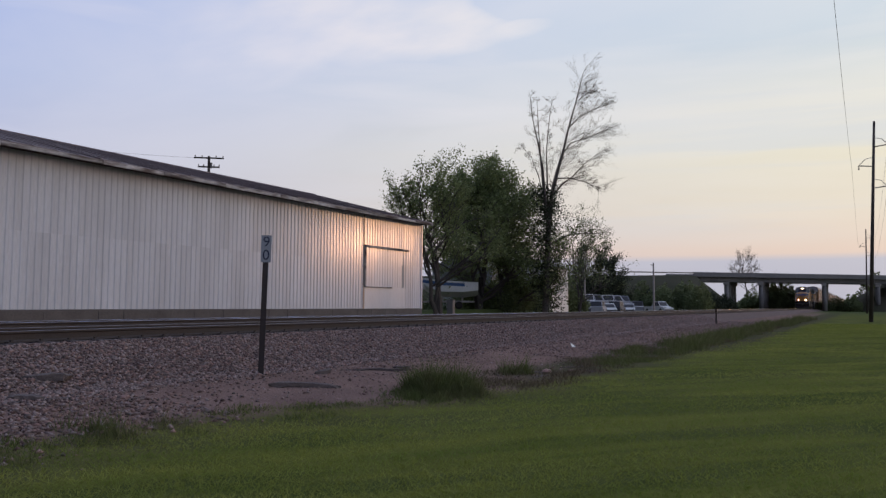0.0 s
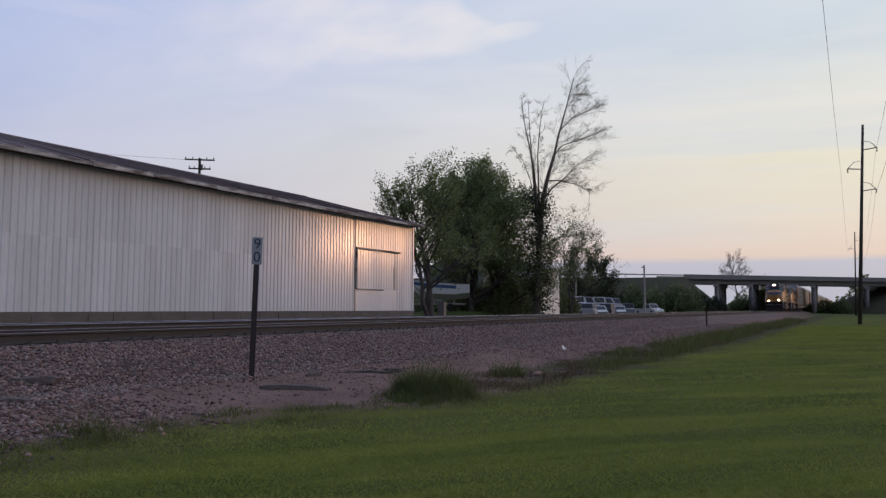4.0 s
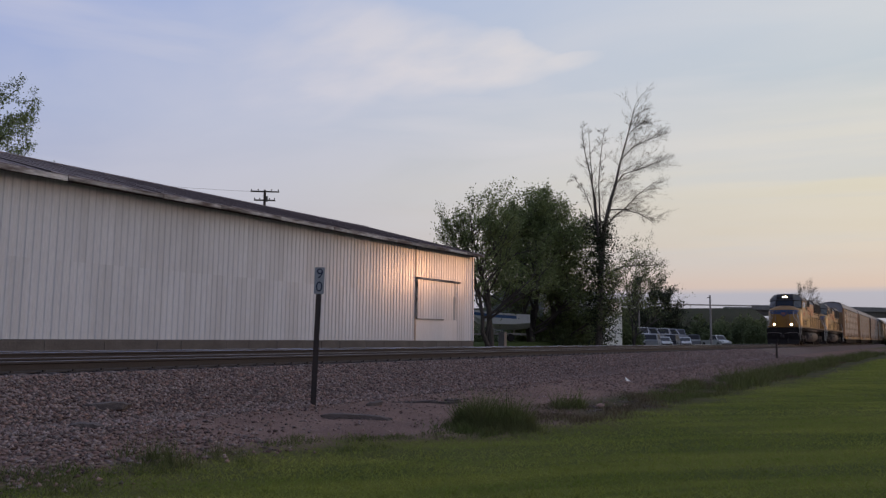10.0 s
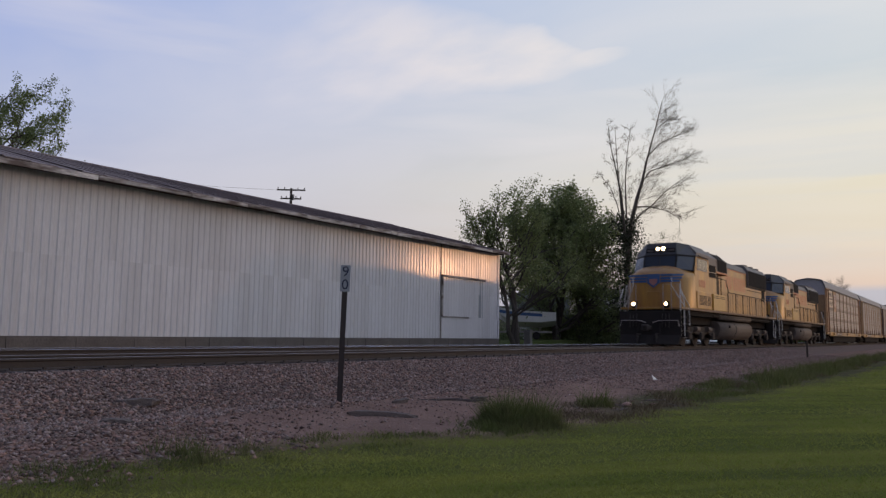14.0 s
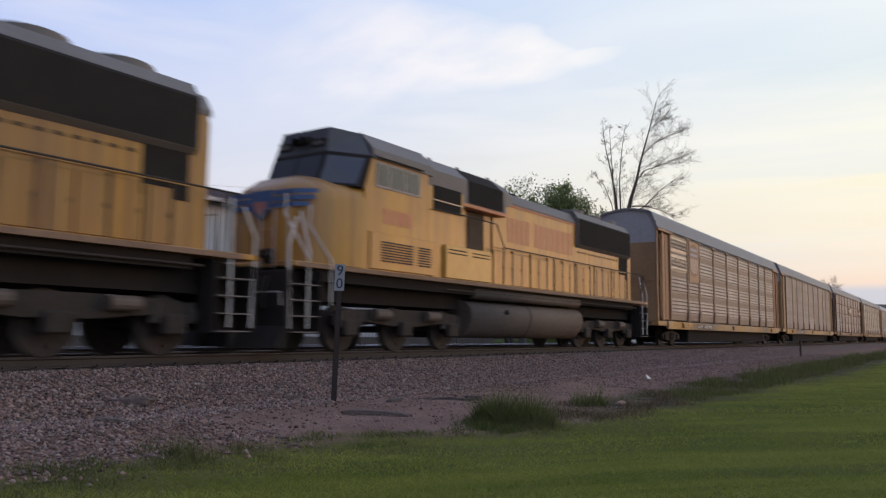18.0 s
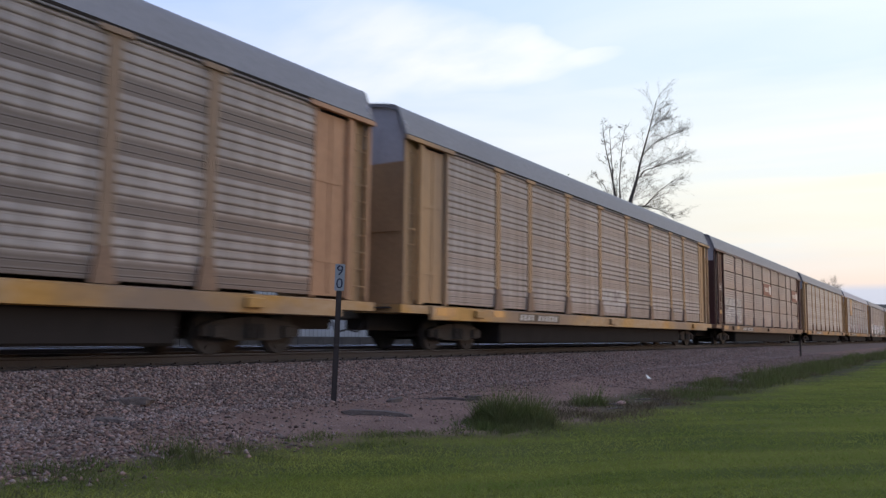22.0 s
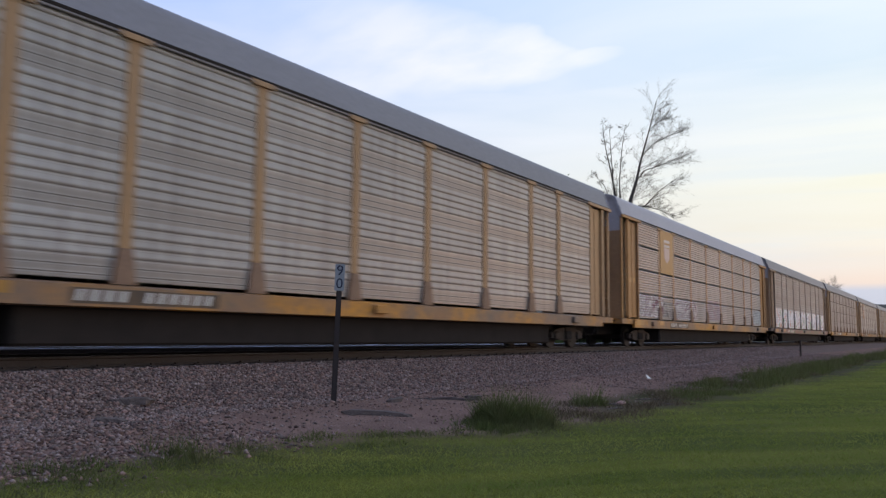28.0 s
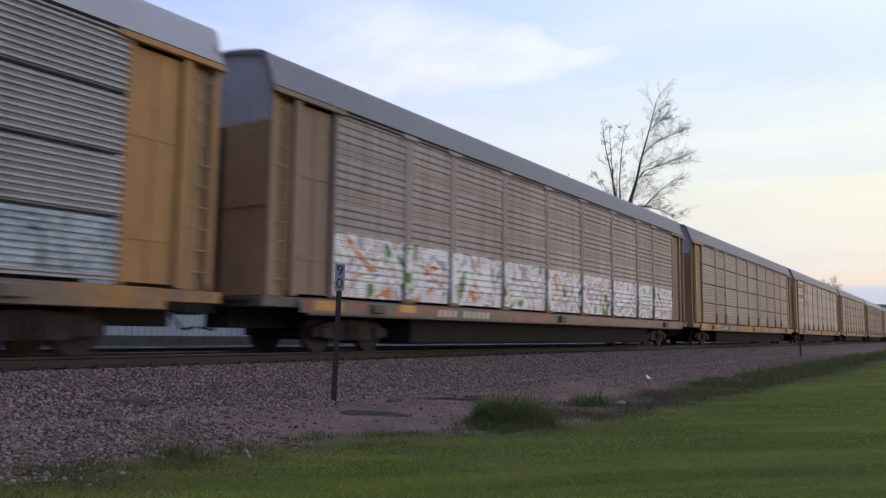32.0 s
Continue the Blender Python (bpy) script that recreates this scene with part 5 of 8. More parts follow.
        for y0, w, z0, z1 in ((BODY0 + 12.35, 2.5, 3.30, 4.10), (BODY0 + 22.85, 2.35, 3.30, 4.15)):
            pl = part("placard", Shape().box(1.47, 1.492, y0, y0 + w, z0, z1), M_BRICK, car, "red-brown placard with pale bars")
            for i in range(3):
                part("bar", Shape().box(1.493, 1.497, y0 + 0.25, y0 + w * 0.62 - 0.1 * i, z0 + 0.28 + i * 0.10, z0 + 0.33 + i * 0.10), M_WHITE, pl)
            ring = [(y0 + w * 0.80 + 0.30 * math.cos(q * math.pi / 7), z0 + 0.46 + 0.27 * math.sin(q * math.pi / 7)) for q in range(-1, 11)]
            part("emblem", Shape().run(ring + [(y0 + w * 0.80 + 0.02, z0 + 0.16), (y0 + w * 0.80 + 0.30, z0 + 0.10)], 1.493, 1.497, "x"), M_WHITE, pl, "pale rounded emblem shape with a tail")
    for a, b, z0, z1, m in tags:
        for c, d in BAYS:
            lo_, hi_ = max(a, c), min(b, d)
            if hi_ - lo_ > 0.2:
                part("spray_paint", rib_sheet(hi_ - lo_, 1.20, 5.22, style, (z0, z1)), m, car, "sprayed paint scrawl", (1.44, BODY0 + lo_, 0))
        if b - a > 15:
            for y in POSTS:
                part("spray_paint", Shape().box(1.50, 1.54, BODY0 + y - 0.14, BODY0 + y + 0.14, z0 + 0.03, z1 - 0.1, 0.006), m, car)
            part("spray_paint", Shape().box(1.581, 1.585, BODY0 + 0.8, BODY1 - 0.9, 0.82, 1.09), M_SPRAY5, fl, "red and green paint along the sill")
    MOVING.append((car, 44.85 + k * PITCH))
    return car




def loco_truck(parent, y):
    s = Shape()
    for sx in (-1, 1):
        x0, x1 = sorted((sx * 0.98, sx * 1.14))
        s.run([(-2.6, 0.62), (-2.6, 0.80), (-2.2, 0.95), (-0.6, 1.0), (0.6, 1.0), (2.2, 0.95), (2.6, 0.80), (2.6, 0.62), (2.3, 0.52), (1.7, 0.70), (0.5, 0.60), (-0.5, 0.60), (-1.7, 0.70), (-2.3, 0.52)], x0, x1, "x")
    t = part("truck", s, M_TRUCK, parent, "dusty three-axle radial truck frame", (0, y, 0))
    for sx in (-1, 1):
        for yy in (-2.09, 0.0, 2.09):
            part("axle_box", Shape().box(sx * 1.12 - 0.12, sx * 1.12 + 0.12, yy - 0.24, yy + 0.24, 0.34, 0.72, 0.05), M_TRUCK, t)
        for yy in (-1.05, 1.05):
            part("brake_cylinder", Shape().tube((sx * 1.22, yy - 0.28, 0.86), (sx * 1.22, yy + 0.28, 0.86), 0.13, n=12), M_TANK, t)
        for yy in (-2.45, -1.72, 1.72, 2.45):
            part("coil_spring", Shape().tube((sx * 1.08, yy, 0.56), (sx * 1.08, yy, 0.92), 0.10, n=10), M_UNDER, t)
    for yy in (-2.09, 0.0, 2.09):
        AXLES.append((part("wheelset", LOCO_WHEEL, None, t, at=(0, yy, 0.52)), 0.52))


def locomotive(offset, lit):
    lo = thing("locomotive", "yellow and grey six-axle diesel locomotive, headlights burning" if lit else "yellow and grey six-axle diesel locomotive, lights off", "locomotive", "locomotives of the train")
    # frame and walkway
    deck = Shape().box(-1.50, 1.50, 0.9, 21.95, 1.75, 1.86, 0.015)
    dk = part("walkway", deck, M_YELLOW, lo, "yellow walkway edge")
    part("edge_stripe", Shape().box(1.501, 1.506, 1.0, 21.6, 1.752, 1.845), M_FOOT, dk, "dirt-browned walkway edge")
    part("frame", Shape().box(-0.95, 0.95, 1.0, 21.4, 1.10, 1.75).box(-1.34, 1.34, 1.6, 20.6, 1.50, 1.75), M_BLACK, lo)
    # pilots with plough and steps
    for y, d in ((0.75, 1), (22.0, -1)):
        def span(a, b):
            return sorted((y + d * a, y + d * b))
        p = Shape().box(-1.48, 1.48, *span(0.0, 0.10), 0.45, 1.66, 0.02)
        if d > 0:
            p.loft([(-1.45, y, 0.55), (0, y - 0.35, 0.55), (1.45, y, 0.55), (1.45, y + 0.1, 0.55), (-1.45, y + 0.1, 0.55)], [(-1.40, y - 0.2, 0.12), (0, y - 0.6, 0.12), (1.40, y - 0.2, 0.12), (1.4, y + 0.1, 0.12), (-1.4, y + 0.1, 0.12)])
        part("pilot", p, M_BLACK, lo)
        for sx in (-1, 1):
            part("step_well", Shape().box(sx * 1.02 - 0.02, sx * 1.02 + 0.02, *span(0.1, 1.0), 0.4, 1.7).box(sx * 1.25 - 0.24, sx * 1.25 + 0.24, *span(0.96, 1.0), 0.4, 1.7), M_BLACK, lo)
            for kk in range(4):
                part("step_tread", Shape().box(sx * 1.25 - 0.25, sx * 1.25 + 0.25, *span(0.15, 0.9), 0.42 + kk * 0.32, 0.44 + kk * 0.32), M_LGREY, lo)
            hr = Shape().path([(sx * 1.46, y + d * 0.1, 0.5), (sx * 1.46, y + d * 0.05, 2.2), (sx * 1.40, y + d * 0.3, 2.75)], 0.022).path([(sx * 1.46, y + d * 0.62, 0.5), (sx * 1.46, y + d * 0.62, 2.1), (sx * 1.30, y + d * 0.5, 2.9)], 0.022)
            part("grab_rail", hr, M_WHITE, lo, "white grab rails beside the steps")
        coupler(lo, y - d * (0.75 if d > 0 else 0.5), d * 0.8)
        for sx in (-1, 1):
            part("hose", Shape().path([(sx * 0.5, y - d * 0.05, 1.1), (sx * 0.55, y - d * 0.2, 0.6), (sx * 0.4, y - d * 0.3, 0.5)], 0.03), M_BLACK, lo)
    # nose
    def ring(y, pts):
        return [(x, y + dy, z) for x, dy, z in pts]
    rings = [
        [(-1.5, 2.35, 1.86), (-1.5, 1.25, 1.86), (-1.30, 0.86, 1.86), (-0.95, 0.58, 1.86), (0.95, 0.58, 1.86), (1.30, 0.86, 1.86), (1.5, 1.25, 1.86), (1.5, 2.35, 1.86)],
        [(-1.5, 2.35, 3.40), (-1.5, 1.30, 3.22), (-1.29, 0.92, 3.22), (-0.90, 0.64, 3.25), (0.90, 0.64, 3.25), (1.29, 0.92, 3.22), (1.5, 1.30, 3.22), (1.5, 2.35, 3.40)],
        [(-1.46, 2.35, 3.60), (-1.42, 1.42, 3.46), (-1.20, 1.05, 3.52), (-0.80, 0.78, 3.58), (0.80, 0.78, 3.58), (1.20, 1.05, 3.52), (1.42, 1.42, 3.46), (1.46, 2.35, 3.60)],
        [(-1.36, 2.35, 3.70), (-1.20, 1.62, 3.66), (-0.98, 1.32, 3.76), (-0.60, 1.10, 3.84), (0.60, 1.10, 3.84), (0.98, 1.32, 3.76), (1.20, 1.62, 3.66), (1.36, 2.35, 3.70)],
        [(-1.20, 2.35, 3.72), (-0.90, 1.9, 3.78), (-0.7, 1.7, 3.88), (-0.4, 1.5, 3.92), (0.4, 1.5, 3.92), (0.7, 1.7, 3.88), (0.90, 1.9, 3.78), (1.20, 2.35, 3.72)]]
    nn = len(rings[0])
    ns = part("nose", Shape().poly([p for r in rings for p in r], [(nn * i + k, nn * i + k + 1, nn * i + nn + k + 1, nn * i + nn + k) for i in range(4) for k in range(nn - 1)] + [tuple(range(4 * nn, 5 * nn))]), M_YELLOW, lo, "rounded yellow wide nose", smooth=True)
    # emblem on the nose: plain shapes in blue, white and red
    for sx in (-1, 1):
        for kk, (z, ln) in enumerate(((3.34, 1.0), (3.20, 0.86), (3.06, 0.66))):
            part("nose_wing", Shape().poly([(sx * 0.34, 0.60, z), (sx * 0.93, 0.605, z), (sx * 0.93, 0.605, z + 0.11), (sx * 0.34, 0.60, z + 0.11)], [(0, 1, 2, 3)])
                 .poly([(sx * 0.94, 0.60, z), (sx * (0.94 + 0.40 * ln), 0.60 + 0.29 * ln, z + 0.02), (sx * (0.94 + 0.42 * ln), 0.60 + 0.31 * ln, z + 0.11), (sx * 0.94, 0.60, z + 0.11)], [(0, 1, 2, 3)]), M_BLUE, ns, "blue wing-shaped bar")
    part("nose_shield", Shape().run([(-0.32, 3.46), (0.32, 3.46), (0.30, 3.04), (0.0, 2.80), (-0.30, 3.04)], 0.55, 0.60), M_BLUE, ns, "blue shield shape")
    part("shield_center", Shape().run([(-0.2, 3.22), (0.2, 3.22), (0.18, 3.04), (0.0, 2.90), (-0.18, 3.04)], 0.54, 0.549), M_PINK, ns, "faded red shield centre")
    part("nose_door", Shape().box(-0.32, 0.32, 0.55, 0.60, 1.88, 2.62, 0.01), M_YELLOW, ns)
    # cab
    cb = part("cab", Shape().run([(2.25, 1.82), (4.75, 1.82), (4.75, 4.40), (2.50, 4.40), (2.25, 3.70)], -1.50, 1.50, "x"), M_YELLOW, lo, "yellow cab sides")
    part("cab_roof", Shape().run([(-1.53, 4.40), (-1.50, 4.64), (-1.12, 5.04), (0, 5.16), (1.12, 5.04), (1.50, 4.64), (1.53, 4.40)], 2.52, 4.95), M_LGREY, lo, "grey cab roof")
    # dark wrap-round windscreen under a black brow
    low = [(-1.49, 2.02, 3.66), (-0.80, 1.42, 3.68), (0.80, 1.42, 3.68), (1.49, 2.02, 3.66)]
    high = [(-1.49, 2.42, 4.45), (-0.80, 1.72, 4.50), (0.80, 1.72, 4.50), (1.49, 2.42, 4.45)]
    brow = [(-1.12, 2.50, 5.02), (-0.72, 1.90, 5.10), (0.72, 1.90, 5.10), (1.12, 2.50, 5.02)]
    back = [(1.49, 2.66), (-1.49, 2.66)]
    part("windscreen_surround", Shape().loft(low + [(x, y, 3.66) for x, y in back], high + [(x, y, 4.45) for x, y in back]), M_BLACK, cb)
    part("brow", Shape().loft(high + [(x, y, 4.45) for x, y in back], brow + [(1.12, 2.66, 5.02), (-1.12, 2.66, 5.02)]), M_BROW, cb, "dark grey brow over the windscreen")

    def facet(i, u0, u1, w0, w1):
        def at(u, w):
            p = Vector(low[i]).lerp(Vector(low[i + 1]), u).lerp(Vector(high[i]).lerp(Vector(high[i + 1]), u), w)
            return p
        nrm = (Vector(low[i + 1]) - Vector(low[i])).cross(Vector(high[i]) - Vector(low[i])).normalized()
        nrm = -nrm if nrm.y > 0 else nrm
        q = [at(u0, w0), at(u1, w0), at(u1, w1), at(u0, w1)]
        return Shape().loft([p + nrm * 0.004 for p in q], [p + nrm * 0.012 for p in q])

    for i, u0, u1 in ((0, 0.06, 0.95), (1, 0.03, 0.485), (1, 0.515, 0.97), (2, 0.05, 0.94)):
        part("windscreen_pane", facet(i, u0, u1, 0.07, 0.88), M_GLASS, cb, "dark windscreen pane")
    for sx in (-1, 1):
        nb = part("number_board", Shape().box(sx * 0.52 - 0.2, sx * 0.52 + 0.2, 1.74, 1.9, 4.62, 4.82, 0.01), M_BLACK, cb, "dark number board with pale bars")
        for kk in range(4):
            part("number_bar", Shape().box(sx * 0.52 - 0.15 + kk * 0.08, sx * 0.52 - 0.10 + kk * 0.08, 1.730, 1.739, 4.67, 4.77), M_LGREY, nb)
        # side windows
        fr = Shape().box(sx * 1.50 - 0.02, sx * 1.50 + 0.02, 2.64, 4.38, 3.76, 4.36, 0.005)
        wf = part("side_window", fr, M_PALE, cb, "silver-framed cab side window")
        for a, b in ((2.70, 3.1), (3.16, 3.72), (3.78, 4.32)):
            part("pane", Shape().box(sx * 1.522 - 0.004, sx * 1.522 + 0.004, a, b, 3.82, 4.30), M_GLASS, wf)
        part("sunshade", Shape().box(sx * 1.53 - 0.09, sx * 1.53 + 0.09, 2.6, 4.45, 4.44, 4.48), M_LGREY, cb)
    # lamps
    hl, barrel = Shape(), Shape()
    for sx in (-0.13, 0.13):
        hl.tube((sx, 1.775, 4.80), (sx, 1.782, 4.80), 0.080, n=16)
        barrel.tube((sx, 1.62, 4.80), (sx, 1.82, 4.80), 0.090, n=16, caps=False)
    part("headlight", hl, M_LAMP if lit else M_LENS, lo, "twin headlight above the windscreen")
    part("headlight_barrel", barrel, M_BLACK, lo)
    part("headlight_housing", Shape().box(-0.26, 0.26, 1.785, 1.95, 4.68, 4.92, 0.02), M_BLACK, lo)
    for sx in (-0.78, 0.78):
        part("ditch_light", Shape().tube((sx, 0.828, 2.00), (sx, 0.836, 2.00), 0.080, n=16), M_LAMP if lit else M_LENS, lo, "low ditch light")
        part("ditch_barrel", Shape().tube((sx, 0.69, 2.00), (sx, 0.85, 2.00), 0.090, n=16, caps=False), M_BLACK, lo)
        part("lamp_bracket", Shape().box(sx - 0.12, sx + 0.12, 0.84, 1.0, 1.82, 2.12, 0.01), M_BLACK, lo)
    # long hood
    part("hood", Shape().run([(-1.08, 1.82), (1.08, 1.82), (1.08, 4.48), (0.86, 4.79), (-0.86, 4.79), (-1.08, 4.48)], 4.75, 20.25), M_YELLOW, lo, "faded yellow long hood")
    part("hood_roof", Shape().run([(-1.10, 4.48), (-0.88, 4.81), (-0.4, 4.92), (0.4, 4.92), (0.88, 4.81), (1.10, 4.48), (1.09, 4.38), (-1.09, 4.38)], 8.9, 20.3), M_LGREY, lo, "weathered grey hood roof")
    part("filter_roof", Shape().run([(-1.38, 4.00), (-1.36, 4.64), (-0.9, 5.04), (0.9, 5.04), (1.36, 4.64), (1.38, 4.00)], 4.95, 9.0).loft([(-1.38, 9.0, 4.20), (-1.36, 9.0, 4.64), (-0.9, 9.0, 5.04), (0.9, 9.0, 5.04), (1.36, 9.0, 4.64), (1.38, 9.0, 4.20)], [(-1.12, 9.9, 4.45), (-1.12, 9.9, 4.6), (-0.88, 9.9, 4.93), (0.88, 9.9, 4.93), (1.12, 9.9, 4.6), (1.12, 9.9, 4.45)]), M_LGREY, lo, "grey roof over the filter compartment")
    for sx in (-1, 1):
        # dark filter grille and small dark opening behind the cab
        gr = Shape().poly([(sx * 1.385, 6.86, 4.02), (sx * 1.385, 8.8, 4.02), (sx * 1.37, 8.8, 4.64), (sx * 1.37, 6.86, 4.64), (sx * 0.95, 8.8, 5.0), (sx * 0.95, 6.86, 5.0)], [(0, 1, 2, 3), (3, 2, 4, 5)])
        gg = part("filter_grille", gr, M_BLACK, lo, "black filter grille")
        gg.location.x += sx * 0.012
        part("upper_side", Shape().box(sx * 1.08 - 0.3, sx * 1.08 + 0.3, 4.75, 6.62, 1.86, 4.20, 0.01), M_YELLOW, lo)
        part("grille_sill", Shape().box(sx * 1.08 - 0.3, sx * 1.08 + 0.3, 6.62, 9.0, 3.90, 4.005, 0.01), M_LETTER, lo, "faded red strip below the filter grille")
        for q in (6.75, 7.28, 8.10, 8.62):
            part("access_seam", Shape().box(sx * 1.10 - 0.01, sx * 1.10 + 0.012, q, q + 0.04, 2.75, 3.88), M_SHADEGRIME, lo)
        part("cab_vent", Shape().box(sx * 1.385 - 0.01, sx * 1.385 + 0.012, 5.15, 6.48, 3.62, 4.24), M_BLACK, lo, "dark screened opening")
        part("vent_bar", Shape().box(sx * 1.40 - 0.01, sx * 1.40 + 0.012, 5.1, 6.6, 3.84, 3.87), M_STEEL, lo)
        # flat dark panel that paints in the shade of the hood recess
        part("recess_post", Shape().box(sx * 1.09 - 0.01, sx * 1.09 + 0.02, 7.30, 8.06, 1.9, 3.90, 0.008), M_SHADEGRIME, lo, "dark panel for the shade in the recess beside the access door")
        # cab-side louvred box and the raised electrical box
        lv = part("louvre_box", Shape().box(sx * 1.42 - 0.12, sx * 1.42 + 0.12, 2.45, 5.02, 1.87, 2.72, 0.015), M_YELLOW, lo)
        for kk in range(8):
            part("louvre_slat", Shape().box(sx * 1.545 - 0.006, sx * 1.545 + 0.008, 2.85, 4.08, 2.06 + kk * 0.062, 2.092 + kk * 0.062), M_UNDER, lv)
            part("louvre_slat", Shape().box(sx * 1.545 - 0.006, sx * 1.545 + 0.008, 4.3, 4.85, 2.06 + kk * 0.062, 2.092 + kk * 0.062), M_UNDER, lv)
        eb = part("equipment_box", Shape().box(sx * 1.28 - 0.2, sx * 1.28 + 0.2, 5.63, 8.0, 1.87, 2.74, 0.02), M_YELLOWP, lo, "paler yellow equipment box")
        for a in (5.75, 6.95):
            for kk in range(2):
                part("box_slot", Shape().box(sx * 1.48 - 0.004, sx * 1.48 + 0.006, a, a + 0.92, 2.52 + kk * 0.09, 2.55 + kk * 0.09), M_UNDER, eb)
        # hood doors as separate raised leaves
        y = 8.72
        widths = [0.60] * 19
        for w in widths:
            if y + w > 20.0:
                break
            d = part("hood_door", Shape().box(sx * 1.095 - 0.015, sx * 1.095 + 0.02, y + 0.015, y + w - 0.035, 1.92, 2.90, 0.008), M_YELLOW, lo)
            part("latch", Shape().box(sx * 1.12 - 0.01, sx * 1.12 + 0.012, y + w - 0.085, y + w - 0.06, 2.38, 2.46), M_GRIME, d)
            if round((y - 8.72) / 0.6) % 2 == 1:
                part("door_seam", Shape().box(sx * 1.105 - 0.01, sx * 1.105 + 0.016, y + w - 0.045, y + w + 0.020, 1.88, 2.98), M_SHADEGRIME, lo)
            y += w
        part("belt_rib", Shape().box(sx * 1.10 - 0.02, sx * 1.10 + 0.01, 8.7, 20.0, 3.00, 3.03), M_YELLOW, lo)
        for kk in range(13):
            part("vent_slot", Shape().box(sx * 1.083 - 0.004, sx * 1.083 + 0.008, 14.85 + kk * 0.31, 15.02 + kk * 0.31, 3.40, 3.46), M_SHADEGRIME, lo)
        # faded lettering as plain bars, and a warning stripe
        for kk in range(12):
            y = 9.62 + kk * 0.31 if kk < 5 else 11.42 + (kk - 5) * 0.44
            part("letter_bar", Shape().box(sx * 1.082 - 0.002, sx * 1.082 + 0.003, y, y + (0.24 if kk < 5 else 0.33), 3.24, 4.02), M_LETTER, lo)
        part("red_line", Shape().box(sx * 1.10 - 0.005, sx * 1.10 + 0.006, 9.3, 14.7, 4.36, 4.41), M_RED, lo)
        for kk in range(4):
            part("cab_number_bar", Shape().box(sx * 1.503 - 0.002, sx * 1.503 + 0.004, 2.95 + kk * 0.3, 3.17 + kk * 0.3, 2.95, 3.3), M_LETTER, cb)
        # radiators at the rear, flared out over the walkway
        rad = Shape().run([(sx * 0.9, 3.55), (sx * 1.08, 3.58), (sx * 1.20, 3.68), (sx * 1.20, 4.60), (sx * 0.98, 4.92), (sx * 0.5, 4.92)], 14.7, 19.95)
        rp = part("radiator", rad, M_LGREY, lo)
        part("radiator_grille", Shape().poly([(sx * 1.21, 14.73, 3.69), (sx * 1.21, 19.92, 3.69), (sx * 1.21, 19.92, 4.60), (sx * 1.21, 14.73, 4.60), (sx * 1.17, 14.73, 4.66), (sx * 1.17, 19.92, 4.66)], [(0, 1, 2, 3), (3, 2, 5, 4)]), M_BLACK, rp, "black radiator grille")
        part("rear_opening", Shape().box(sx * 1.085 - 0.004, sx * 1.085 + 0.008, 18.9, 19.85, 2.72, 3.70), M_BLACK, lo)
        # handrail and stanchions
        hr = Shape().path([(sx * 1.46, 8.3, 3.6), (sx * 1.46, 8.75, 2.96), (sx * 1.46, 20.7, 2.96), (sx * 1.46, 20.85, 2.4)], 0.02)
        hr.path([(sx * 1.44, 5.05, 3.60), (sx * 1.44, 6.7, 3.62), (sx * 1.46, 8.3, 3.6)], 0.02)
        rail = part("handrail", hr, M_UNDER, lo, "dark grimy handrail")
        for kk in range(8):
            part("stanchion", Shape().tube((sx * 1.46, 8.72 + kk * 1.68, 1.86), (sx * 1.46, 8.72 + kk * 1.68, 2.96), 0.02, n=6), M_UNDER, rail)
        for pts in ([(1.42, 0.62, 1.0), (1.42, 0.60, 1.95), (0.94, 0.36, 2.88), (0.94, 0.40, 3.3)], [(1.5, 1.22, 1.0), (1.5, 1.2, 1.95), (1.24, 0.78, 2.66), (1.24, 0.80, 3.1)]):
            part("nose_rail", Shape().path([(sx * x, y, z) for x, y, z in pts], 0.019), M_WHITE, lo, "pale nose handrail")
    for sx in (-1, 1):
        part("platform_rail", Shape().path([(sx * 0.66, -0.02, 1.70), (sx * 0.66, -0.04, 2.92), (sx * 1.44, -0.04, 2.92), (sx * 1.44, -0.02, 1.70)], 0.019).path([(sx * 1.05, -0.03, 1.70), (sx * 1.05, -0.04, 2.92)], 0.016), M_PALE, lo, "pale rail at the front platform")
        part("uncoupling_lever", Shape().path([(sx * 0.15, -0.12, 1.12), (sx * 0.5, -0.14, 1.22), (sx * 1.36, -0.12, 1.22), (sx * 1.42, -0.14, 0.95)], 0.018), M_PALE, lo)
        for kk in range(3):
            x = sx * (0.62 + 0.16 * kk)
            part("jumper_hose", Shape().path([(x, -0.06, 1.55), (x + 0.02, -0.16, 1.30), (x, -0.14, 1.02 - 0.06 * kk), (x - 0.04, -0.08, 0.92)], 0.022), M_UNDER, lo)
        part("plough_rib", Shape().box(sx * 0.45 - 0.02, sx * 0.45 + 0.02, -0.60, 0.0, 0.14, 0.62), M_UNDER, lo)
    part("hood_end", Shape().box(-1.06, 1.06, 20.2, 20.32, 1.86, 4.3, 0.03), M_YELLOW, lo)
    # roof fans, exhaust, horn, antenna box
    for y in (15.6, 17.2, 18.8):
        fan = part("cooling_fan", Shape().tube((0.25, y, 4.90), (0.25, y, 5.055), 0.70, n=20), M_LGREY, lo)
        part("fan_guard", Shape().tube((0.25, y, 5.056), (0.25, y, 5.065), 0.60, n=20), M_BLACK, fan)
    part("exhaust_stack", Shape().box(-0.35, 0.35, 10.6, 11.5, 4.88, 5.07, 0.03), M_BLACK, lo)
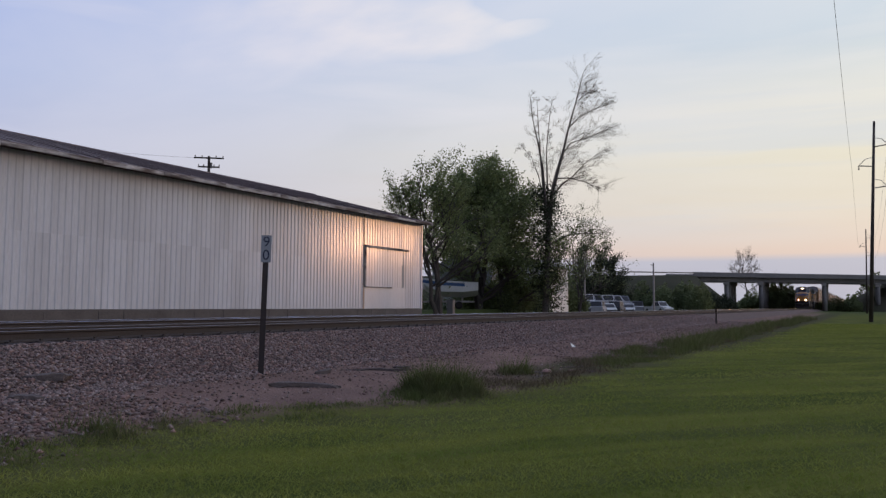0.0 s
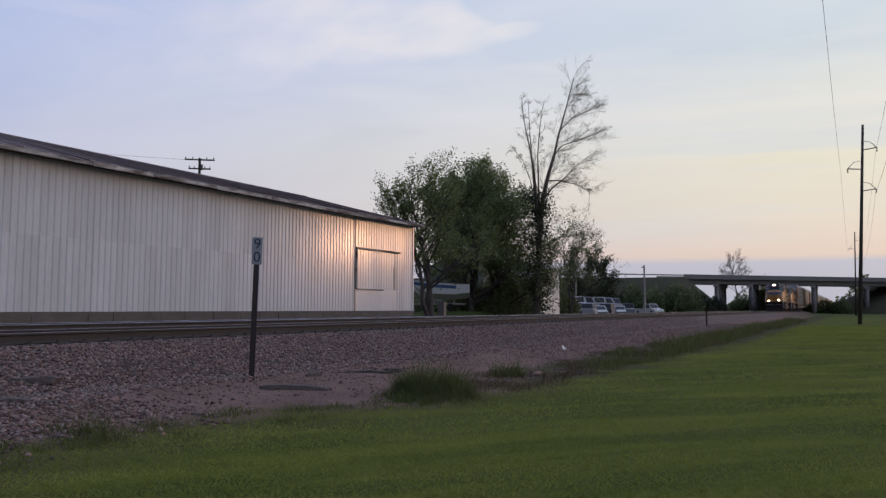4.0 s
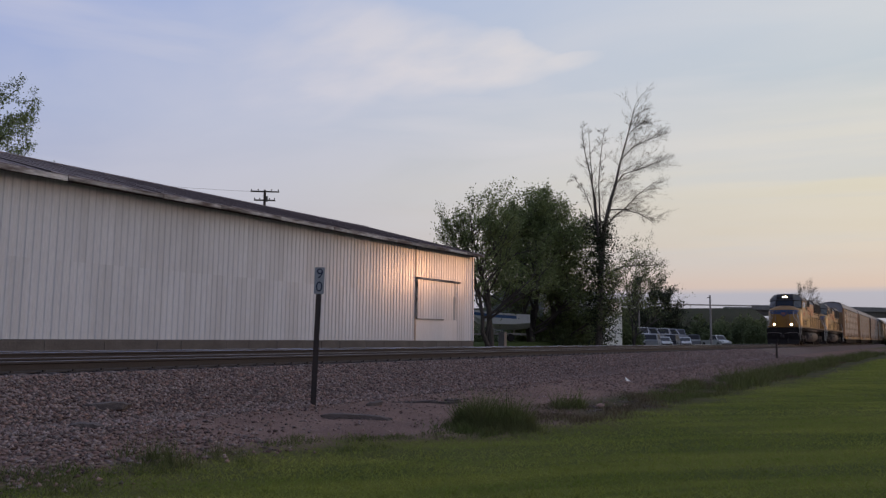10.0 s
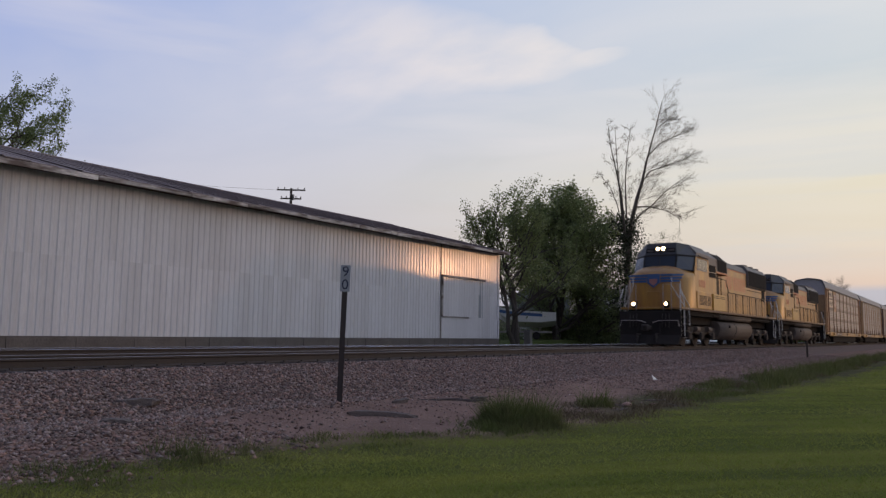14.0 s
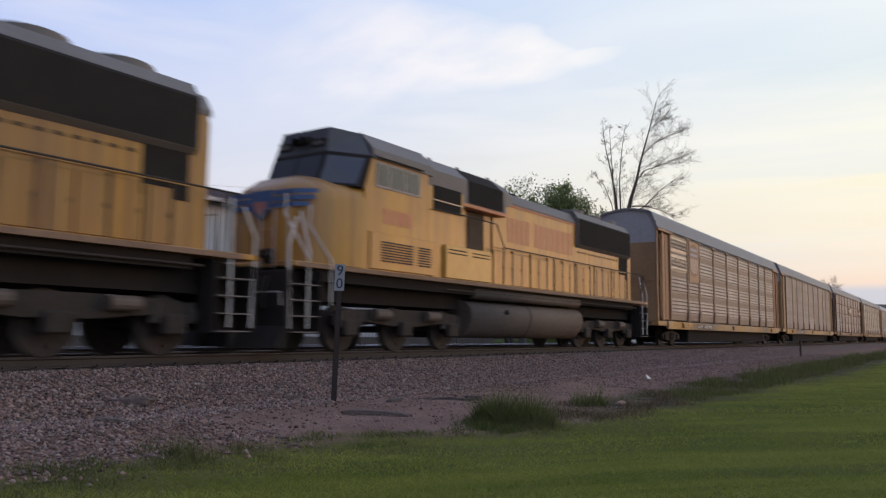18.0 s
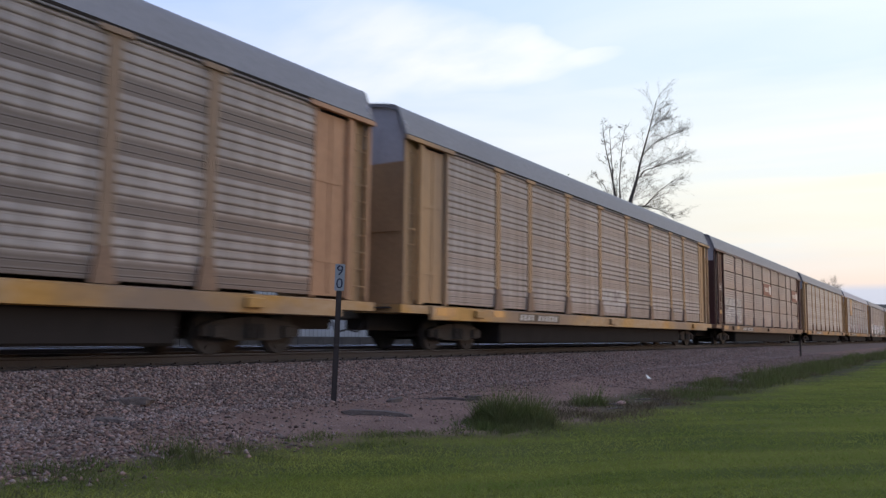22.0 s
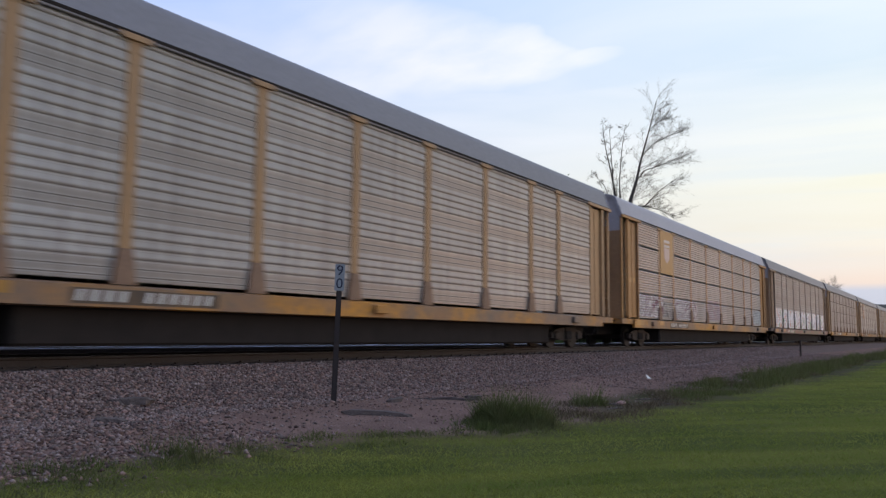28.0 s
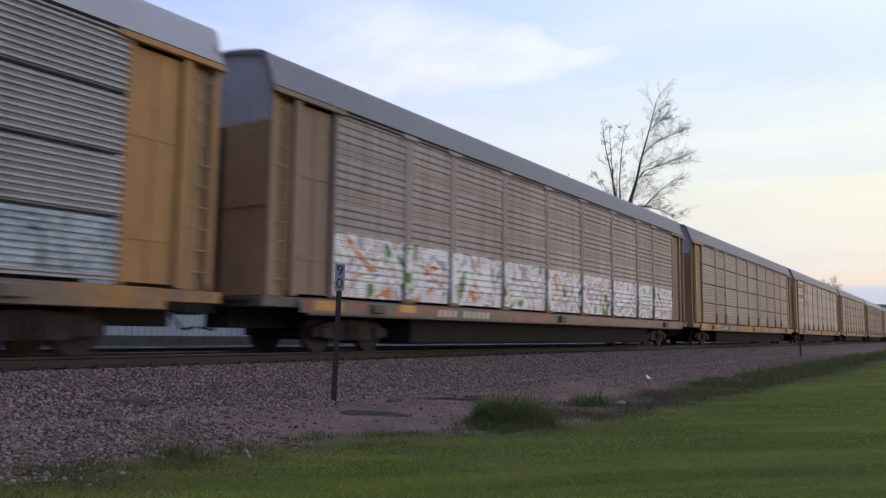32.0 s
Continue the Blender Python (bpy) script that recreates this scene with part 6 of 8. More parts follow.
    part("air_conditioner", Shape().box(-0.55, 0.55, 3.0, 4.3, 5.06, 5.17, 0.03), M_LGREY, lo)
    hn = Shape()
    for kk, a in enumerate((-0.15, 0.0, 0.15)):
        hn.tube((a, 9.9, 4.84), (a, 9.5 - 0.08 * kk, 4.88), 0.03, 0.08, n=10)
    part("horn", hn, M_STEEL, lo)
    for y in (5.6, 7.0, 8.7):
        part("lifting_lug", Shape().box(0.84, 0.90, y, y + 0.1, 5.0, 5.1), M_LGREY, lo)
    # tank, reservoirs
    half = [(1.0, 1.36), (1.22, 1.30), (1.36, 1.16), (1.40, 0.98), (1.38, 0.78), (1.28, 0.56), (1.12, 0.40), (0.9, 0.32)]
    tank = Shape().run(half + [(-x, z) for x, z in half[::-1]], 7.05, 14.55)
    tk = part("fuel_tank", tank, M_TANK, lo, "dusty grey fuel tank")
    tk.data.polygons.foreach_set("use_smooth", [len(f.vertices) == 4 for f in tk.data.polygons])
    part("tank_strap", Shape().run([(x * 1.01, z * 1.005) for x, z in half] + [(-x * 1.01, z * 1.005) for x, z in half[::-1]], 10.55, 10.62), M_UNDER, tk)
    part("filler", Shape().tube((1.36, 9.0, 1.05), (1.46, 9.0, 1.10), 0.07, n=10), M_BLACK, tk)
    for sx in (-1, 1):
        part("air_reservoir", Shape().tube((sx * 1.24, 7.3, 1.56), (sx * 1.24, 14.4, 1.56), 0.16, n=16), M_TANK, lo, "dusty long air reservoir", smooth=True)
        part("pipe_run", Shape().path([(sx * 1.38, 5.8, 1.58), (sx * 1.38, 20, 1.58)], 0.025), M_UNDER, lo)
    for y in (4.35, 17.55):
        loco_truck(lo, y)
    for o in lo.children:
        if o.name.split(".")[0] not in ("walkway", "frame", "pilot", "step_well", "step_tread", "grab_rail", "coupler", "hose", "ditch_light", "ditch_barrel", "lamp_bracket"):
            o.location.y += 0.8
    MOVING.append((lo, offset))
    return lo


locomotive(0.0, True)
locomotive(22.05, False)

SPEC = [
    dict(skin=M_GALVD, trim=M_ORANGE, post=M_DRAB, sill=M_SILLT, placard="flag", label="dusty galvanised autorack car with yellow ends and tan placard"),
    dict(sill=M_SILLT, tags=[(12.3, 15.0, 1.3, 2.25, M_SPRAY7)], label="dusty galvanised autorack car with pale yellow end bays"),
    dict(style="seamed", skin=M_GALVB, trim=M_BROWN, sill=M_BROWNSILL, placard="brown", tags=[(1.9, 5.9, 1.3, 2.7, M_SPRAY4)], label="grey-sided autorack car with dark brown ends and brown placards"),
    dict(skin=M_SILVER, label="clean galvanised autorack car with yellow ends and bright panels"),
    dict(style="fine", skin=M_SILVERC, trim=M_GOLD, post=M_TAN, roof=M_RACKROOFL, placard="square", tags=[(1.9, 5.0, 1.25, 2.25, M_SPRAY2), (5.0, 6.5, 1.25, 1.95, M_SPRAY4), (6.6, 10.4, 1.25, 2.2, M_SPRAY2), (12.2, 15.0, 1.35, 2.4, M_SPRAY6), (22.8, 25.2, 1.3, 2.2, M_SPRAY3)], label="silver fine-ribbed autorack car with tan placard and paint scrawl"),
    dict(trim=M_DRAB, post=M_POSTP, sill=M_GREYSILL, tags=[(1.9, 25.2, 1.20, 2.62, M_SPRAY1)], label="galvanised autorack car with bright painted scrawl along its lower panels"),
    dict(style="seamed", post=M_POSTP, label="weathered grey seamed autorack car with yellow ends"),
    dict(skin=M_SILVER, post=M_POSTP, placard="flag", label="bright galvanised autorack car with a tan end panel"),
    dict(style="seamed", label="dull grey seamed autorack car"),
    dict(style="fine", roof=M_RACKROOFL, label="dull grey fine-ribbed autorack car with a pale roof"),
    dict(label="dusty galvanised autorack car far down the train"),
    dict(skin=M_SILVER, label="galvanised autorack car far down the train"),
    dict(label="dusty galvanised autorack car near the end of sight"),
    dict(skin=M_SILVER, label="galvanised autorack car near the end of sight"),
]
CARS = [autorack(k, **s) for k, s in enumerate(SPEC)]

# ---- trees ----
class Wood:
    """Grows limbs and remembers the twig ends for leaves."""

    def __init__(self, seed):
        self.r, self.s, self.ends = random.Random(seed), Shape(), []

    def limb(self, p, d, length, rad, depth, bias=(0, 0, 0.1), kids=4, spread=0.8, shrink=0.62):
        r, n = self.r, 4 if depth > 0 else 3
        pts = [Vector(p)]
        d = Vector(d).normalized()
        for i in range(n):
            d = (d + Vector((r.gauss(0, 0.13), r.gauss(0, 0.13), r.gauss(0, 0.10))) + Vector(bias) * 0.5).normalized()
            pts.append(pts[-1] + d * (length / n))
        self.poly(pts, rad, rad * 0.45, 6 if rad > 0.06 else (4 if rad > 0.02 else 3))
        if depth <= 0:
            self.ends += pts[1:]
            return
        if depth == 1:
            self.ends.append(pts[-1])
        for k in range(kids):
            u = 0.3 + 0.7 * (k + r.random() * 0.8) / kids
            i = min(n - 1, int(u * n))
            q = pts[i].lerp(pts[i + 1], u * n - i if u * n - i < 1 else 1)
            base = (pts[i + 1] - pts[i]).normalized()
            side = Vector((r.gauss(0, 1), r.gauss(0, 1), r.gauss(0, 0.6)))
            side = (side - base * side.dot(base)).normalized()
            self.limb(q, base + side * spread * (0.6 + 0.6 * r.random()), length * shrink * (0.7 + 0.5 * r.random()), rad * 0.45, depth - 1, bias, kids, spread, shrink)

    def poly(self, pts, r0, r1, n=6):
        m = len(pts) - 1
        for i in range(m):
            self.s.tube(pts[i], pts[i + 1], r0 + (r1 - r0) * i / m, r0 + (r1 - r0) * (i + 1) / m, n=n, caps=False)


def leaf_mesh(name, points, per, size, scatter, material, seed, flat=0.6):
    rng = np.random.RandomState(seed)
    p = np.repeat(np.array([tuple(q) for q in points]), per, 0)
    p = p + rng.randn(*p.shape) * scatter
    n = len(p)
    a = rng.randn(n, 3)
    a /= np.linalg.norm(a, axis=1)[:, None]
    b = np.cross(a, rng.randn(n, 3))
    b /= np.linalg.norm(b, axis=1)[:, None]
    s = size * (0.6 + 0.8 * rng.rand(n, 1))
    vs = np.stack([p - a * s, p + b * s * flat, p + a * s, p - b * s * flat], 1).reshape(-1, 3)
    return loose_mesh(name, vs, np.arange(4 * n).reshape(-1, 4), material)


def tree(name, label, at, height, seed, leaf, size=0.16, per=10, scatter=0.35, rad=0.22, depth=3, kids=4, stems=1, crown_from=0.25, spread=0.85, lean=(0, 0), shrink=0.6, dome=None):
    t = thing(name, label, "tree", at=at)
    w = Wood(seed)
    for k in range(stems):
        top = Vector((lean[0] + w.r.gauss(0, 0.06 * height) * (stems > 1), lean[1] + w.r.gauss(0, 0.06 * height) * (stems > 1), height * (0.8 if k == 0 else 0.7)))
        pts = [Vector((w.r.gauss(0, 0.1) * k, w.r.gauss(0, 0.1) * k, -0.2))]
        for i in range(1, 7):
            pts.append(top * (i / 6) + Vector((w.r.gauss(0, 0.018 * height), w.r.gauss(0, 0.018 * height), 0)))
        w.poly(pts, rad / (1 + 0.4 * k), rad * 0.2, 8)
        m = 9
        for i in range(m):
            u = crown_from + (1 - crown_from) * i / (m - 1)
            q = pts[0].lerp(pts[-1], u)
            j = min(5, int(u * 6))
            q = pts[j].lerp(pts[j + 1], min(1, u * 6 - j))
            a = i * 2.4 + w.r.random()
            up = 0.35 + 0.9 * u
            w.limb(q, (math.cos(a), math.sin(a), up), height * (0.42 - 0.20 * u) * (0.8 + 0.4 * w.r.random()), rad * 0.42 * (1 - 0.5 * u), depth - 1, (0, 0, 0.12), kids, spread, shrink)
    if dome:  # sprays of leaves that fill the crown out to its rounded or tapering outline
        (cx, cy, cz), (ax, ay, az), n, cone = dome
        while n > 0:
            p = Vector((w.r.uniform(-1, 1), w.r.uniform(-1, 1), w.r.uniform(-1, 1)))
            lim = (1 - p.z) * 0.55 if cone else math.sqrt(max(0.0, 1 - p.z * p.z))
            d = math.hypot(p.x, p.y)
            if d > lim * (1 + 0.22 * noise.noise(p * 3.1 + Vector((seed, 0, 0)))) or noise.noise(p * 2.4 + Vector((0, seed, 0))) < -0.18:
                continue
            n -= 1
            q = Vector((cx + p.x * ax, cy + p.y * ay, cz + p.z * az))
            w.ends.append(q)
            if n % 3 == 0:
                w.s.tube(q, q + Vector((-p.x * 0.5, -p.y * 0.5, -0.55)), 0.008, 0.014, n=3, caps=False)
    part("trunk", w.s, M_BARKD, t, "grey-brown trunk and limbs")
    part("crown", leaf_mesh("crown", w.ends, per, size, scatter, leaf, seed), None, t, "loose spring foliage")
    return t


# tall half-bare tree with several leaders, its twigs blown to one side
def bare_tree():
    bx, by, k = -23.5, 62.0, 0.0468
    t = thing("bare_tree", "tall half-dead tree with bare twigs and ivy on its trunk", "tree", at=(bx, by, -0.4))
    w = Wood(21)
    rx, ry = 0.83, 0.56

    def P(px, py, dep=0.0):
        a = (px - 1110) * k
        return Vector((a * rx + dep * -0.56, a * ry + dep * 0.83, (600 - py) * k))

    def leader(pts, r0, r1, twigs, ln, side=0.25):
        v = [P(*q) for q in pts]
        m = len(v) - 1
        for i in range(m):
            w.s.tube(v[i], v[i + 1], r1 + (r0 - r1) * (1 - i / m) ** 1.15, r1 + (r0 - r1) * (1 - (i + 1) / m) ** 1.15, n=8, caps=False)
        for i in range(twigs):
            u = 0.25 + 0.75 * (i + 0.5) / twigs
            f = u * (len(v) - 1)
            j = min(len(v) - 2, int(f))
            q = v[j].lerp(v[j + 1], f - j)
            d = (v[j + 1] - v[j]).normalized()
            s = Vector((w.r.gauss(0, 0.8) + rx * side * 2, w.r.gauss(0, 0.8) + ry * side * 2, w.r.gauss(0.15, 0.35)))
            w.limb(q, d * 0.8 + s, ln * (0.6 + 0.7 * w.r.random()) * (1.15 - 0.4 * u), max(0.013, r1 * 0.6), 2, (0.12 * side * 3, 0.08 * side * 3, 0.07), 5, 0.75, 0.55)

    leader([(1108, 606), (1111, 520), (1115, 440), (1121, 380), (1132, 336), (1142, 304), (1150, 268), (1167, 208), (1181, 154)], 0.33, 0.026, 58, 2.0)
    leader([(1112, 440), (1106, 385, -0.6), (1100, 335, -0.9), (1089, 283, -1.1), (1081, 249, -1.2), (1076, 212, -1.3)], 0.12, 0.016, 14, 0.9, 0.03)
    leader([(1113, 430), (1108, 370, 0.6), (1105, 311, 0.9), (1102, 256, 1.0), (1099, 203, 1.0)], 0.10, 0.016, 14, 0.9, 0.03)
    leader([(1114, 410), (1111, 350, -0.3), (1109, 304, -0.5), (1113, 256, -0.5), (1120, 206, -0.5)], 0.09, 0.016, 14, 0.9, 0.05)
    leader([(1106, 390), (1098, 345, 0.3), (1086, 312, 0.4), (1070, 292, 0.5)], 0.05, 0.014, 10, 0.8, 0.03)
    leader([(1122, 385), (1140, 362, 0.4), (1163, 344, 0.6), (1186, 320, 0.8), (1214, 298, 1.0)], 0.085, 0.018, 22, 1.7)
    leader([(1128, 350), (1150, 352, -0.8), (1176, 360, -1.2), (1200, 376, -1.5)], 0.065, 0.017, 15, 1.5)
    leader([(1140, 306), (1160, 282, 0.4), (1186, 272, 0.7), (1212, 262, 0.9), (1226, 258, 1.0)], 0.060, 0.016, 20, 1.6)
    leader([(1152, 258), (1172, 236, -0.4), (1196, 224, -0.6), (1214, 214, -0.7)], 0.050, 0.016, 18, 1.4)
    leader([(1165, 214), (1180, 196, 0.3), (1198, 184, 0.4)], 0.038, 0.015, 14, 1.2)
    leader([(1119, 470), (1155, 452, 0.6), (1190, 448, 1.0), (1224, 448, 1.2)], 0.10, 0.022, 9, 1.4, 0.1)
    part("trunk", w.s, M_BARK, t, "dark trunk with bare leaders and fine twigs")
    part("bud_haze", leaf_mesh("bud_haze", w.ends, 1, 0.028, 0.05, M_BUD, 4), None, t, "sparse reddish buds")
    iv = []
    for i in range(420):
        py = 600 - 230 * w.r.random() ** 0.8
        iv.append(P(1112 + w.r.gauss(0, 12 if py > 430 else 14), py, w.r.gauss(0, 0.5)))
    part("ivy", leaf_mesh("ivy", iv, 20, 0.085, 0.28, M_LEAFE, 6), None, t, "dark ivy round the trunk")


bare_tree()
tree("ash_tree", "small open-crowned tree with thin spring leaves beside the warehouse", (-27.2, 50.0, -0.5), 10.8, 31, M_LEAF, size=0.07, per=13, scatter=0.15, rad=0.26, depth=3, kids=4, stems=3, crown_from=0.30, spread=0.9, lean=(-1.2, -0.8))
tree("maple_tree", "dense green tree with a broad rounded crown", (-29.3, 61.0, -0.5), 12.9, 32, M_LEAF, size=0.088, per=26, scatter=0.24, rad=0.30, depth=3, kids=4, stems=3, crown_from=0.14, spread=1.0, dome=((0.3, 0.0, 9.0), (4.9, 4.4, 5.0), 700, False))
tree("elm_tree", "dense dark green tree leaning over a boat trailer", (-27.5, 62.5, -0.5), 11.9, 33, M_LEAFD, size=0.088, per=18, scatter=0.28, rad=0.26, depth=3, kids=4, stems=3, crown_from=0.08, spread=1.0)
tree("scrub_tree", "scrubby half-leafed tree beside a white shed", (-27.6, 83.0, -0.5), 10.4, 34, M_LEAFD, size=0.075, per=5, scatter=0.18, rad=0.14, depth=3, kids=4, stems=3, crown_from=0.18, spread=0.8)
tree("cottonwood_tree", "tall leafy tree rising behind the warehouse roof", (-59.9, 28.2, -0.5), 19.4, 35, M_LEAF, size=0.08, per=36, scatter=0.20, rad=0.4, depth=3, kids=4, stems=2, crown_from=0.3, spread=1.0)


def bushes(name, label, spots, leaf, size, per, seed):
    r = random.Random(seed)
    pts = []
    for x, y, rad, h in spots:
        for _ in range(int(70 * rad)):
            a, u = r.random() * 6.283, r.random() ** 0.5
            pts.append((x + math.cos(a) * u * rad, y + math.sin(a) * u * rad, -0.6 + h * r.random() * (1.1 - 0.7 * u)))
    ob = new(name, leaf_mesh(name, pts, per, size, 0.25, leaf, seed))
    return tagged(ob, label, "bush", kind="stuff")


_b = random.Random(14)
bushes("undergrowth", "dark undergrowth below the trees", [(-27.3 + _b.gauss(0, 0.8), 64 + _b.gauss(0, 1.2), 1.2, _b.uniform(2.0, 5.5)) for _ in range(12)] + [(-31 + _b.gauss(0, 1.5), 71 + _b.gauss(0, 1.5), 1.3, _b.uniform(1.5, 5.0)) for _ in range(8)] + [(-40.5 + 2.5 * u, 81 + _b.gauss(0, 0.8), 1.6, _b.uniform(1.6, 3.0)) for u in (-2.6, -2.2, -1.7, -1.2, -0.5, 0, 0.5, 1.0, 1.5, 2.0)], M_LEAFD, 0.10, 14, 15)
bushes("thicket", "dark leafy thicket round the feet of the trees", [(-29.2 + _b.gauss(0, 0.9), 63.0 + _b.gauss(0, 0.8), 1.2, _b.uniform(2.5, 6.0)) for _ in range(12)], M_LEAF, 0.085, 14, 19)
bushes("hedge", "dark evergreen scrub by the parked vehicles", [(-29.5 + _b.gauss(0, 1.0), 84 + _b.gauss(0, 2.0), 1.4, _b.uniform(1.5, 5.0)) for _ in range(9)], M_LEAFD, 0.14, 22, 16)
bushes("abutment_scrub", "green scrub below the road bridge", [(-22 + _b.gauss(0, 4), 226 + _b.gauss(0, 6), 2.8, _b.uniform(4, 8.5)) for _ in range(16)] + [(-4 + _b.gauss(0, 3), 232 + _b.gauss(0, 4), 2.2, _b.uniform(1.5, 4)) for _ in range(6)], M_LEAFD, 0.17, 20, 17)
bushes("embankment_scrub", "dark scrub along the foot of the road embankment", [(-44 + _b.gauss(0, 10), 178 + _b.gauss(0, 4), 2.6, _b.uniform(1.5, 5.5)) for _ in range(40)], M_LEAFE, 0.20, 20, 18)
bushes("green_scrub", "light green scrub before the road embankment", [(-30.5 + _b.gauss(0, 2.6), 167 + _b.gauss(0, 3), 2.2, _b.uniform(2.5, 6.0)) for _ in range(9)] + [(-38 + _b.gauss(0, 5), 172 + _b.gauss(0, 3), 2.4, _b.uniform(3.0, 7.5)) for _ in range(14)] + [(-20.9 + _b.gauss(0, 2.2), 234 + _b.gauss(0, 3), 2.4, _b.uniform(4.0, 8.0)) for _ in range(8)], M_LEAFD, 0.20, 18, 20)
for _x, _y, _h, _s in ((-39.5, 130.0, 10.6, 41), (-37.6, 131.0, 9.0, 42), (-42.5, 129.0, 11.0, 44)):
    tree("cedar_tree", "dark dense evergreen behind the parked vehicles", (_x, _y, -0.5), _h, _s, M_LEAFE, size=0.13, per=30, scatter=0.30, rad=0.16, depth=2, kids=5, stems=1, crown_from=0.08, spread=0.8, shrink=0.5, dome=((0, 0, _h * 0.5), (2.6, 2.6, _h * 0.5), 260, True))
tree("far_bare_tree", "distant budding tree beyond the road bridge", (-32.0, 262.0, -0.5), 18.6, 36, M_BUD, size=0.08, per=2, scatter=0.3, rad=0.26, depth=4, kids=4, stems=2, crown_from=0.38, spread=0.5, shrink=0.5)
tree("far_round_tree", "distant rounded tree beyond the road bridge", (3.0, 330.0, -0.5), 12.0, 37, M_LEAFD, size=0.45, per=10, scatter=0.6, rad=0.3, depth=2, kids=4, stems=1, crown_from=0.15, spread=0.9)


def far_woods():
    r = random.Random(9)
    pts = []
    for i in range(900):
        a = r.uniform(-2.6, 0.9)
        d = r.uniform(420, 700)
        h = r.uniform(1, 7) + 2.5 * noise.noise((a * 9, 0, 0))
        for _ in range(5):
            pts.append((math.sin(a) * d + r.gauss(0, 4), math.cos(a) * d + r.gauss(0, 4), -0.5 + h * r.random()))
    ob = new("distant_woods", leaf_mesh("distant_woods", pts, 5, 1.6, 1.5, M_LEAFD, 3))
    tagged(ob, "low dark tree line along the horizon", "trees", kind="stuff")


far_woods()

# ---- road bridge on an embankment ----
BA, BD = Vector((-33.0, 197.0, 0)), Vector((63.0, 61.0, 0)).normalized()
BN = Vector((BD.y, -BD.x, 0))


def bridge():
    ang = math.degrees(math.atan2(BD.y, BD.x))
    br = thing("road_bridge", "concrete road bridge on round piers crossing the railway", "bridge", at=pose(BA.x, BA.y, 0, 0, 0, ang))
    # local x along the road, y across it
    part("deck", Shape().box(-4, 92, 0.2, 12.0, 7.75, 8.05), M_BRIDGE, br)
    for y in (0.0, 11.9):
        part("parapet", Shape().box(-4, 92, y, y + 0.3, 7.6, 8.75, 0.03), M_BRIDGE, br)
    part("guard_rail", Shape().box(-60, -4, 0.0, 0.06, 8.35, 8.65), M_STEEL, br)
    for y in (1.2, 4.2, 7.2, 10.2):
        part("girder", Shape().run([(y - 0.25, 6.55), (y + 0.25, 6.55), (y + 0.12, 6.75), (y + 0.12, 7.55), (y + 0.4, 7.75), (y - 0.4, 7.75), (y - 0.12, 7.55), (y - 0.12, 6.75)], -4, 92, "x"), M_BRIDGE, br)
    for s in (6.0, 16.0, 35.0, 52.0, 66.0):
        k = BD.y / BD.x  # the bents stand parallel to the track, askew to the road
        cap = part("pier_cap", Shape().loft([(s - 0.75 + k * (y - 1.2), y, z) for y, z in ((0.4, 5.75), (11.8, 5.75), (11.8, 6.55), (0.4, 6.55))], [(s + 0.75 + k * (y - 1.2), y, z) for y, z in ((0.4, 5.75), (11.8, 5.75), (11.8, 6.55), (0.4, 6.55))]), M_BRIDGE, br)
        for y in (1.2, 4.2, 7.2, 10.2):
            part("pier_column", Shape().tube((s + k * (y - 1.2), y, -1), (s + k * (y - 1.2), y, 5.8), 0.55, n=14), M_BRIDGE, cap, smooth=True)
    part("abutment", Shape().box(-5, -3.5, 0.1, 12.0, 2, 7.7), M_BRIDGE, br)
    for i in range(12):
        part("rail_post", Shape().box(-60 + i * 5, -59.85 + i * 5, 0.06, 0.16, 7.8, 8.65), M_STEEL, br)


bridge()


def mound(name, pts, half, top, slope, label, material=M_FIELD):
    """An earth bank along a line of points, falling to each side."""
    prof = [(-half - slope * top, -0.8), (-half - slope * top * 0.5, top * 0.5), (-half, top), (half, top), (half + slope * top * 0.5, top * 0.5), (half + slope * top, -0.8)]
    rows = []
    for i, (x, y, sc) in enumerate(pts):
        a = Vector(pts[max(0, i - 1)][:2])
        b = Vector(pts[min(len(pts) - 1, i + 1)][:2])
        d = (b - a).normalized()
        nrm = Vector((d.y, -d.x))
        rows.append([(x + nrm.x * o * (1 if abs(o) <= half else (half + (abs(o) - half) * sc) / abs(o)), y + nrm.y * o * (1 if abs(o) <= half else (half + (abs(o) - half) * sc) / abs(o)), -0.8 + (z + 0.8) * sc + 0.25 * noise.noise((x * 0.1, o * 0.3, z))) for o, z in prof])
    n = len(prof)
    vs = [v for r in rows for v in r]
    fs = [(j * n + i, j * n + i + 1, (j + 1) * n + i + 1, (j + 1) * n + i) for j in range(len(rows) - 1) for i in range(n - 1)]
    ob = part(name, Shape().poly(vs, fs), material, smooth=True)
    return tagged(ob, label, "embankment", kind="structure")


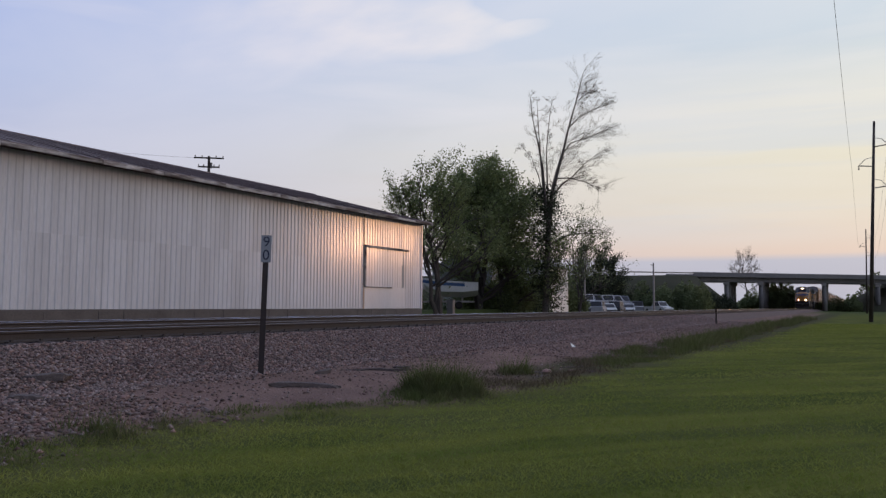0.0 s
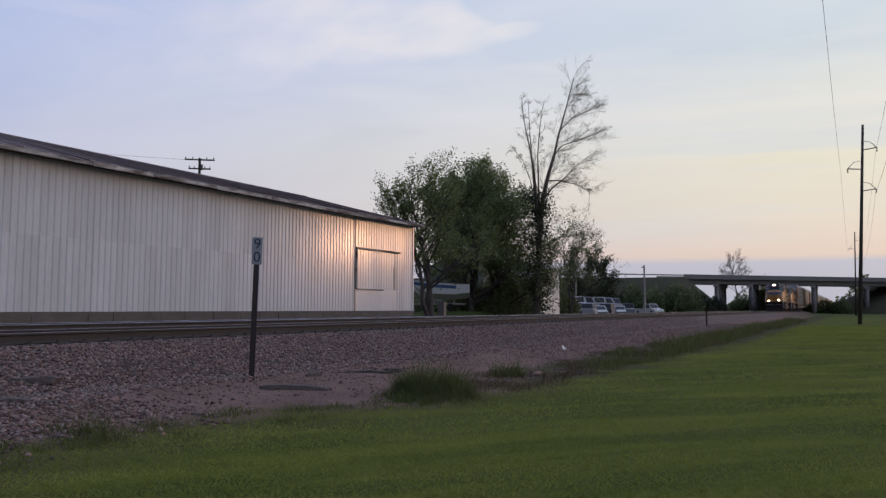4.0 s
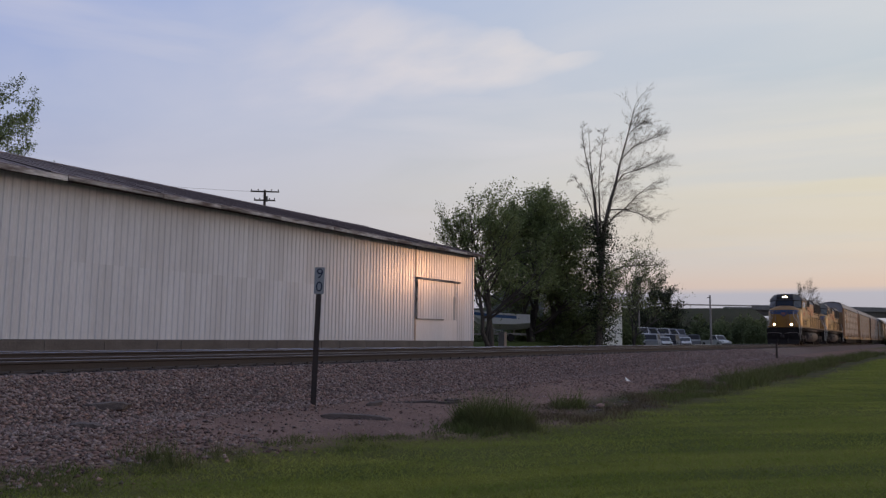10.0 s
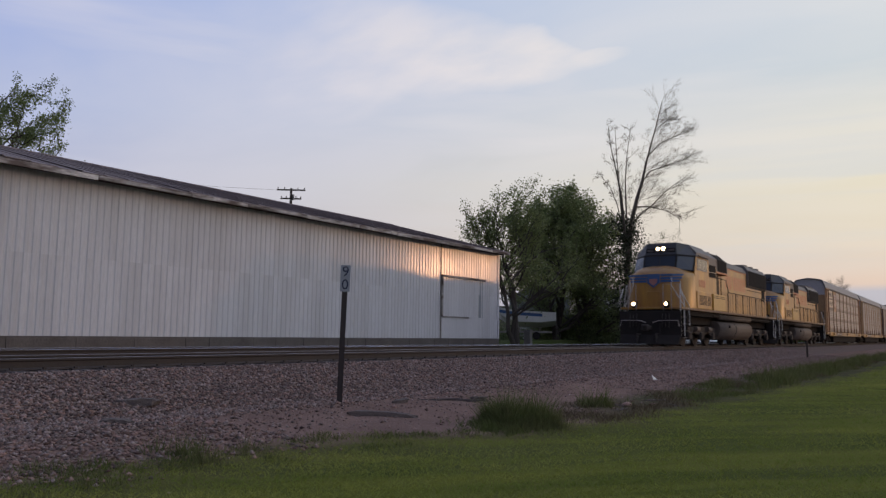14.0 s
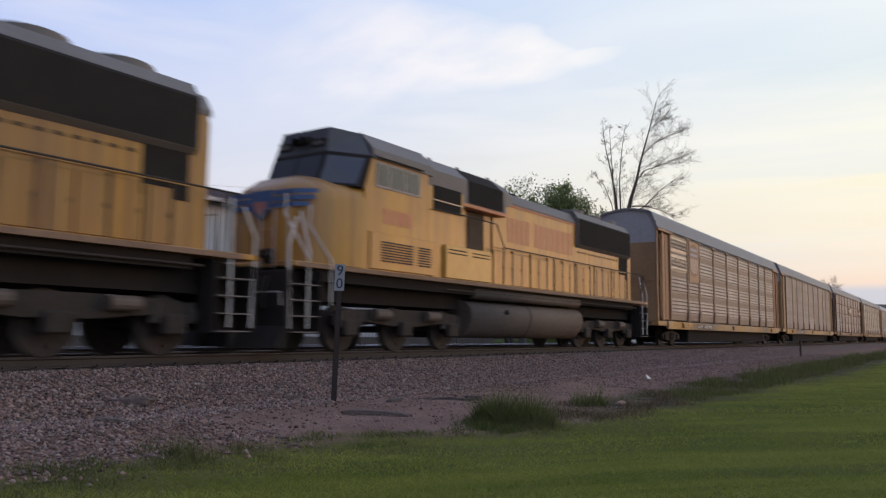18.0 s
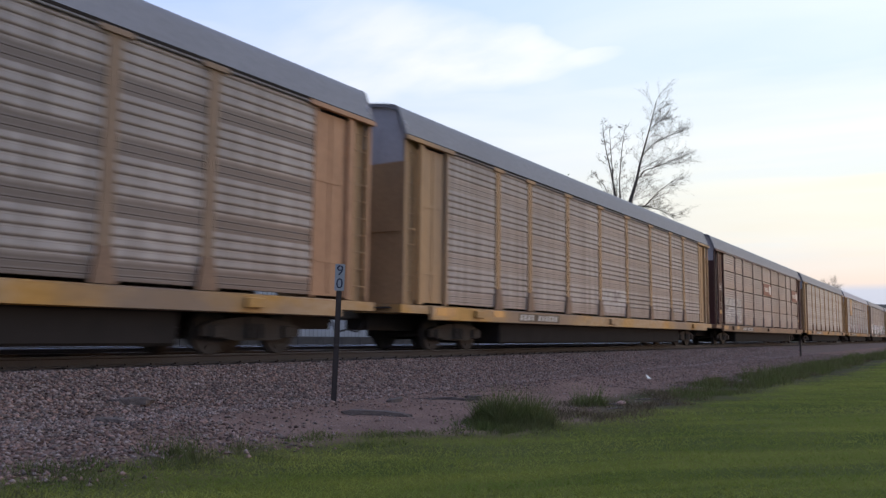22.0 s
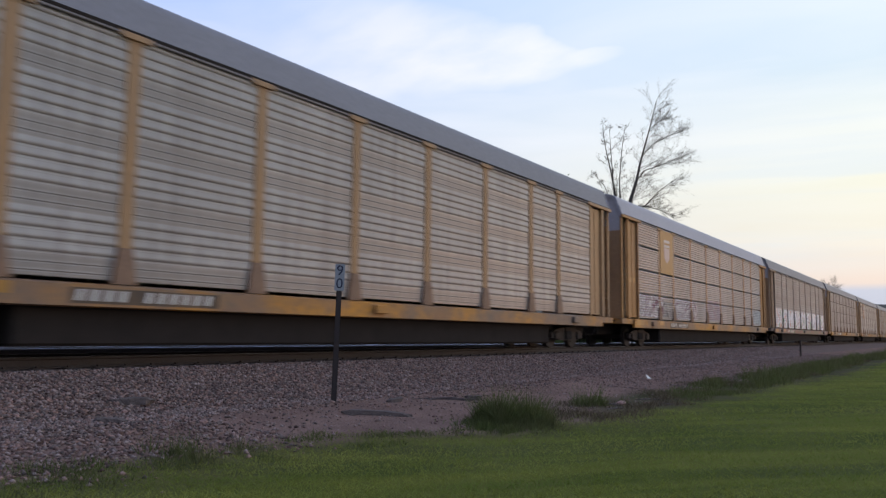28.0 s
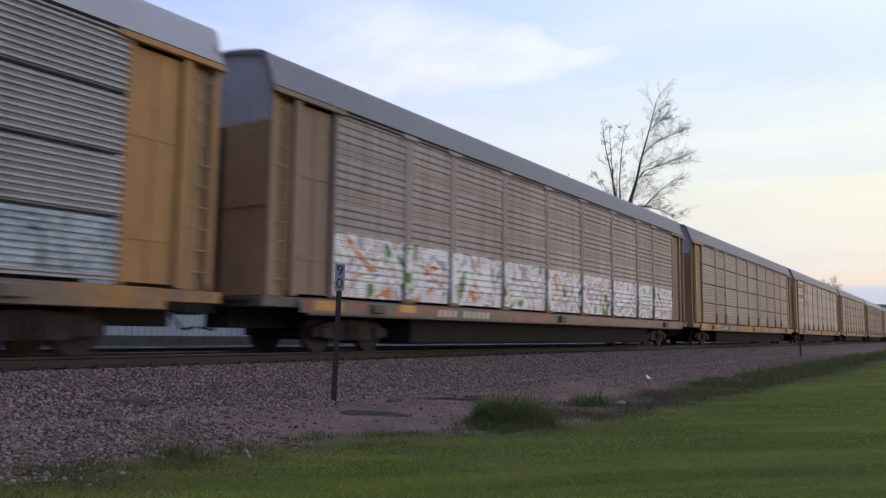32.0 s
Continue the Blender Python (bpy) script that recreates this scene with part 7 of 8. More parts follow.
_c = BA + BN * -6.0
mound("embankment_west", [(-420, 120, 0.9), (-200, 150, 0.97), (-120, 168, 1.0), (-90, 178, 1.0), (-60, 190.5, 1.0), (-44, 197, 1.0), (_c.x - 3.0 * BD.x, _c.y - 3.0 * BD.y, 1.0), (_c.x + 1.5 * BD.x, _c.y + 1.5 * BD.y, 0.55), (_c.x + 6 * BD.x, _c.y + 6 * BD.y, 0.02)], 7.0, 7.75, 1.9, "dark grassy embankment carrying the road up to the bridge")
_e = _c + BD * 62
mound("embankment_east", [(_e.x - 14 * BD.x, _e.y - 14 * BD.y, 0.02), (_e.x - 5 * BD.x, _e.y - 5 * BD.y, 0.5), (_e.x + 6 * BD.x, _e.y + 6 * BD.y, 1.0), (_e.x + 80 * BD.x, _e.y + 80 * BD.y, 1.0), (_e.x + 300 * BD.x, _e.y + 200 * BD.y, 0.9)], 7.0, 7.75, 1.9, "dark grassy embankment at the far end of the road bridge")

M_BANK = mat("bank_grass", (0.060, 0.086, 0.022), 0.95, other=(0.085, 0.098, 0.036), scale=0.5, fine=6.0, amount=0.9, bump=0.6, bump_scale=12, spec=0.05)
mound("grass_bank", [(-33.5, 52, 0.05), (-32.5, 55, 0.8), (-31.5, 59, 1.0), (-30.5, 66, 1.0), (-31.5, 76, 1.0), (-33, 84, 0.3), (-34, 88, 0.02)], 2.8, 0.12, 14.0, "low grassy bank below the trees and the boat", M_BANK)


# ---- utility poles and wires ----
def pole(at, top, arms, label, rad=0.17):
    p = thing("utility_pole", label, "utility pole", "utility poles", at)
    part("pole", Shape().tube((0, 0, -0.5), top, rad, rad * 0.55, n=12), M_DARKWOOD, p, smooth=True)
    tx, ty, tz = top
    for z, ln in arms:
        f = z / tz
        bx, by = tx * f, ty * f
        a = part("davit_arm", Shape().tube((bx, by, z), (bx + ln, by, z + 0.12), 0.045, n=6).tube((bx, by, z + 0.75), (bx + ln * 0.55, by, z + 0.62), 0.02, n=5).tube((bx + ln * 0.55, by, z + 0.62), (bx + ln, by, z + 0.12), 0.03, n=5), M_STEEL, p)
        ins = Shape()
        for k in range(4):
            ins.tube((bx + ln, by, z + 0.10 - k * 0.09), (bx + ln, by, z + 0.05 - k * 0.09), 0.07, 0.05, n=8)
        part("insulator", ins, M_LGREY, a)


PZ = -0.8
pole((0.5, 72.0, PZ), (0.75, 0, 16.4), [(12.7, -1.05), (14.3, 1.05), (10.9, 1.05)], "tall brown wooden power pole with short davit arms")
pole((0.6, 168.0, PZ), (0.3, 0, 16.0), [(12.7, -1.05), (14.3, 1.05), (10.9, 1.05)], "distant brown wooden power pole with short davit arms")
pole((0.4, -30.0, PZ), (0.2, 0, 16.4), [(12.7, -1.05), (14.3, 1.05), (10.9, 1.05)], "brown wooden power pole behind the viewpoint")


def wire(name, a, b, sag, r=0.010):
    a, b = Vector(a), Vector(b)
    pts = []
    for i in range(25):
        u = i / 24
        q = a.lerp(b, u)
        q.z -= sag * 4 * u * (1 - u)
        pts.append(q)
    tagged(part(name, Shape().path(pts, r, n=4), M_LGREY), "thin slack overhead power wire", "wire", "overhead wires")


for ax, z in ((-0.47, 11.7), (2.1, 13.3), (2.0, 9.9)):
    wire("power_wire", (ax - 0.1, -30, z), (ax, 72, z), 1.6)
    wire("power_wire", (ax, 72, z), (ax + 0.1, 168, z - 0.2), 1.5)


def crossarm_pole(at, h, label):
    p = thing("crossarm_pole", label, "utility pole", at=at)
    part("pole", Shape().tube((0, 0, -0.5), (0, 0, h), 0.16, 0.11, n=10), M_DARKWOOD, p)
    for z, ln in ((h - 0.15, 1.70), (h - 0.95, 1.25)):
        arm = part("crossarm", Shape().box(-ln * 0.75, ln * 0.75, -ln * 0.66 * 0 - 0.05, 0.06, z - 0.06, z + 0.06), M_DARKWOOD, p, at=pose(0, 0, 0, 0, 0, 38))
        ins = Shape()
        for k in range(5):
            x = -ln * 0.7 + k * ln * 0.35
            if k != 2:
                ins.tube((x, 0, z + 0.06), (x, 0, z + 0.22), 0.035, 0.05, n=6)
        part("insulators", ins, M_BLACK, arm)
    part("transformer", Shape().tube((0.28, 0, h - 1.1), (0.28, 0, h - 0.6), 0.09, n=10), M_LGREY, p)


crossarm_pole((-50.5, 50.0, -0.5), 14.0, "old wooden pole with two crossarms behind the warehouse")
sp = thing("service_pole", "short bare wooden pole beside the embankment", "utility pole", at=(-29.5, 126.0, -0.5))
part("pole", Shape().tube((0, 0, -0.5), (0, 0, 7.9), 0.17, 0.12, n=10), M_PALE, sp, "weathered grey pole")
part("bracket", Shape().box(-0.45, 0.10, -0.05, 0.05, 7.5, 7.62, 0.01), M_UNDER, sp)
wire("service_wire", (-50.5, 50, 13.3), (-62, 18, 12.5), 0.5, 0.012)


# ---- milepost and bits on the ground ----
def glyph(ch, size, material, parent, at, name="numeral"):
    cu = bpy.data.curves.new("numeral_outline", "FONT")
    cu.body, cu.size, cu.extrude, cu.align_x, cu.align_y = ch, size, 0.0015, "CENTER", "CENTER"
    ob = new("numeral_source", cu)
    bpy.context.view_layer.update()
    me = bpy.data.meshes.new_from_object(ob.evaluated_get(bpy.context.evaluated_depsgraph_get()))
    bpy.data.objects.remove(ob)
    me.materials.clear()
    me.materials.append(material)
    o = new(name, me)
    o.parent, o.matrix_basis = parent, at
    return o


def milepost():
    mp = thing("milepost", "dark steel milepost with a white plate reading 90", "milepost", at=pose(-8.31, 9.43, -0.666, 0.0, 1.3, 41) @ Matrix.Scale(0.953, 4))
    post = Shape().box(-0.045, 0.045, -0.006, 0.006, -0.2, 2.25).box(-0.045, -0.033, -0.006, 0.03, -0.2, 2.25).box(0.033, 0.045, -0.006, 0.03, -0.2, 2.25)
    part("post", post, mat("post_paint", (0.022, 0.018, 0.018), 0.65, other=(0.05, 0.03, 0.025), scale=5, fine=40, amount=0.6, bump=0.1), mp, "dark rusty channel post")
    plate = Shape().run([(-0.082, 1.86), (-0.072, 1.85), (0.072, 1.85), (0.082, 1.86), (0.082, 2.29), (0.072, 2.30), (-0.072, 2.30), (-0.082, 2.29)], -0.014, -0.008)
    pl = part("plate", plate, M_SIGN, mp, "pale plate with navy numerals")
    glyph("9", 0.24, M_INK, pl, pose(0, -0.016, 2.185, 90, 0, 0))
    glyph("0", 0.24, M_INK, pl, pose(0, -0.016, 1.965, 90, 0, 0))
    bolts = Shape()
    for z in (1.89, 2.075, 2.27):
        bolts.tube((0, -0.018, z), (0, -0.012, z), 0.008, n=6)
    part("bolts", bolts, M_STEEL, pl)


milepost()


M_SCRAP = mat("weathered_scrap_wood", (0.190, 0.150, 0.134), 0.9, other=(0.078, 0.060, 0.053), scale=5, fine=40, amount=0.9, bump=0.5, stretch=(1, 5, 5))


def timber(at, ln, w, h, yaw, seed):
    """A split length of board with torn ends, and thin splinters lying against it."""
    r = random.Random(seed)
    s = Shape()
    n, rows = 8, []
    for i in range(n + 1):
        u = i / n
        bend = 0.10 * ln * math.sin(2.6 * u + seed)
        k = 1.0 if 0 < i < n else 0.55
        lift = 0.10 * h * math.sin(4 * u + seed)
        rows.append([(-ln / 2 + ln * u + r.uniform(-0.05, 0.05) * (1 if i in (0, n) else 0.2), bend + a * w / 2 * k * r.uniform(0.8, 1.1), lift + h * (0.5 + b * 0.5 * k * r.uniform(0.75, 1.1))) for a, b in ((-1, -1), (1, -1), (0.9, 0.85), (0.1, 1.0), (-0.85, 0.8))])
    s.poly([p for row in rows for p in row], [(5 * i + k, 5 * i + (k + 1) % 5, 5 * i + 5 + (k + 1) % 5, 5 * i + 5 + k) for i in range(n) for k in range(5)] + [(0, 1, 2, 3, 4), tuple(range(5 * n, 5 * n + 5))])
    for i in range(3 if ln > 0.4 else 1):
        a, o = r.uniform(-0.6, 0.6), r.uniform(-0.3, 0.3) * ln
        q = Vector((o, r.uniform(-0.8, 0.8) * w, h * 0.25))
        d = Vector((math.cos(a), math.sin(a), r.uniform(0.0, 0.18))) * ln * r.uniform(0.2, 0.4)
        s.tube(q - d * 0.5, q + d * 0.1 + Vector((0, 0.02, 0.02)), 0.016, 0.013, n=5).tube(q + d * 0.1 + Vector((0, 0.02, 0.02)), q + d * 0.6, 0.013, 0.005, n=5)
    o = part("scrap_timber", s, M_SCRAP, at=pose(at[0], at[1], bed_z(at[0], at[1]) - 0.015, r.uniform(-4, 4), r.uniform(-3, 3), yaw))
    tagged(o, "weathered broken tie lying on the gravel", "wood scrap", "wood scraps")


for i, (x, y, ln, w, h, yaw) in enumerate([(-6.81, 8.61, 0.92, 0.13, 0.08, 36), (-7.56, 11.1, 0.85, 0.06, 0.05, 48), (-7.2, 11.35, 0.55, 0.05, 0.06, 20), (-7.05, 11.6, 0.25, 0.12, 0.10, 30), (-7.75, 10.3, 0.3, 0.10, 0.09, 70), (-9.3, 6.5, 0.50, 0.17, 0.11, 40), (-8.3, 5.52, 0.36, 0.15, 0.07, 38),
                                             (-8.0, 5.75, 0.3, 0.05, 0.04, 60), (-5.0, 13.4, 0.6, 0.05, 0.04, 15), (-4.9, 12.6, 0.45, 0.04, 0.03, 80), (-4.6, 14.2, 0.7, 0.05, 0.04, 130), (-5.1, 14.9, 0.5, 0.04, 0.04, 40), (-5.2, 13.1, 0.35, 0.05, 0.04, 170)]):
    timber((x, y), ln, w, h, yaw, i)


def rock(at, s, seed, material, label):
    r = random.Random(seed)
    bm = bmesh.new()
    bmesh.ops.create_icosphere(bm, subdivisions=2, radius=s)
    for v in bm.verts:
        v.co *= 1 + 0.35 * noise.noise(v.co * (2.2 / s) + Vector((seed, 0, 0)))
        v.co.z *= 0.65
    me = bpy.data.meshes.new("rock")
    bm.to_mesh(me)
    bm.free()
    me.materials.append(material)
    o = new("rock", me)
    o.matrix_basis = pose(at[0], at[1], bed_z(*at) + s * 0.2, 0, 0, r.uniform(0, 360))
    tagged(o, label, "rock", "rocks")


for i, (x, y, s) in enumerate([(-5.05, 13.3, 0.09), (-4.8, 13.9, 0.06), (-7.35, 9.6, 0.04), (-6.6, 12.6, 0.05), (-9.0, 6.2, 0.05), (-7.6, 6.3, 0.05), (-8.3, 11.6, 0.05)]):
    rock((x, y), s, i, M_STONE, "pale rough stone at the gravel edge")
for x, y, yaw in ((-7.0, 20.4, 75), (-20.3, 40.6, 10), (-20.5, 42.0, 60), (-20.1, 43.2, 140)):
    o = part("paper_scrap", Shape().poly([(-0.09, -0.05, 0), (0.09, -0.06, 0.02), (0.1, 0.06, 0.03), (-0.06, 0.06, 0.07), (-0.09, -0.05, 0.01), (0.09, -0.06, 0.03), (0.1, 0.06, 0.04), (-0.06, 0.06, 0.08)], [(0, 1, 2, 3), (4, 5, 6, 7), (0, 1, 5, 4), (1, 2, 6, 5), (2, 3, 7, 6), (3, 0, 4, 7)]), M_WHITE, at=pose(x, y, bed_z(x, y) + 0.03 if x > -12 else -0.42, 25, 10, yaw))
    tagged(o, "crumpled white scrap lying beside the track", "litter", "litter")
mk = thing("track_marker", "short dark steel marker post beside the track", "marker post", at=(-8.1, 51.0, -0.72))
part("post", Shape().box(-0.05, 0.05, -0.05, 0.05, 0, 0.98, 0.01), M_DARKWOOD, mk)
part("cap", Shape().box(-0.06, 0.06, -0.06, 0.06, 0.98, 1.02), M_UNDER, mk)


# ---- parked vehicles, boat, sheds ----
def vehicle(at, yaw, paint, label, kind="suv", cat="car"):
    v = thing("parked_" + kind, label, cat, "parked vehicles", pose(at[0], at[1], -0.62, 0, 0, yaw))
    L, W, H = (4.6, 0.92, 1.72) if kind == "suv" else (5.6, 1.0, 2.75) if kind == "van" else (5.4, 0.96, 1.85) if kind == "pickup" else (4.5, 0.88, 1.42)
    a = L / 2
    belt = H * (0.56 if kind != 'van' else 0.66)
    body = Shape().run([(-a, 0.38), (-a + 0.05, belt - 0.06), (-a + 0.3, belt), (a - 1.2, belt), (a - 0.15, belt - 0.14), (a, belt - 0.35), (a, 0.36), (a - 0.2, 0.28), (-a + 0.2, 0.28)], -W, W, "x")
    part("body", Shape().poly([(y, x, z) for x, y, z in body.v], body.f), paint, v)
    if kind == "pickup":
        top = [(-0.5, belt), (-0.35, H), (0.9, H), (1.6, belt)]
    elif kind in ("suv", "van"):
        top = [(-a + 0.1, belt), (-a + 0.45, H), (0.75, H), (1.4, belt)]
    else:
        top = [(-a + 0.45, belt), (-a + 1.2, H), (0.45, H), (1.35, belt)]
    g = Shape().loft([(x, -W * (0.94 if z < H else 0.80), z) for x, z in top], [(x, W * (0.94 if z < H else 0.80), z) for x, z in top])
    cabin = part("cabin", g, paint, v)

    def pane(p, nrm):
        q = [Vector(c) + Vector(nrm) * 0.012 for c in p]
        return Shape().loft([c - Vector(nrm) * 0.02 for c in q], q)

    (x0, _), (x1, _), (x2, _), (x3, _) = top
    z0, z1 = belt + 0.06 * (H - belt) / 0.6, H - 0.10
    for sy in (-1, 1):
        def at(x_lo, x_hi, u, w):
            z = z0 + (z1 - z0) * w
            f = (z - belt) / (H - belt)
            lo_x, hi_x = x0 + (x1 - x0) * f, x3 + (x2 - x3) * f
            return (lo_x + (hi_x - lo_x) * u, sy * W * (0.94 - 0.14 * f), z)
        for u0, u1 in ((0.06, 0.34), (0.37, 0.64), (0.67, 0.94)):
            part("side_window", pane([at(0, 0, u0, 0), at(0, 0, u1, 0), at(0, 0, u1, 1), at(0, 0, u0, 1)], (0, sy, 0.15)), M_CARGLASS, cabin, "dark side window")
    for xa, xb, d in ((x3, x2, 1), (x0, x1, -1)):
        f0, f1 = (z0 - belt) / (H - belt), (z1 - belt) / (H - belt)
        pts = [(xa + (xb - xa) * f, y * W * (0.84 - 0.12 * f), belt + (H - belt) * f) for f, y in ((f0, -1), (f0, 1), (f1, 1), (f1, -1))]
        part("windscreen" if d > 0 else "rear_window", pane(pts, (d * 0.8, 0, 0.5)), M_CARGLASS, cabin, "dark glass")
    for x in (-a + 0.85, a - 0.9):
        for y in (-W + 0.08, W - 0.08):
            t = part("wheel", Shape().tube((x, y - 0.11, 0.34), (x, y + 0.11, 0.34), 0.34, n=16), M_BLACK, v)
            part("rim", Shape().tube((x, y - 0.118, 0.34), (x, y + 0.118, 0.34), 0.19, n=10), M_STEEL, t)
    for y in (-W * 0.7, W * 0.7):
        part("headlight", Shape().box(a - 0.05, a + 0.012, y - 0.16, y + 0.16, belt - 0.30, belt - 0.14), M_LENS, v)
    part("bumper", Shape().box(a - 0.1, a + 0.06, -W * 0.95, W * 0.95, 0.34, 0.52, 0.03), M_UNDER, v)


M_CARGLASS = mat("car_window", (0.055, 0.054, 0.056), 0.4, amount=0.2, bump=0.0, spec=0.25)
# pale house wall toned down to blue-grey, its shade put into the colour
M_HOUSE = mat("shaded_house_siding", (0.27, 0.275, 0.285), 0.7, other=(0.21, 0.215, 0.225), scale=0.6, fine=9, amount=0.6, bump=0.1, stretch=(1, 1, 6))
P_WHITE, P_SILVER = M_WHITE, mat("silver_car_paint", (0.46, 0.46, 0.47), 0.3, 0.4, amount=0.2, bump=0.0, coat=0.5)
P_DARK, P_GREY = mat("dark_car_paint", (0.03, 0.032, 0.04), 0.3, amount=0.2, bump=0.0, coat=0.5), mat("grey_car_paint", (0.20, 0.21, 0.23), 0.35, 0.3, amount=0.2, bump=0.0, coat=0.5)
for x, y, yaw, paint, kind, lab in [(-30.8, 94, -72, P_DARK, "suv", "dark sport utility car parked in a row"), (-30.6, 99.5, 100, P_SILVER, "suv", "silver sport utility car parked in a row"), (-30.8, 105, -66, P_WHITE, "sedan", "white sedan parked in a row"),
                                    (-31.2, 110.5, 96, P_DARK, "suv", "dark sport utility car parked in a row"), (-30.9, 116, -75, P_WHITE, "sedan", "white sedan parked in a row"), (-31.0, 121.5, 104, P_GREY, "pickup", "grey pickup truck parked in a row"),
                                    (-35.2, 104, 24, P_SILVER, "van", "silver delivery van in the second row"), (-35.2, 109, -62, P_WHITE, "van", "white delivery van in the second row"), (-35.4, 114, 20, P_SILVER, "van", "silver delivery van in the second row"),
                                    (-35.2, 119, 112, P_WHITE, "van", "white delivery van in the second row"), (-35.3, 124, 26, P_SILVER, "van", "silver delivery van in the second row"), (-35.5, 129, -58, P_GREY, "van", "grey delivery van in the second row"), (-30.4, 133, -40, P_WHITE, "pickup", "white pickup truck parked alone beside a pole")]:
    vehicle((x, y), yaw, paint, lab, kind, "truck" if kind == "pickup" else "car")


def boat():
    b = thing("boat_on_trailer", "white motorboat with a blue stripe on a road trailer", "boat", at=pose(-31.3, 59.6, 0.12, 0, 0, 207))
    st = [(-2.3, 0.95, 1.15, 2.3), (-1.0, 1.05, 1.0, 2.35), (0.8, 0.95, 1.05, 2.45), (1.9, 0.5, 1.35, 2.6), (2.5, 0.05, 1.8, 2.7)]
    hull = Shape()
    for (x0, w0, k0, t0), (x1, w1, k1, t1) in zip(st, st[1:]):
        hull.loft([(x0, 0, k0), (x0, w0, k0 + 0.45), (x0, w0, t0), (x0, -w0, t0), (x0, -w0, k0 + 0.45)], [(x1, 0, k1), (x1, w1, k1 + 0.45), (x1, w1, t1), (x1, -w1, t1), (x1, -w1, k1 + 0.45)])
    h = part("hull", hull, M_WHITE, b, "white moulded hull")
    sp = Shape()
    for (x0, w0, k0, t0), (x1, w1, k1, t1) in zip(st, st[1:]):
        for s in (-1, 1):
            u = max(x0, -1.7)
            sp.poly([(u, s * (w0 + 0.01), t0 - 0.42), (x1, s * (w1 + 0.01), t1 - 0.42), (x1, s * (w1 + 0.01), t1 - 0.16), (u, s * (w0 + 0.01), t0 - 0.16)], [(0, 1, 2, 3)])
    part("stripe", sp, M_BLUE, h, "dark blue stripe")
    part("windshield", Shape().loft([(0.5, -0.8, 2.40), (0.56, -0.8, 2.40), (0.56, 0.8, 2.40), (0.5, 0.8, 2.40)], [(0.2, -0.6, 2.95), (0.26, -0.6, 2.95), (0.26, 0.6, 2.95), (0.2, 0.6, 2.95)]), M_GLASS, b)
    part("bow_rail", Shape().path([(0.9, -0.85, 2.45), (1.0, -0.80, 2.85), (2.3, -0.12, 3.02), (2.3, 0.12, 3.02), (1.0, 0.80, 2.85), (0.9, 0.85, 2.45)], 0.02), M_STEEL, b, "bright bow rail")
    part("outboard_motor", Shape().box(-2.75, -2.35, -0.22, 0.22, 1.95, 2.75, 0.06).box(-2.62, -2.42, -0.08, 0.08, 1.1, 1.95), M_BLACK, b, "black outboard motor")
    part("trailer", Shape().box(-2.0, 3.4, -0.06, 0.06, 0.55, 0.7).box(-1.6, 1.0, -0.8, -0.68, 0.6, 0.72).box(-1.6, 1.0, 0.68, 0.8, 0.6, 0.72).box(-0.7, -0.6, -0.9, 0.9, 0.45, 0.75).box(-1.0, -0.9, -0.5, 0.5, 0.7, 1.1).box(0.7, 0.8, -0.4, 0.4, 0.7, 1.15), M_STEEL, b)
    for s in (-0.95, 0.95):
        part("wheel", Shape().tube((-0.65, s - 0.1, 0.33), (-0.65, s + 0.1, 0.33), 0.33, n=14), M_BLACK, b)


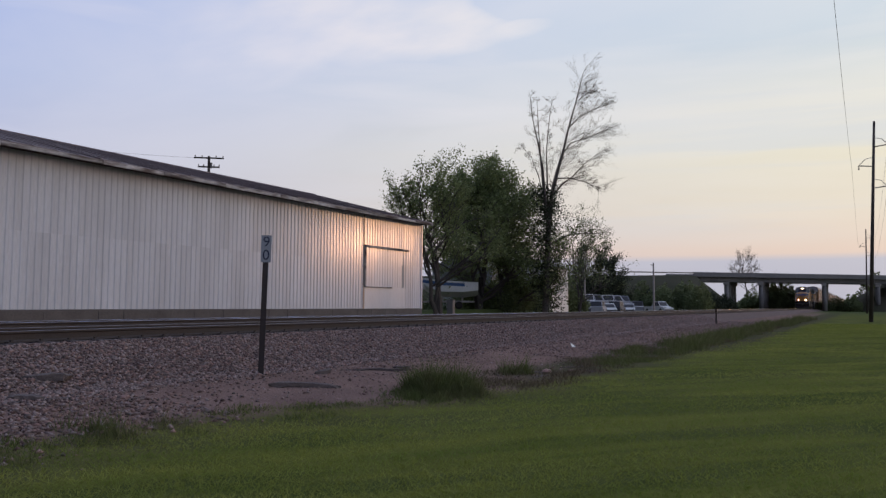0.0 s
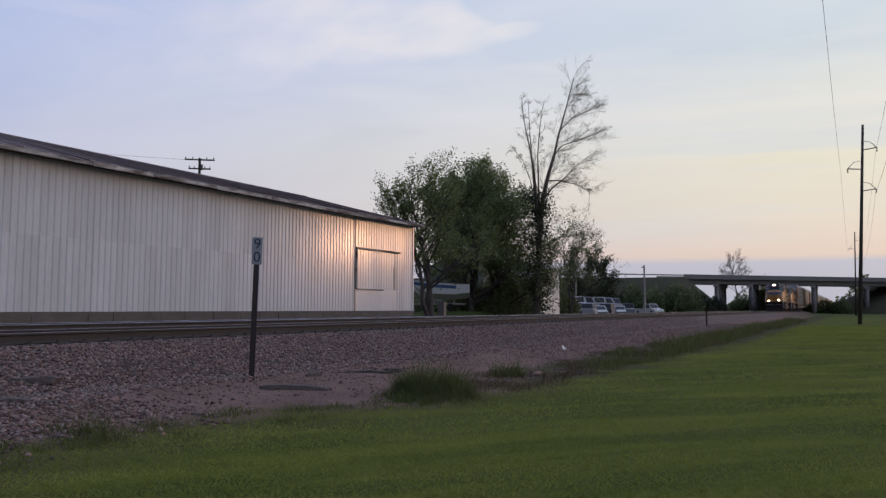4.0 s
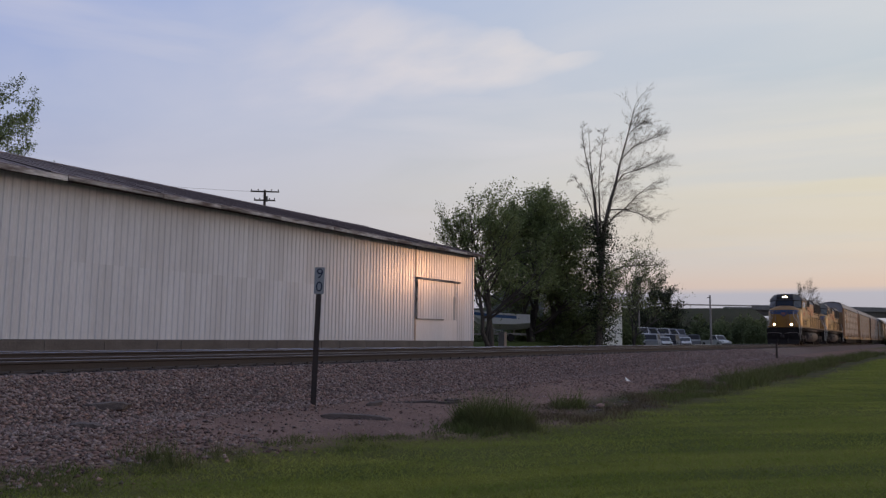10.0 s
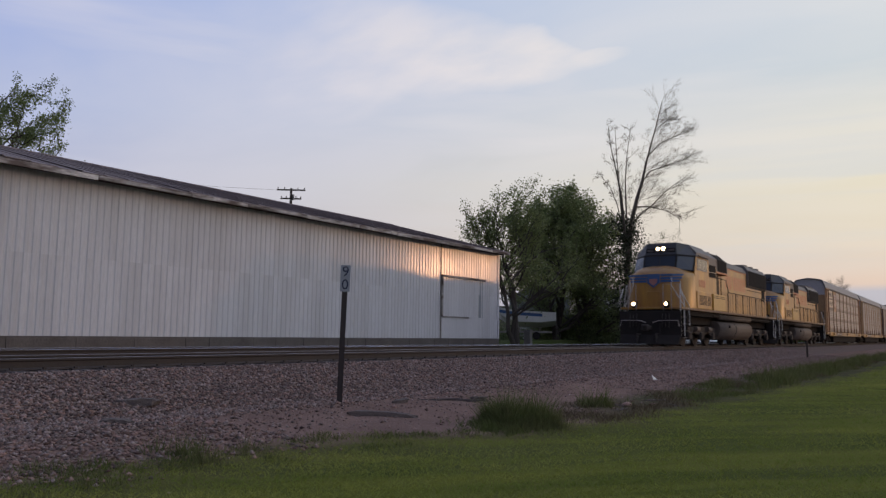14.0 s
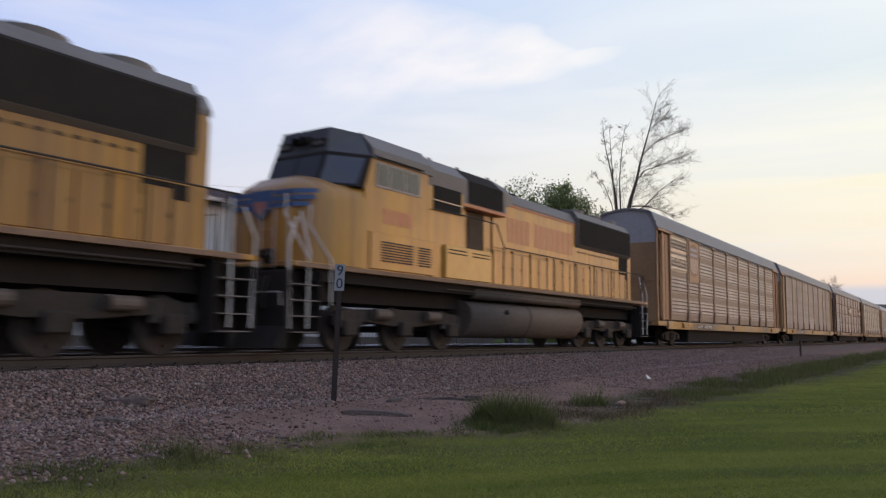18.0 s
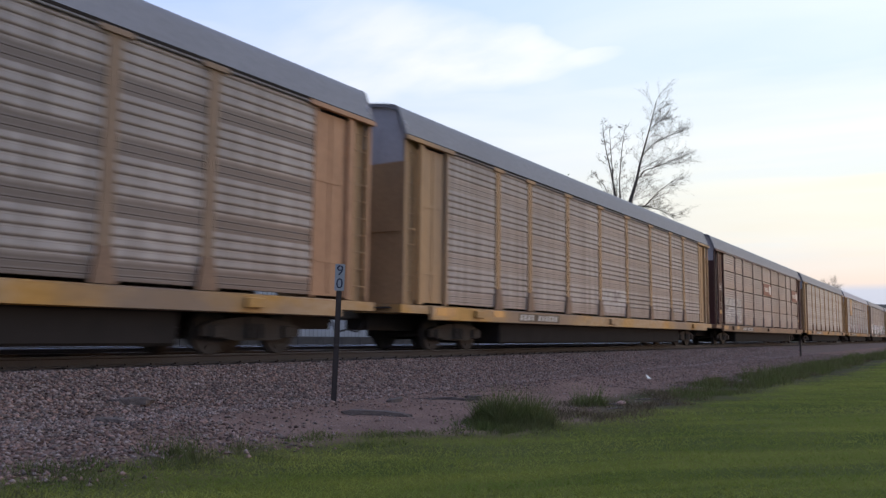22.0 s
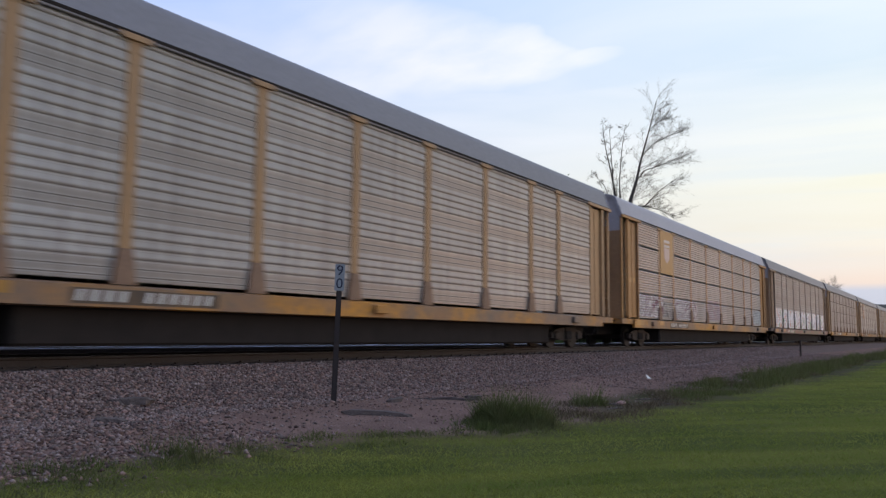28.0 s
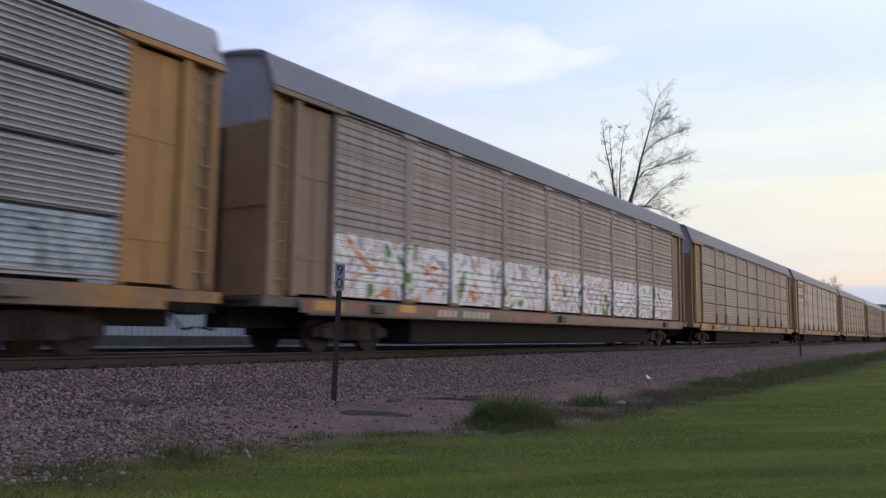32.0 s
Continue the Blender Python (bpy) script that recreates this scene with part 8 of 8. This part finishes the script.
def shed(at, w, d, h, rise, material, label, name="shed"):
    s = thing(name, label, "shed", at=at)
    wl = Shape().run([(0, -0.3), (w, -0.3), (w, h), (w / 2, h + rise), (0, h)], 0, d)
    wall = part("wall", wl, material, s)
    for sx in (0, 1):
        x0, x1 = (-0.25, w / 2) if sx == 0 else (w + 0.25, w / 2)
        part("roof", Shape().poly([(x0, -0.25, h - 0.1), (x1, -0.25, h + rise + 0.02), (x1, d + 0.25, h + rise + 0.02), (x0, d + 0.25, h - 0.1), (x0, -0.25, h), (x1, -0.25, h + rise + 0.12), (x1, d + 0.25, h + rise + 0.12), (x0, d + 0.25, h)], [(0, 1, 2, 3), (4, 5, 6, 7), (0, 1, 5, 4), (1, 2, 6, 5), (2, 3, 7, 6), (3, 0, 4, 7)]), M_LGREY, s)
    dr = part("door", Shape().box(w * 0.2, w * 0.2 + 0.95, -0.04, 0.0, -0.3, 1.9), M_WHITE, wall)
    part("door_knob", Shape().tube((w * 0.2 + 0.85, -0.09, 0.8), (w * 0.2 + 0.85, -0.04, 0.8), 0.03), M_STEEL, dr)
    part("window", Shape().box(w * 0.6, w * 0.6 + 0.9, -0.03, 0.0, 1.0, 1.9), M_GLASS, wall)


boat()
lp = thing("light_pole", "slender pale steel lamp pole among the trees", "lamp post", at=(-28.6, 88.0, -0.5))
part("pole", Shape().tube((0, 0, -0.3), (0, 0, 7.2), 0.11, 0.08, n=10), M_PALE, lp)
part("base", Shape().tube((0, 0, -0.2), (0, 0, 0.5), 0.2, 0.2, n=12), M_CONC, lp)
shed((-33.0, 73.5, -0.5), 5.5, 5.5, 4.8, 0.9, M_WHITE, "small white painted shed with a grey roof behind trees")
shed((-46.5, 83.5, -0.5), 8.0, 8.0, 5.3, 2.2, M_HOUSE, "house with shade-toned grey walls and a grey roof behind the trees", "house")
pb = thing("utility_pedestal", "grey utility pedestal beside a boat trailer", "utility box", at=(-27.3, 51.9, -0.55))
part("cabinet", Shape().box(-0.25, 0.25, -0.2, 0.2, 0, 1.35, 0.03), M_LGREY, pb)
part("lid", Shape().box(-0.28, 0.28, -0.23, 0.23, 1.35, 1.42, 0.01), M_LGREY, pb)


# ---- what moves: the train passes, its wheels turn ----
def nose_at(t):
    """Where the leading coupler is along the line."""
    if t < 16:
        return 11.9 - 11.68 * (t - 16)
    if t < 22.6:
        return 11.9 - 11.83 * (t - 16)
    return 11.9 - 11.83 * 6.6 - 11.84 * (t - 22.6)


def motions():
    times = [2.0 * i for i in range(17)] + [22.6]
    times = sorted(set(times))
    for ob, back in MOVING:
        walk(ob, [(t, pose(RAILX, nose_at(t) + back, 0)) for t in times])
    done = {}
    for ob, r in AXLES:
        key = (r, round(ob.location.y, 2))
        if key in done:
            src = done[key]
            ob.rotation_mode = "QUATERNION"
            ob.animation_data_create()
            ob.animation_data.action = src.animation_data.action
            ob.animation_data.action_slot = src.animation_data.action_slot
            continue
        done[key] = ob
        loc = ob.location.copy()
        rows = []
        for i in range(0, 961):
            t = i / 30
            rows.append((t, Matrix.Translation(loc) @ Matrix.Rotation((nose_at(0) - nose_at(t)) / r, 4, "X")))
        walk(ob, rows)


motions()
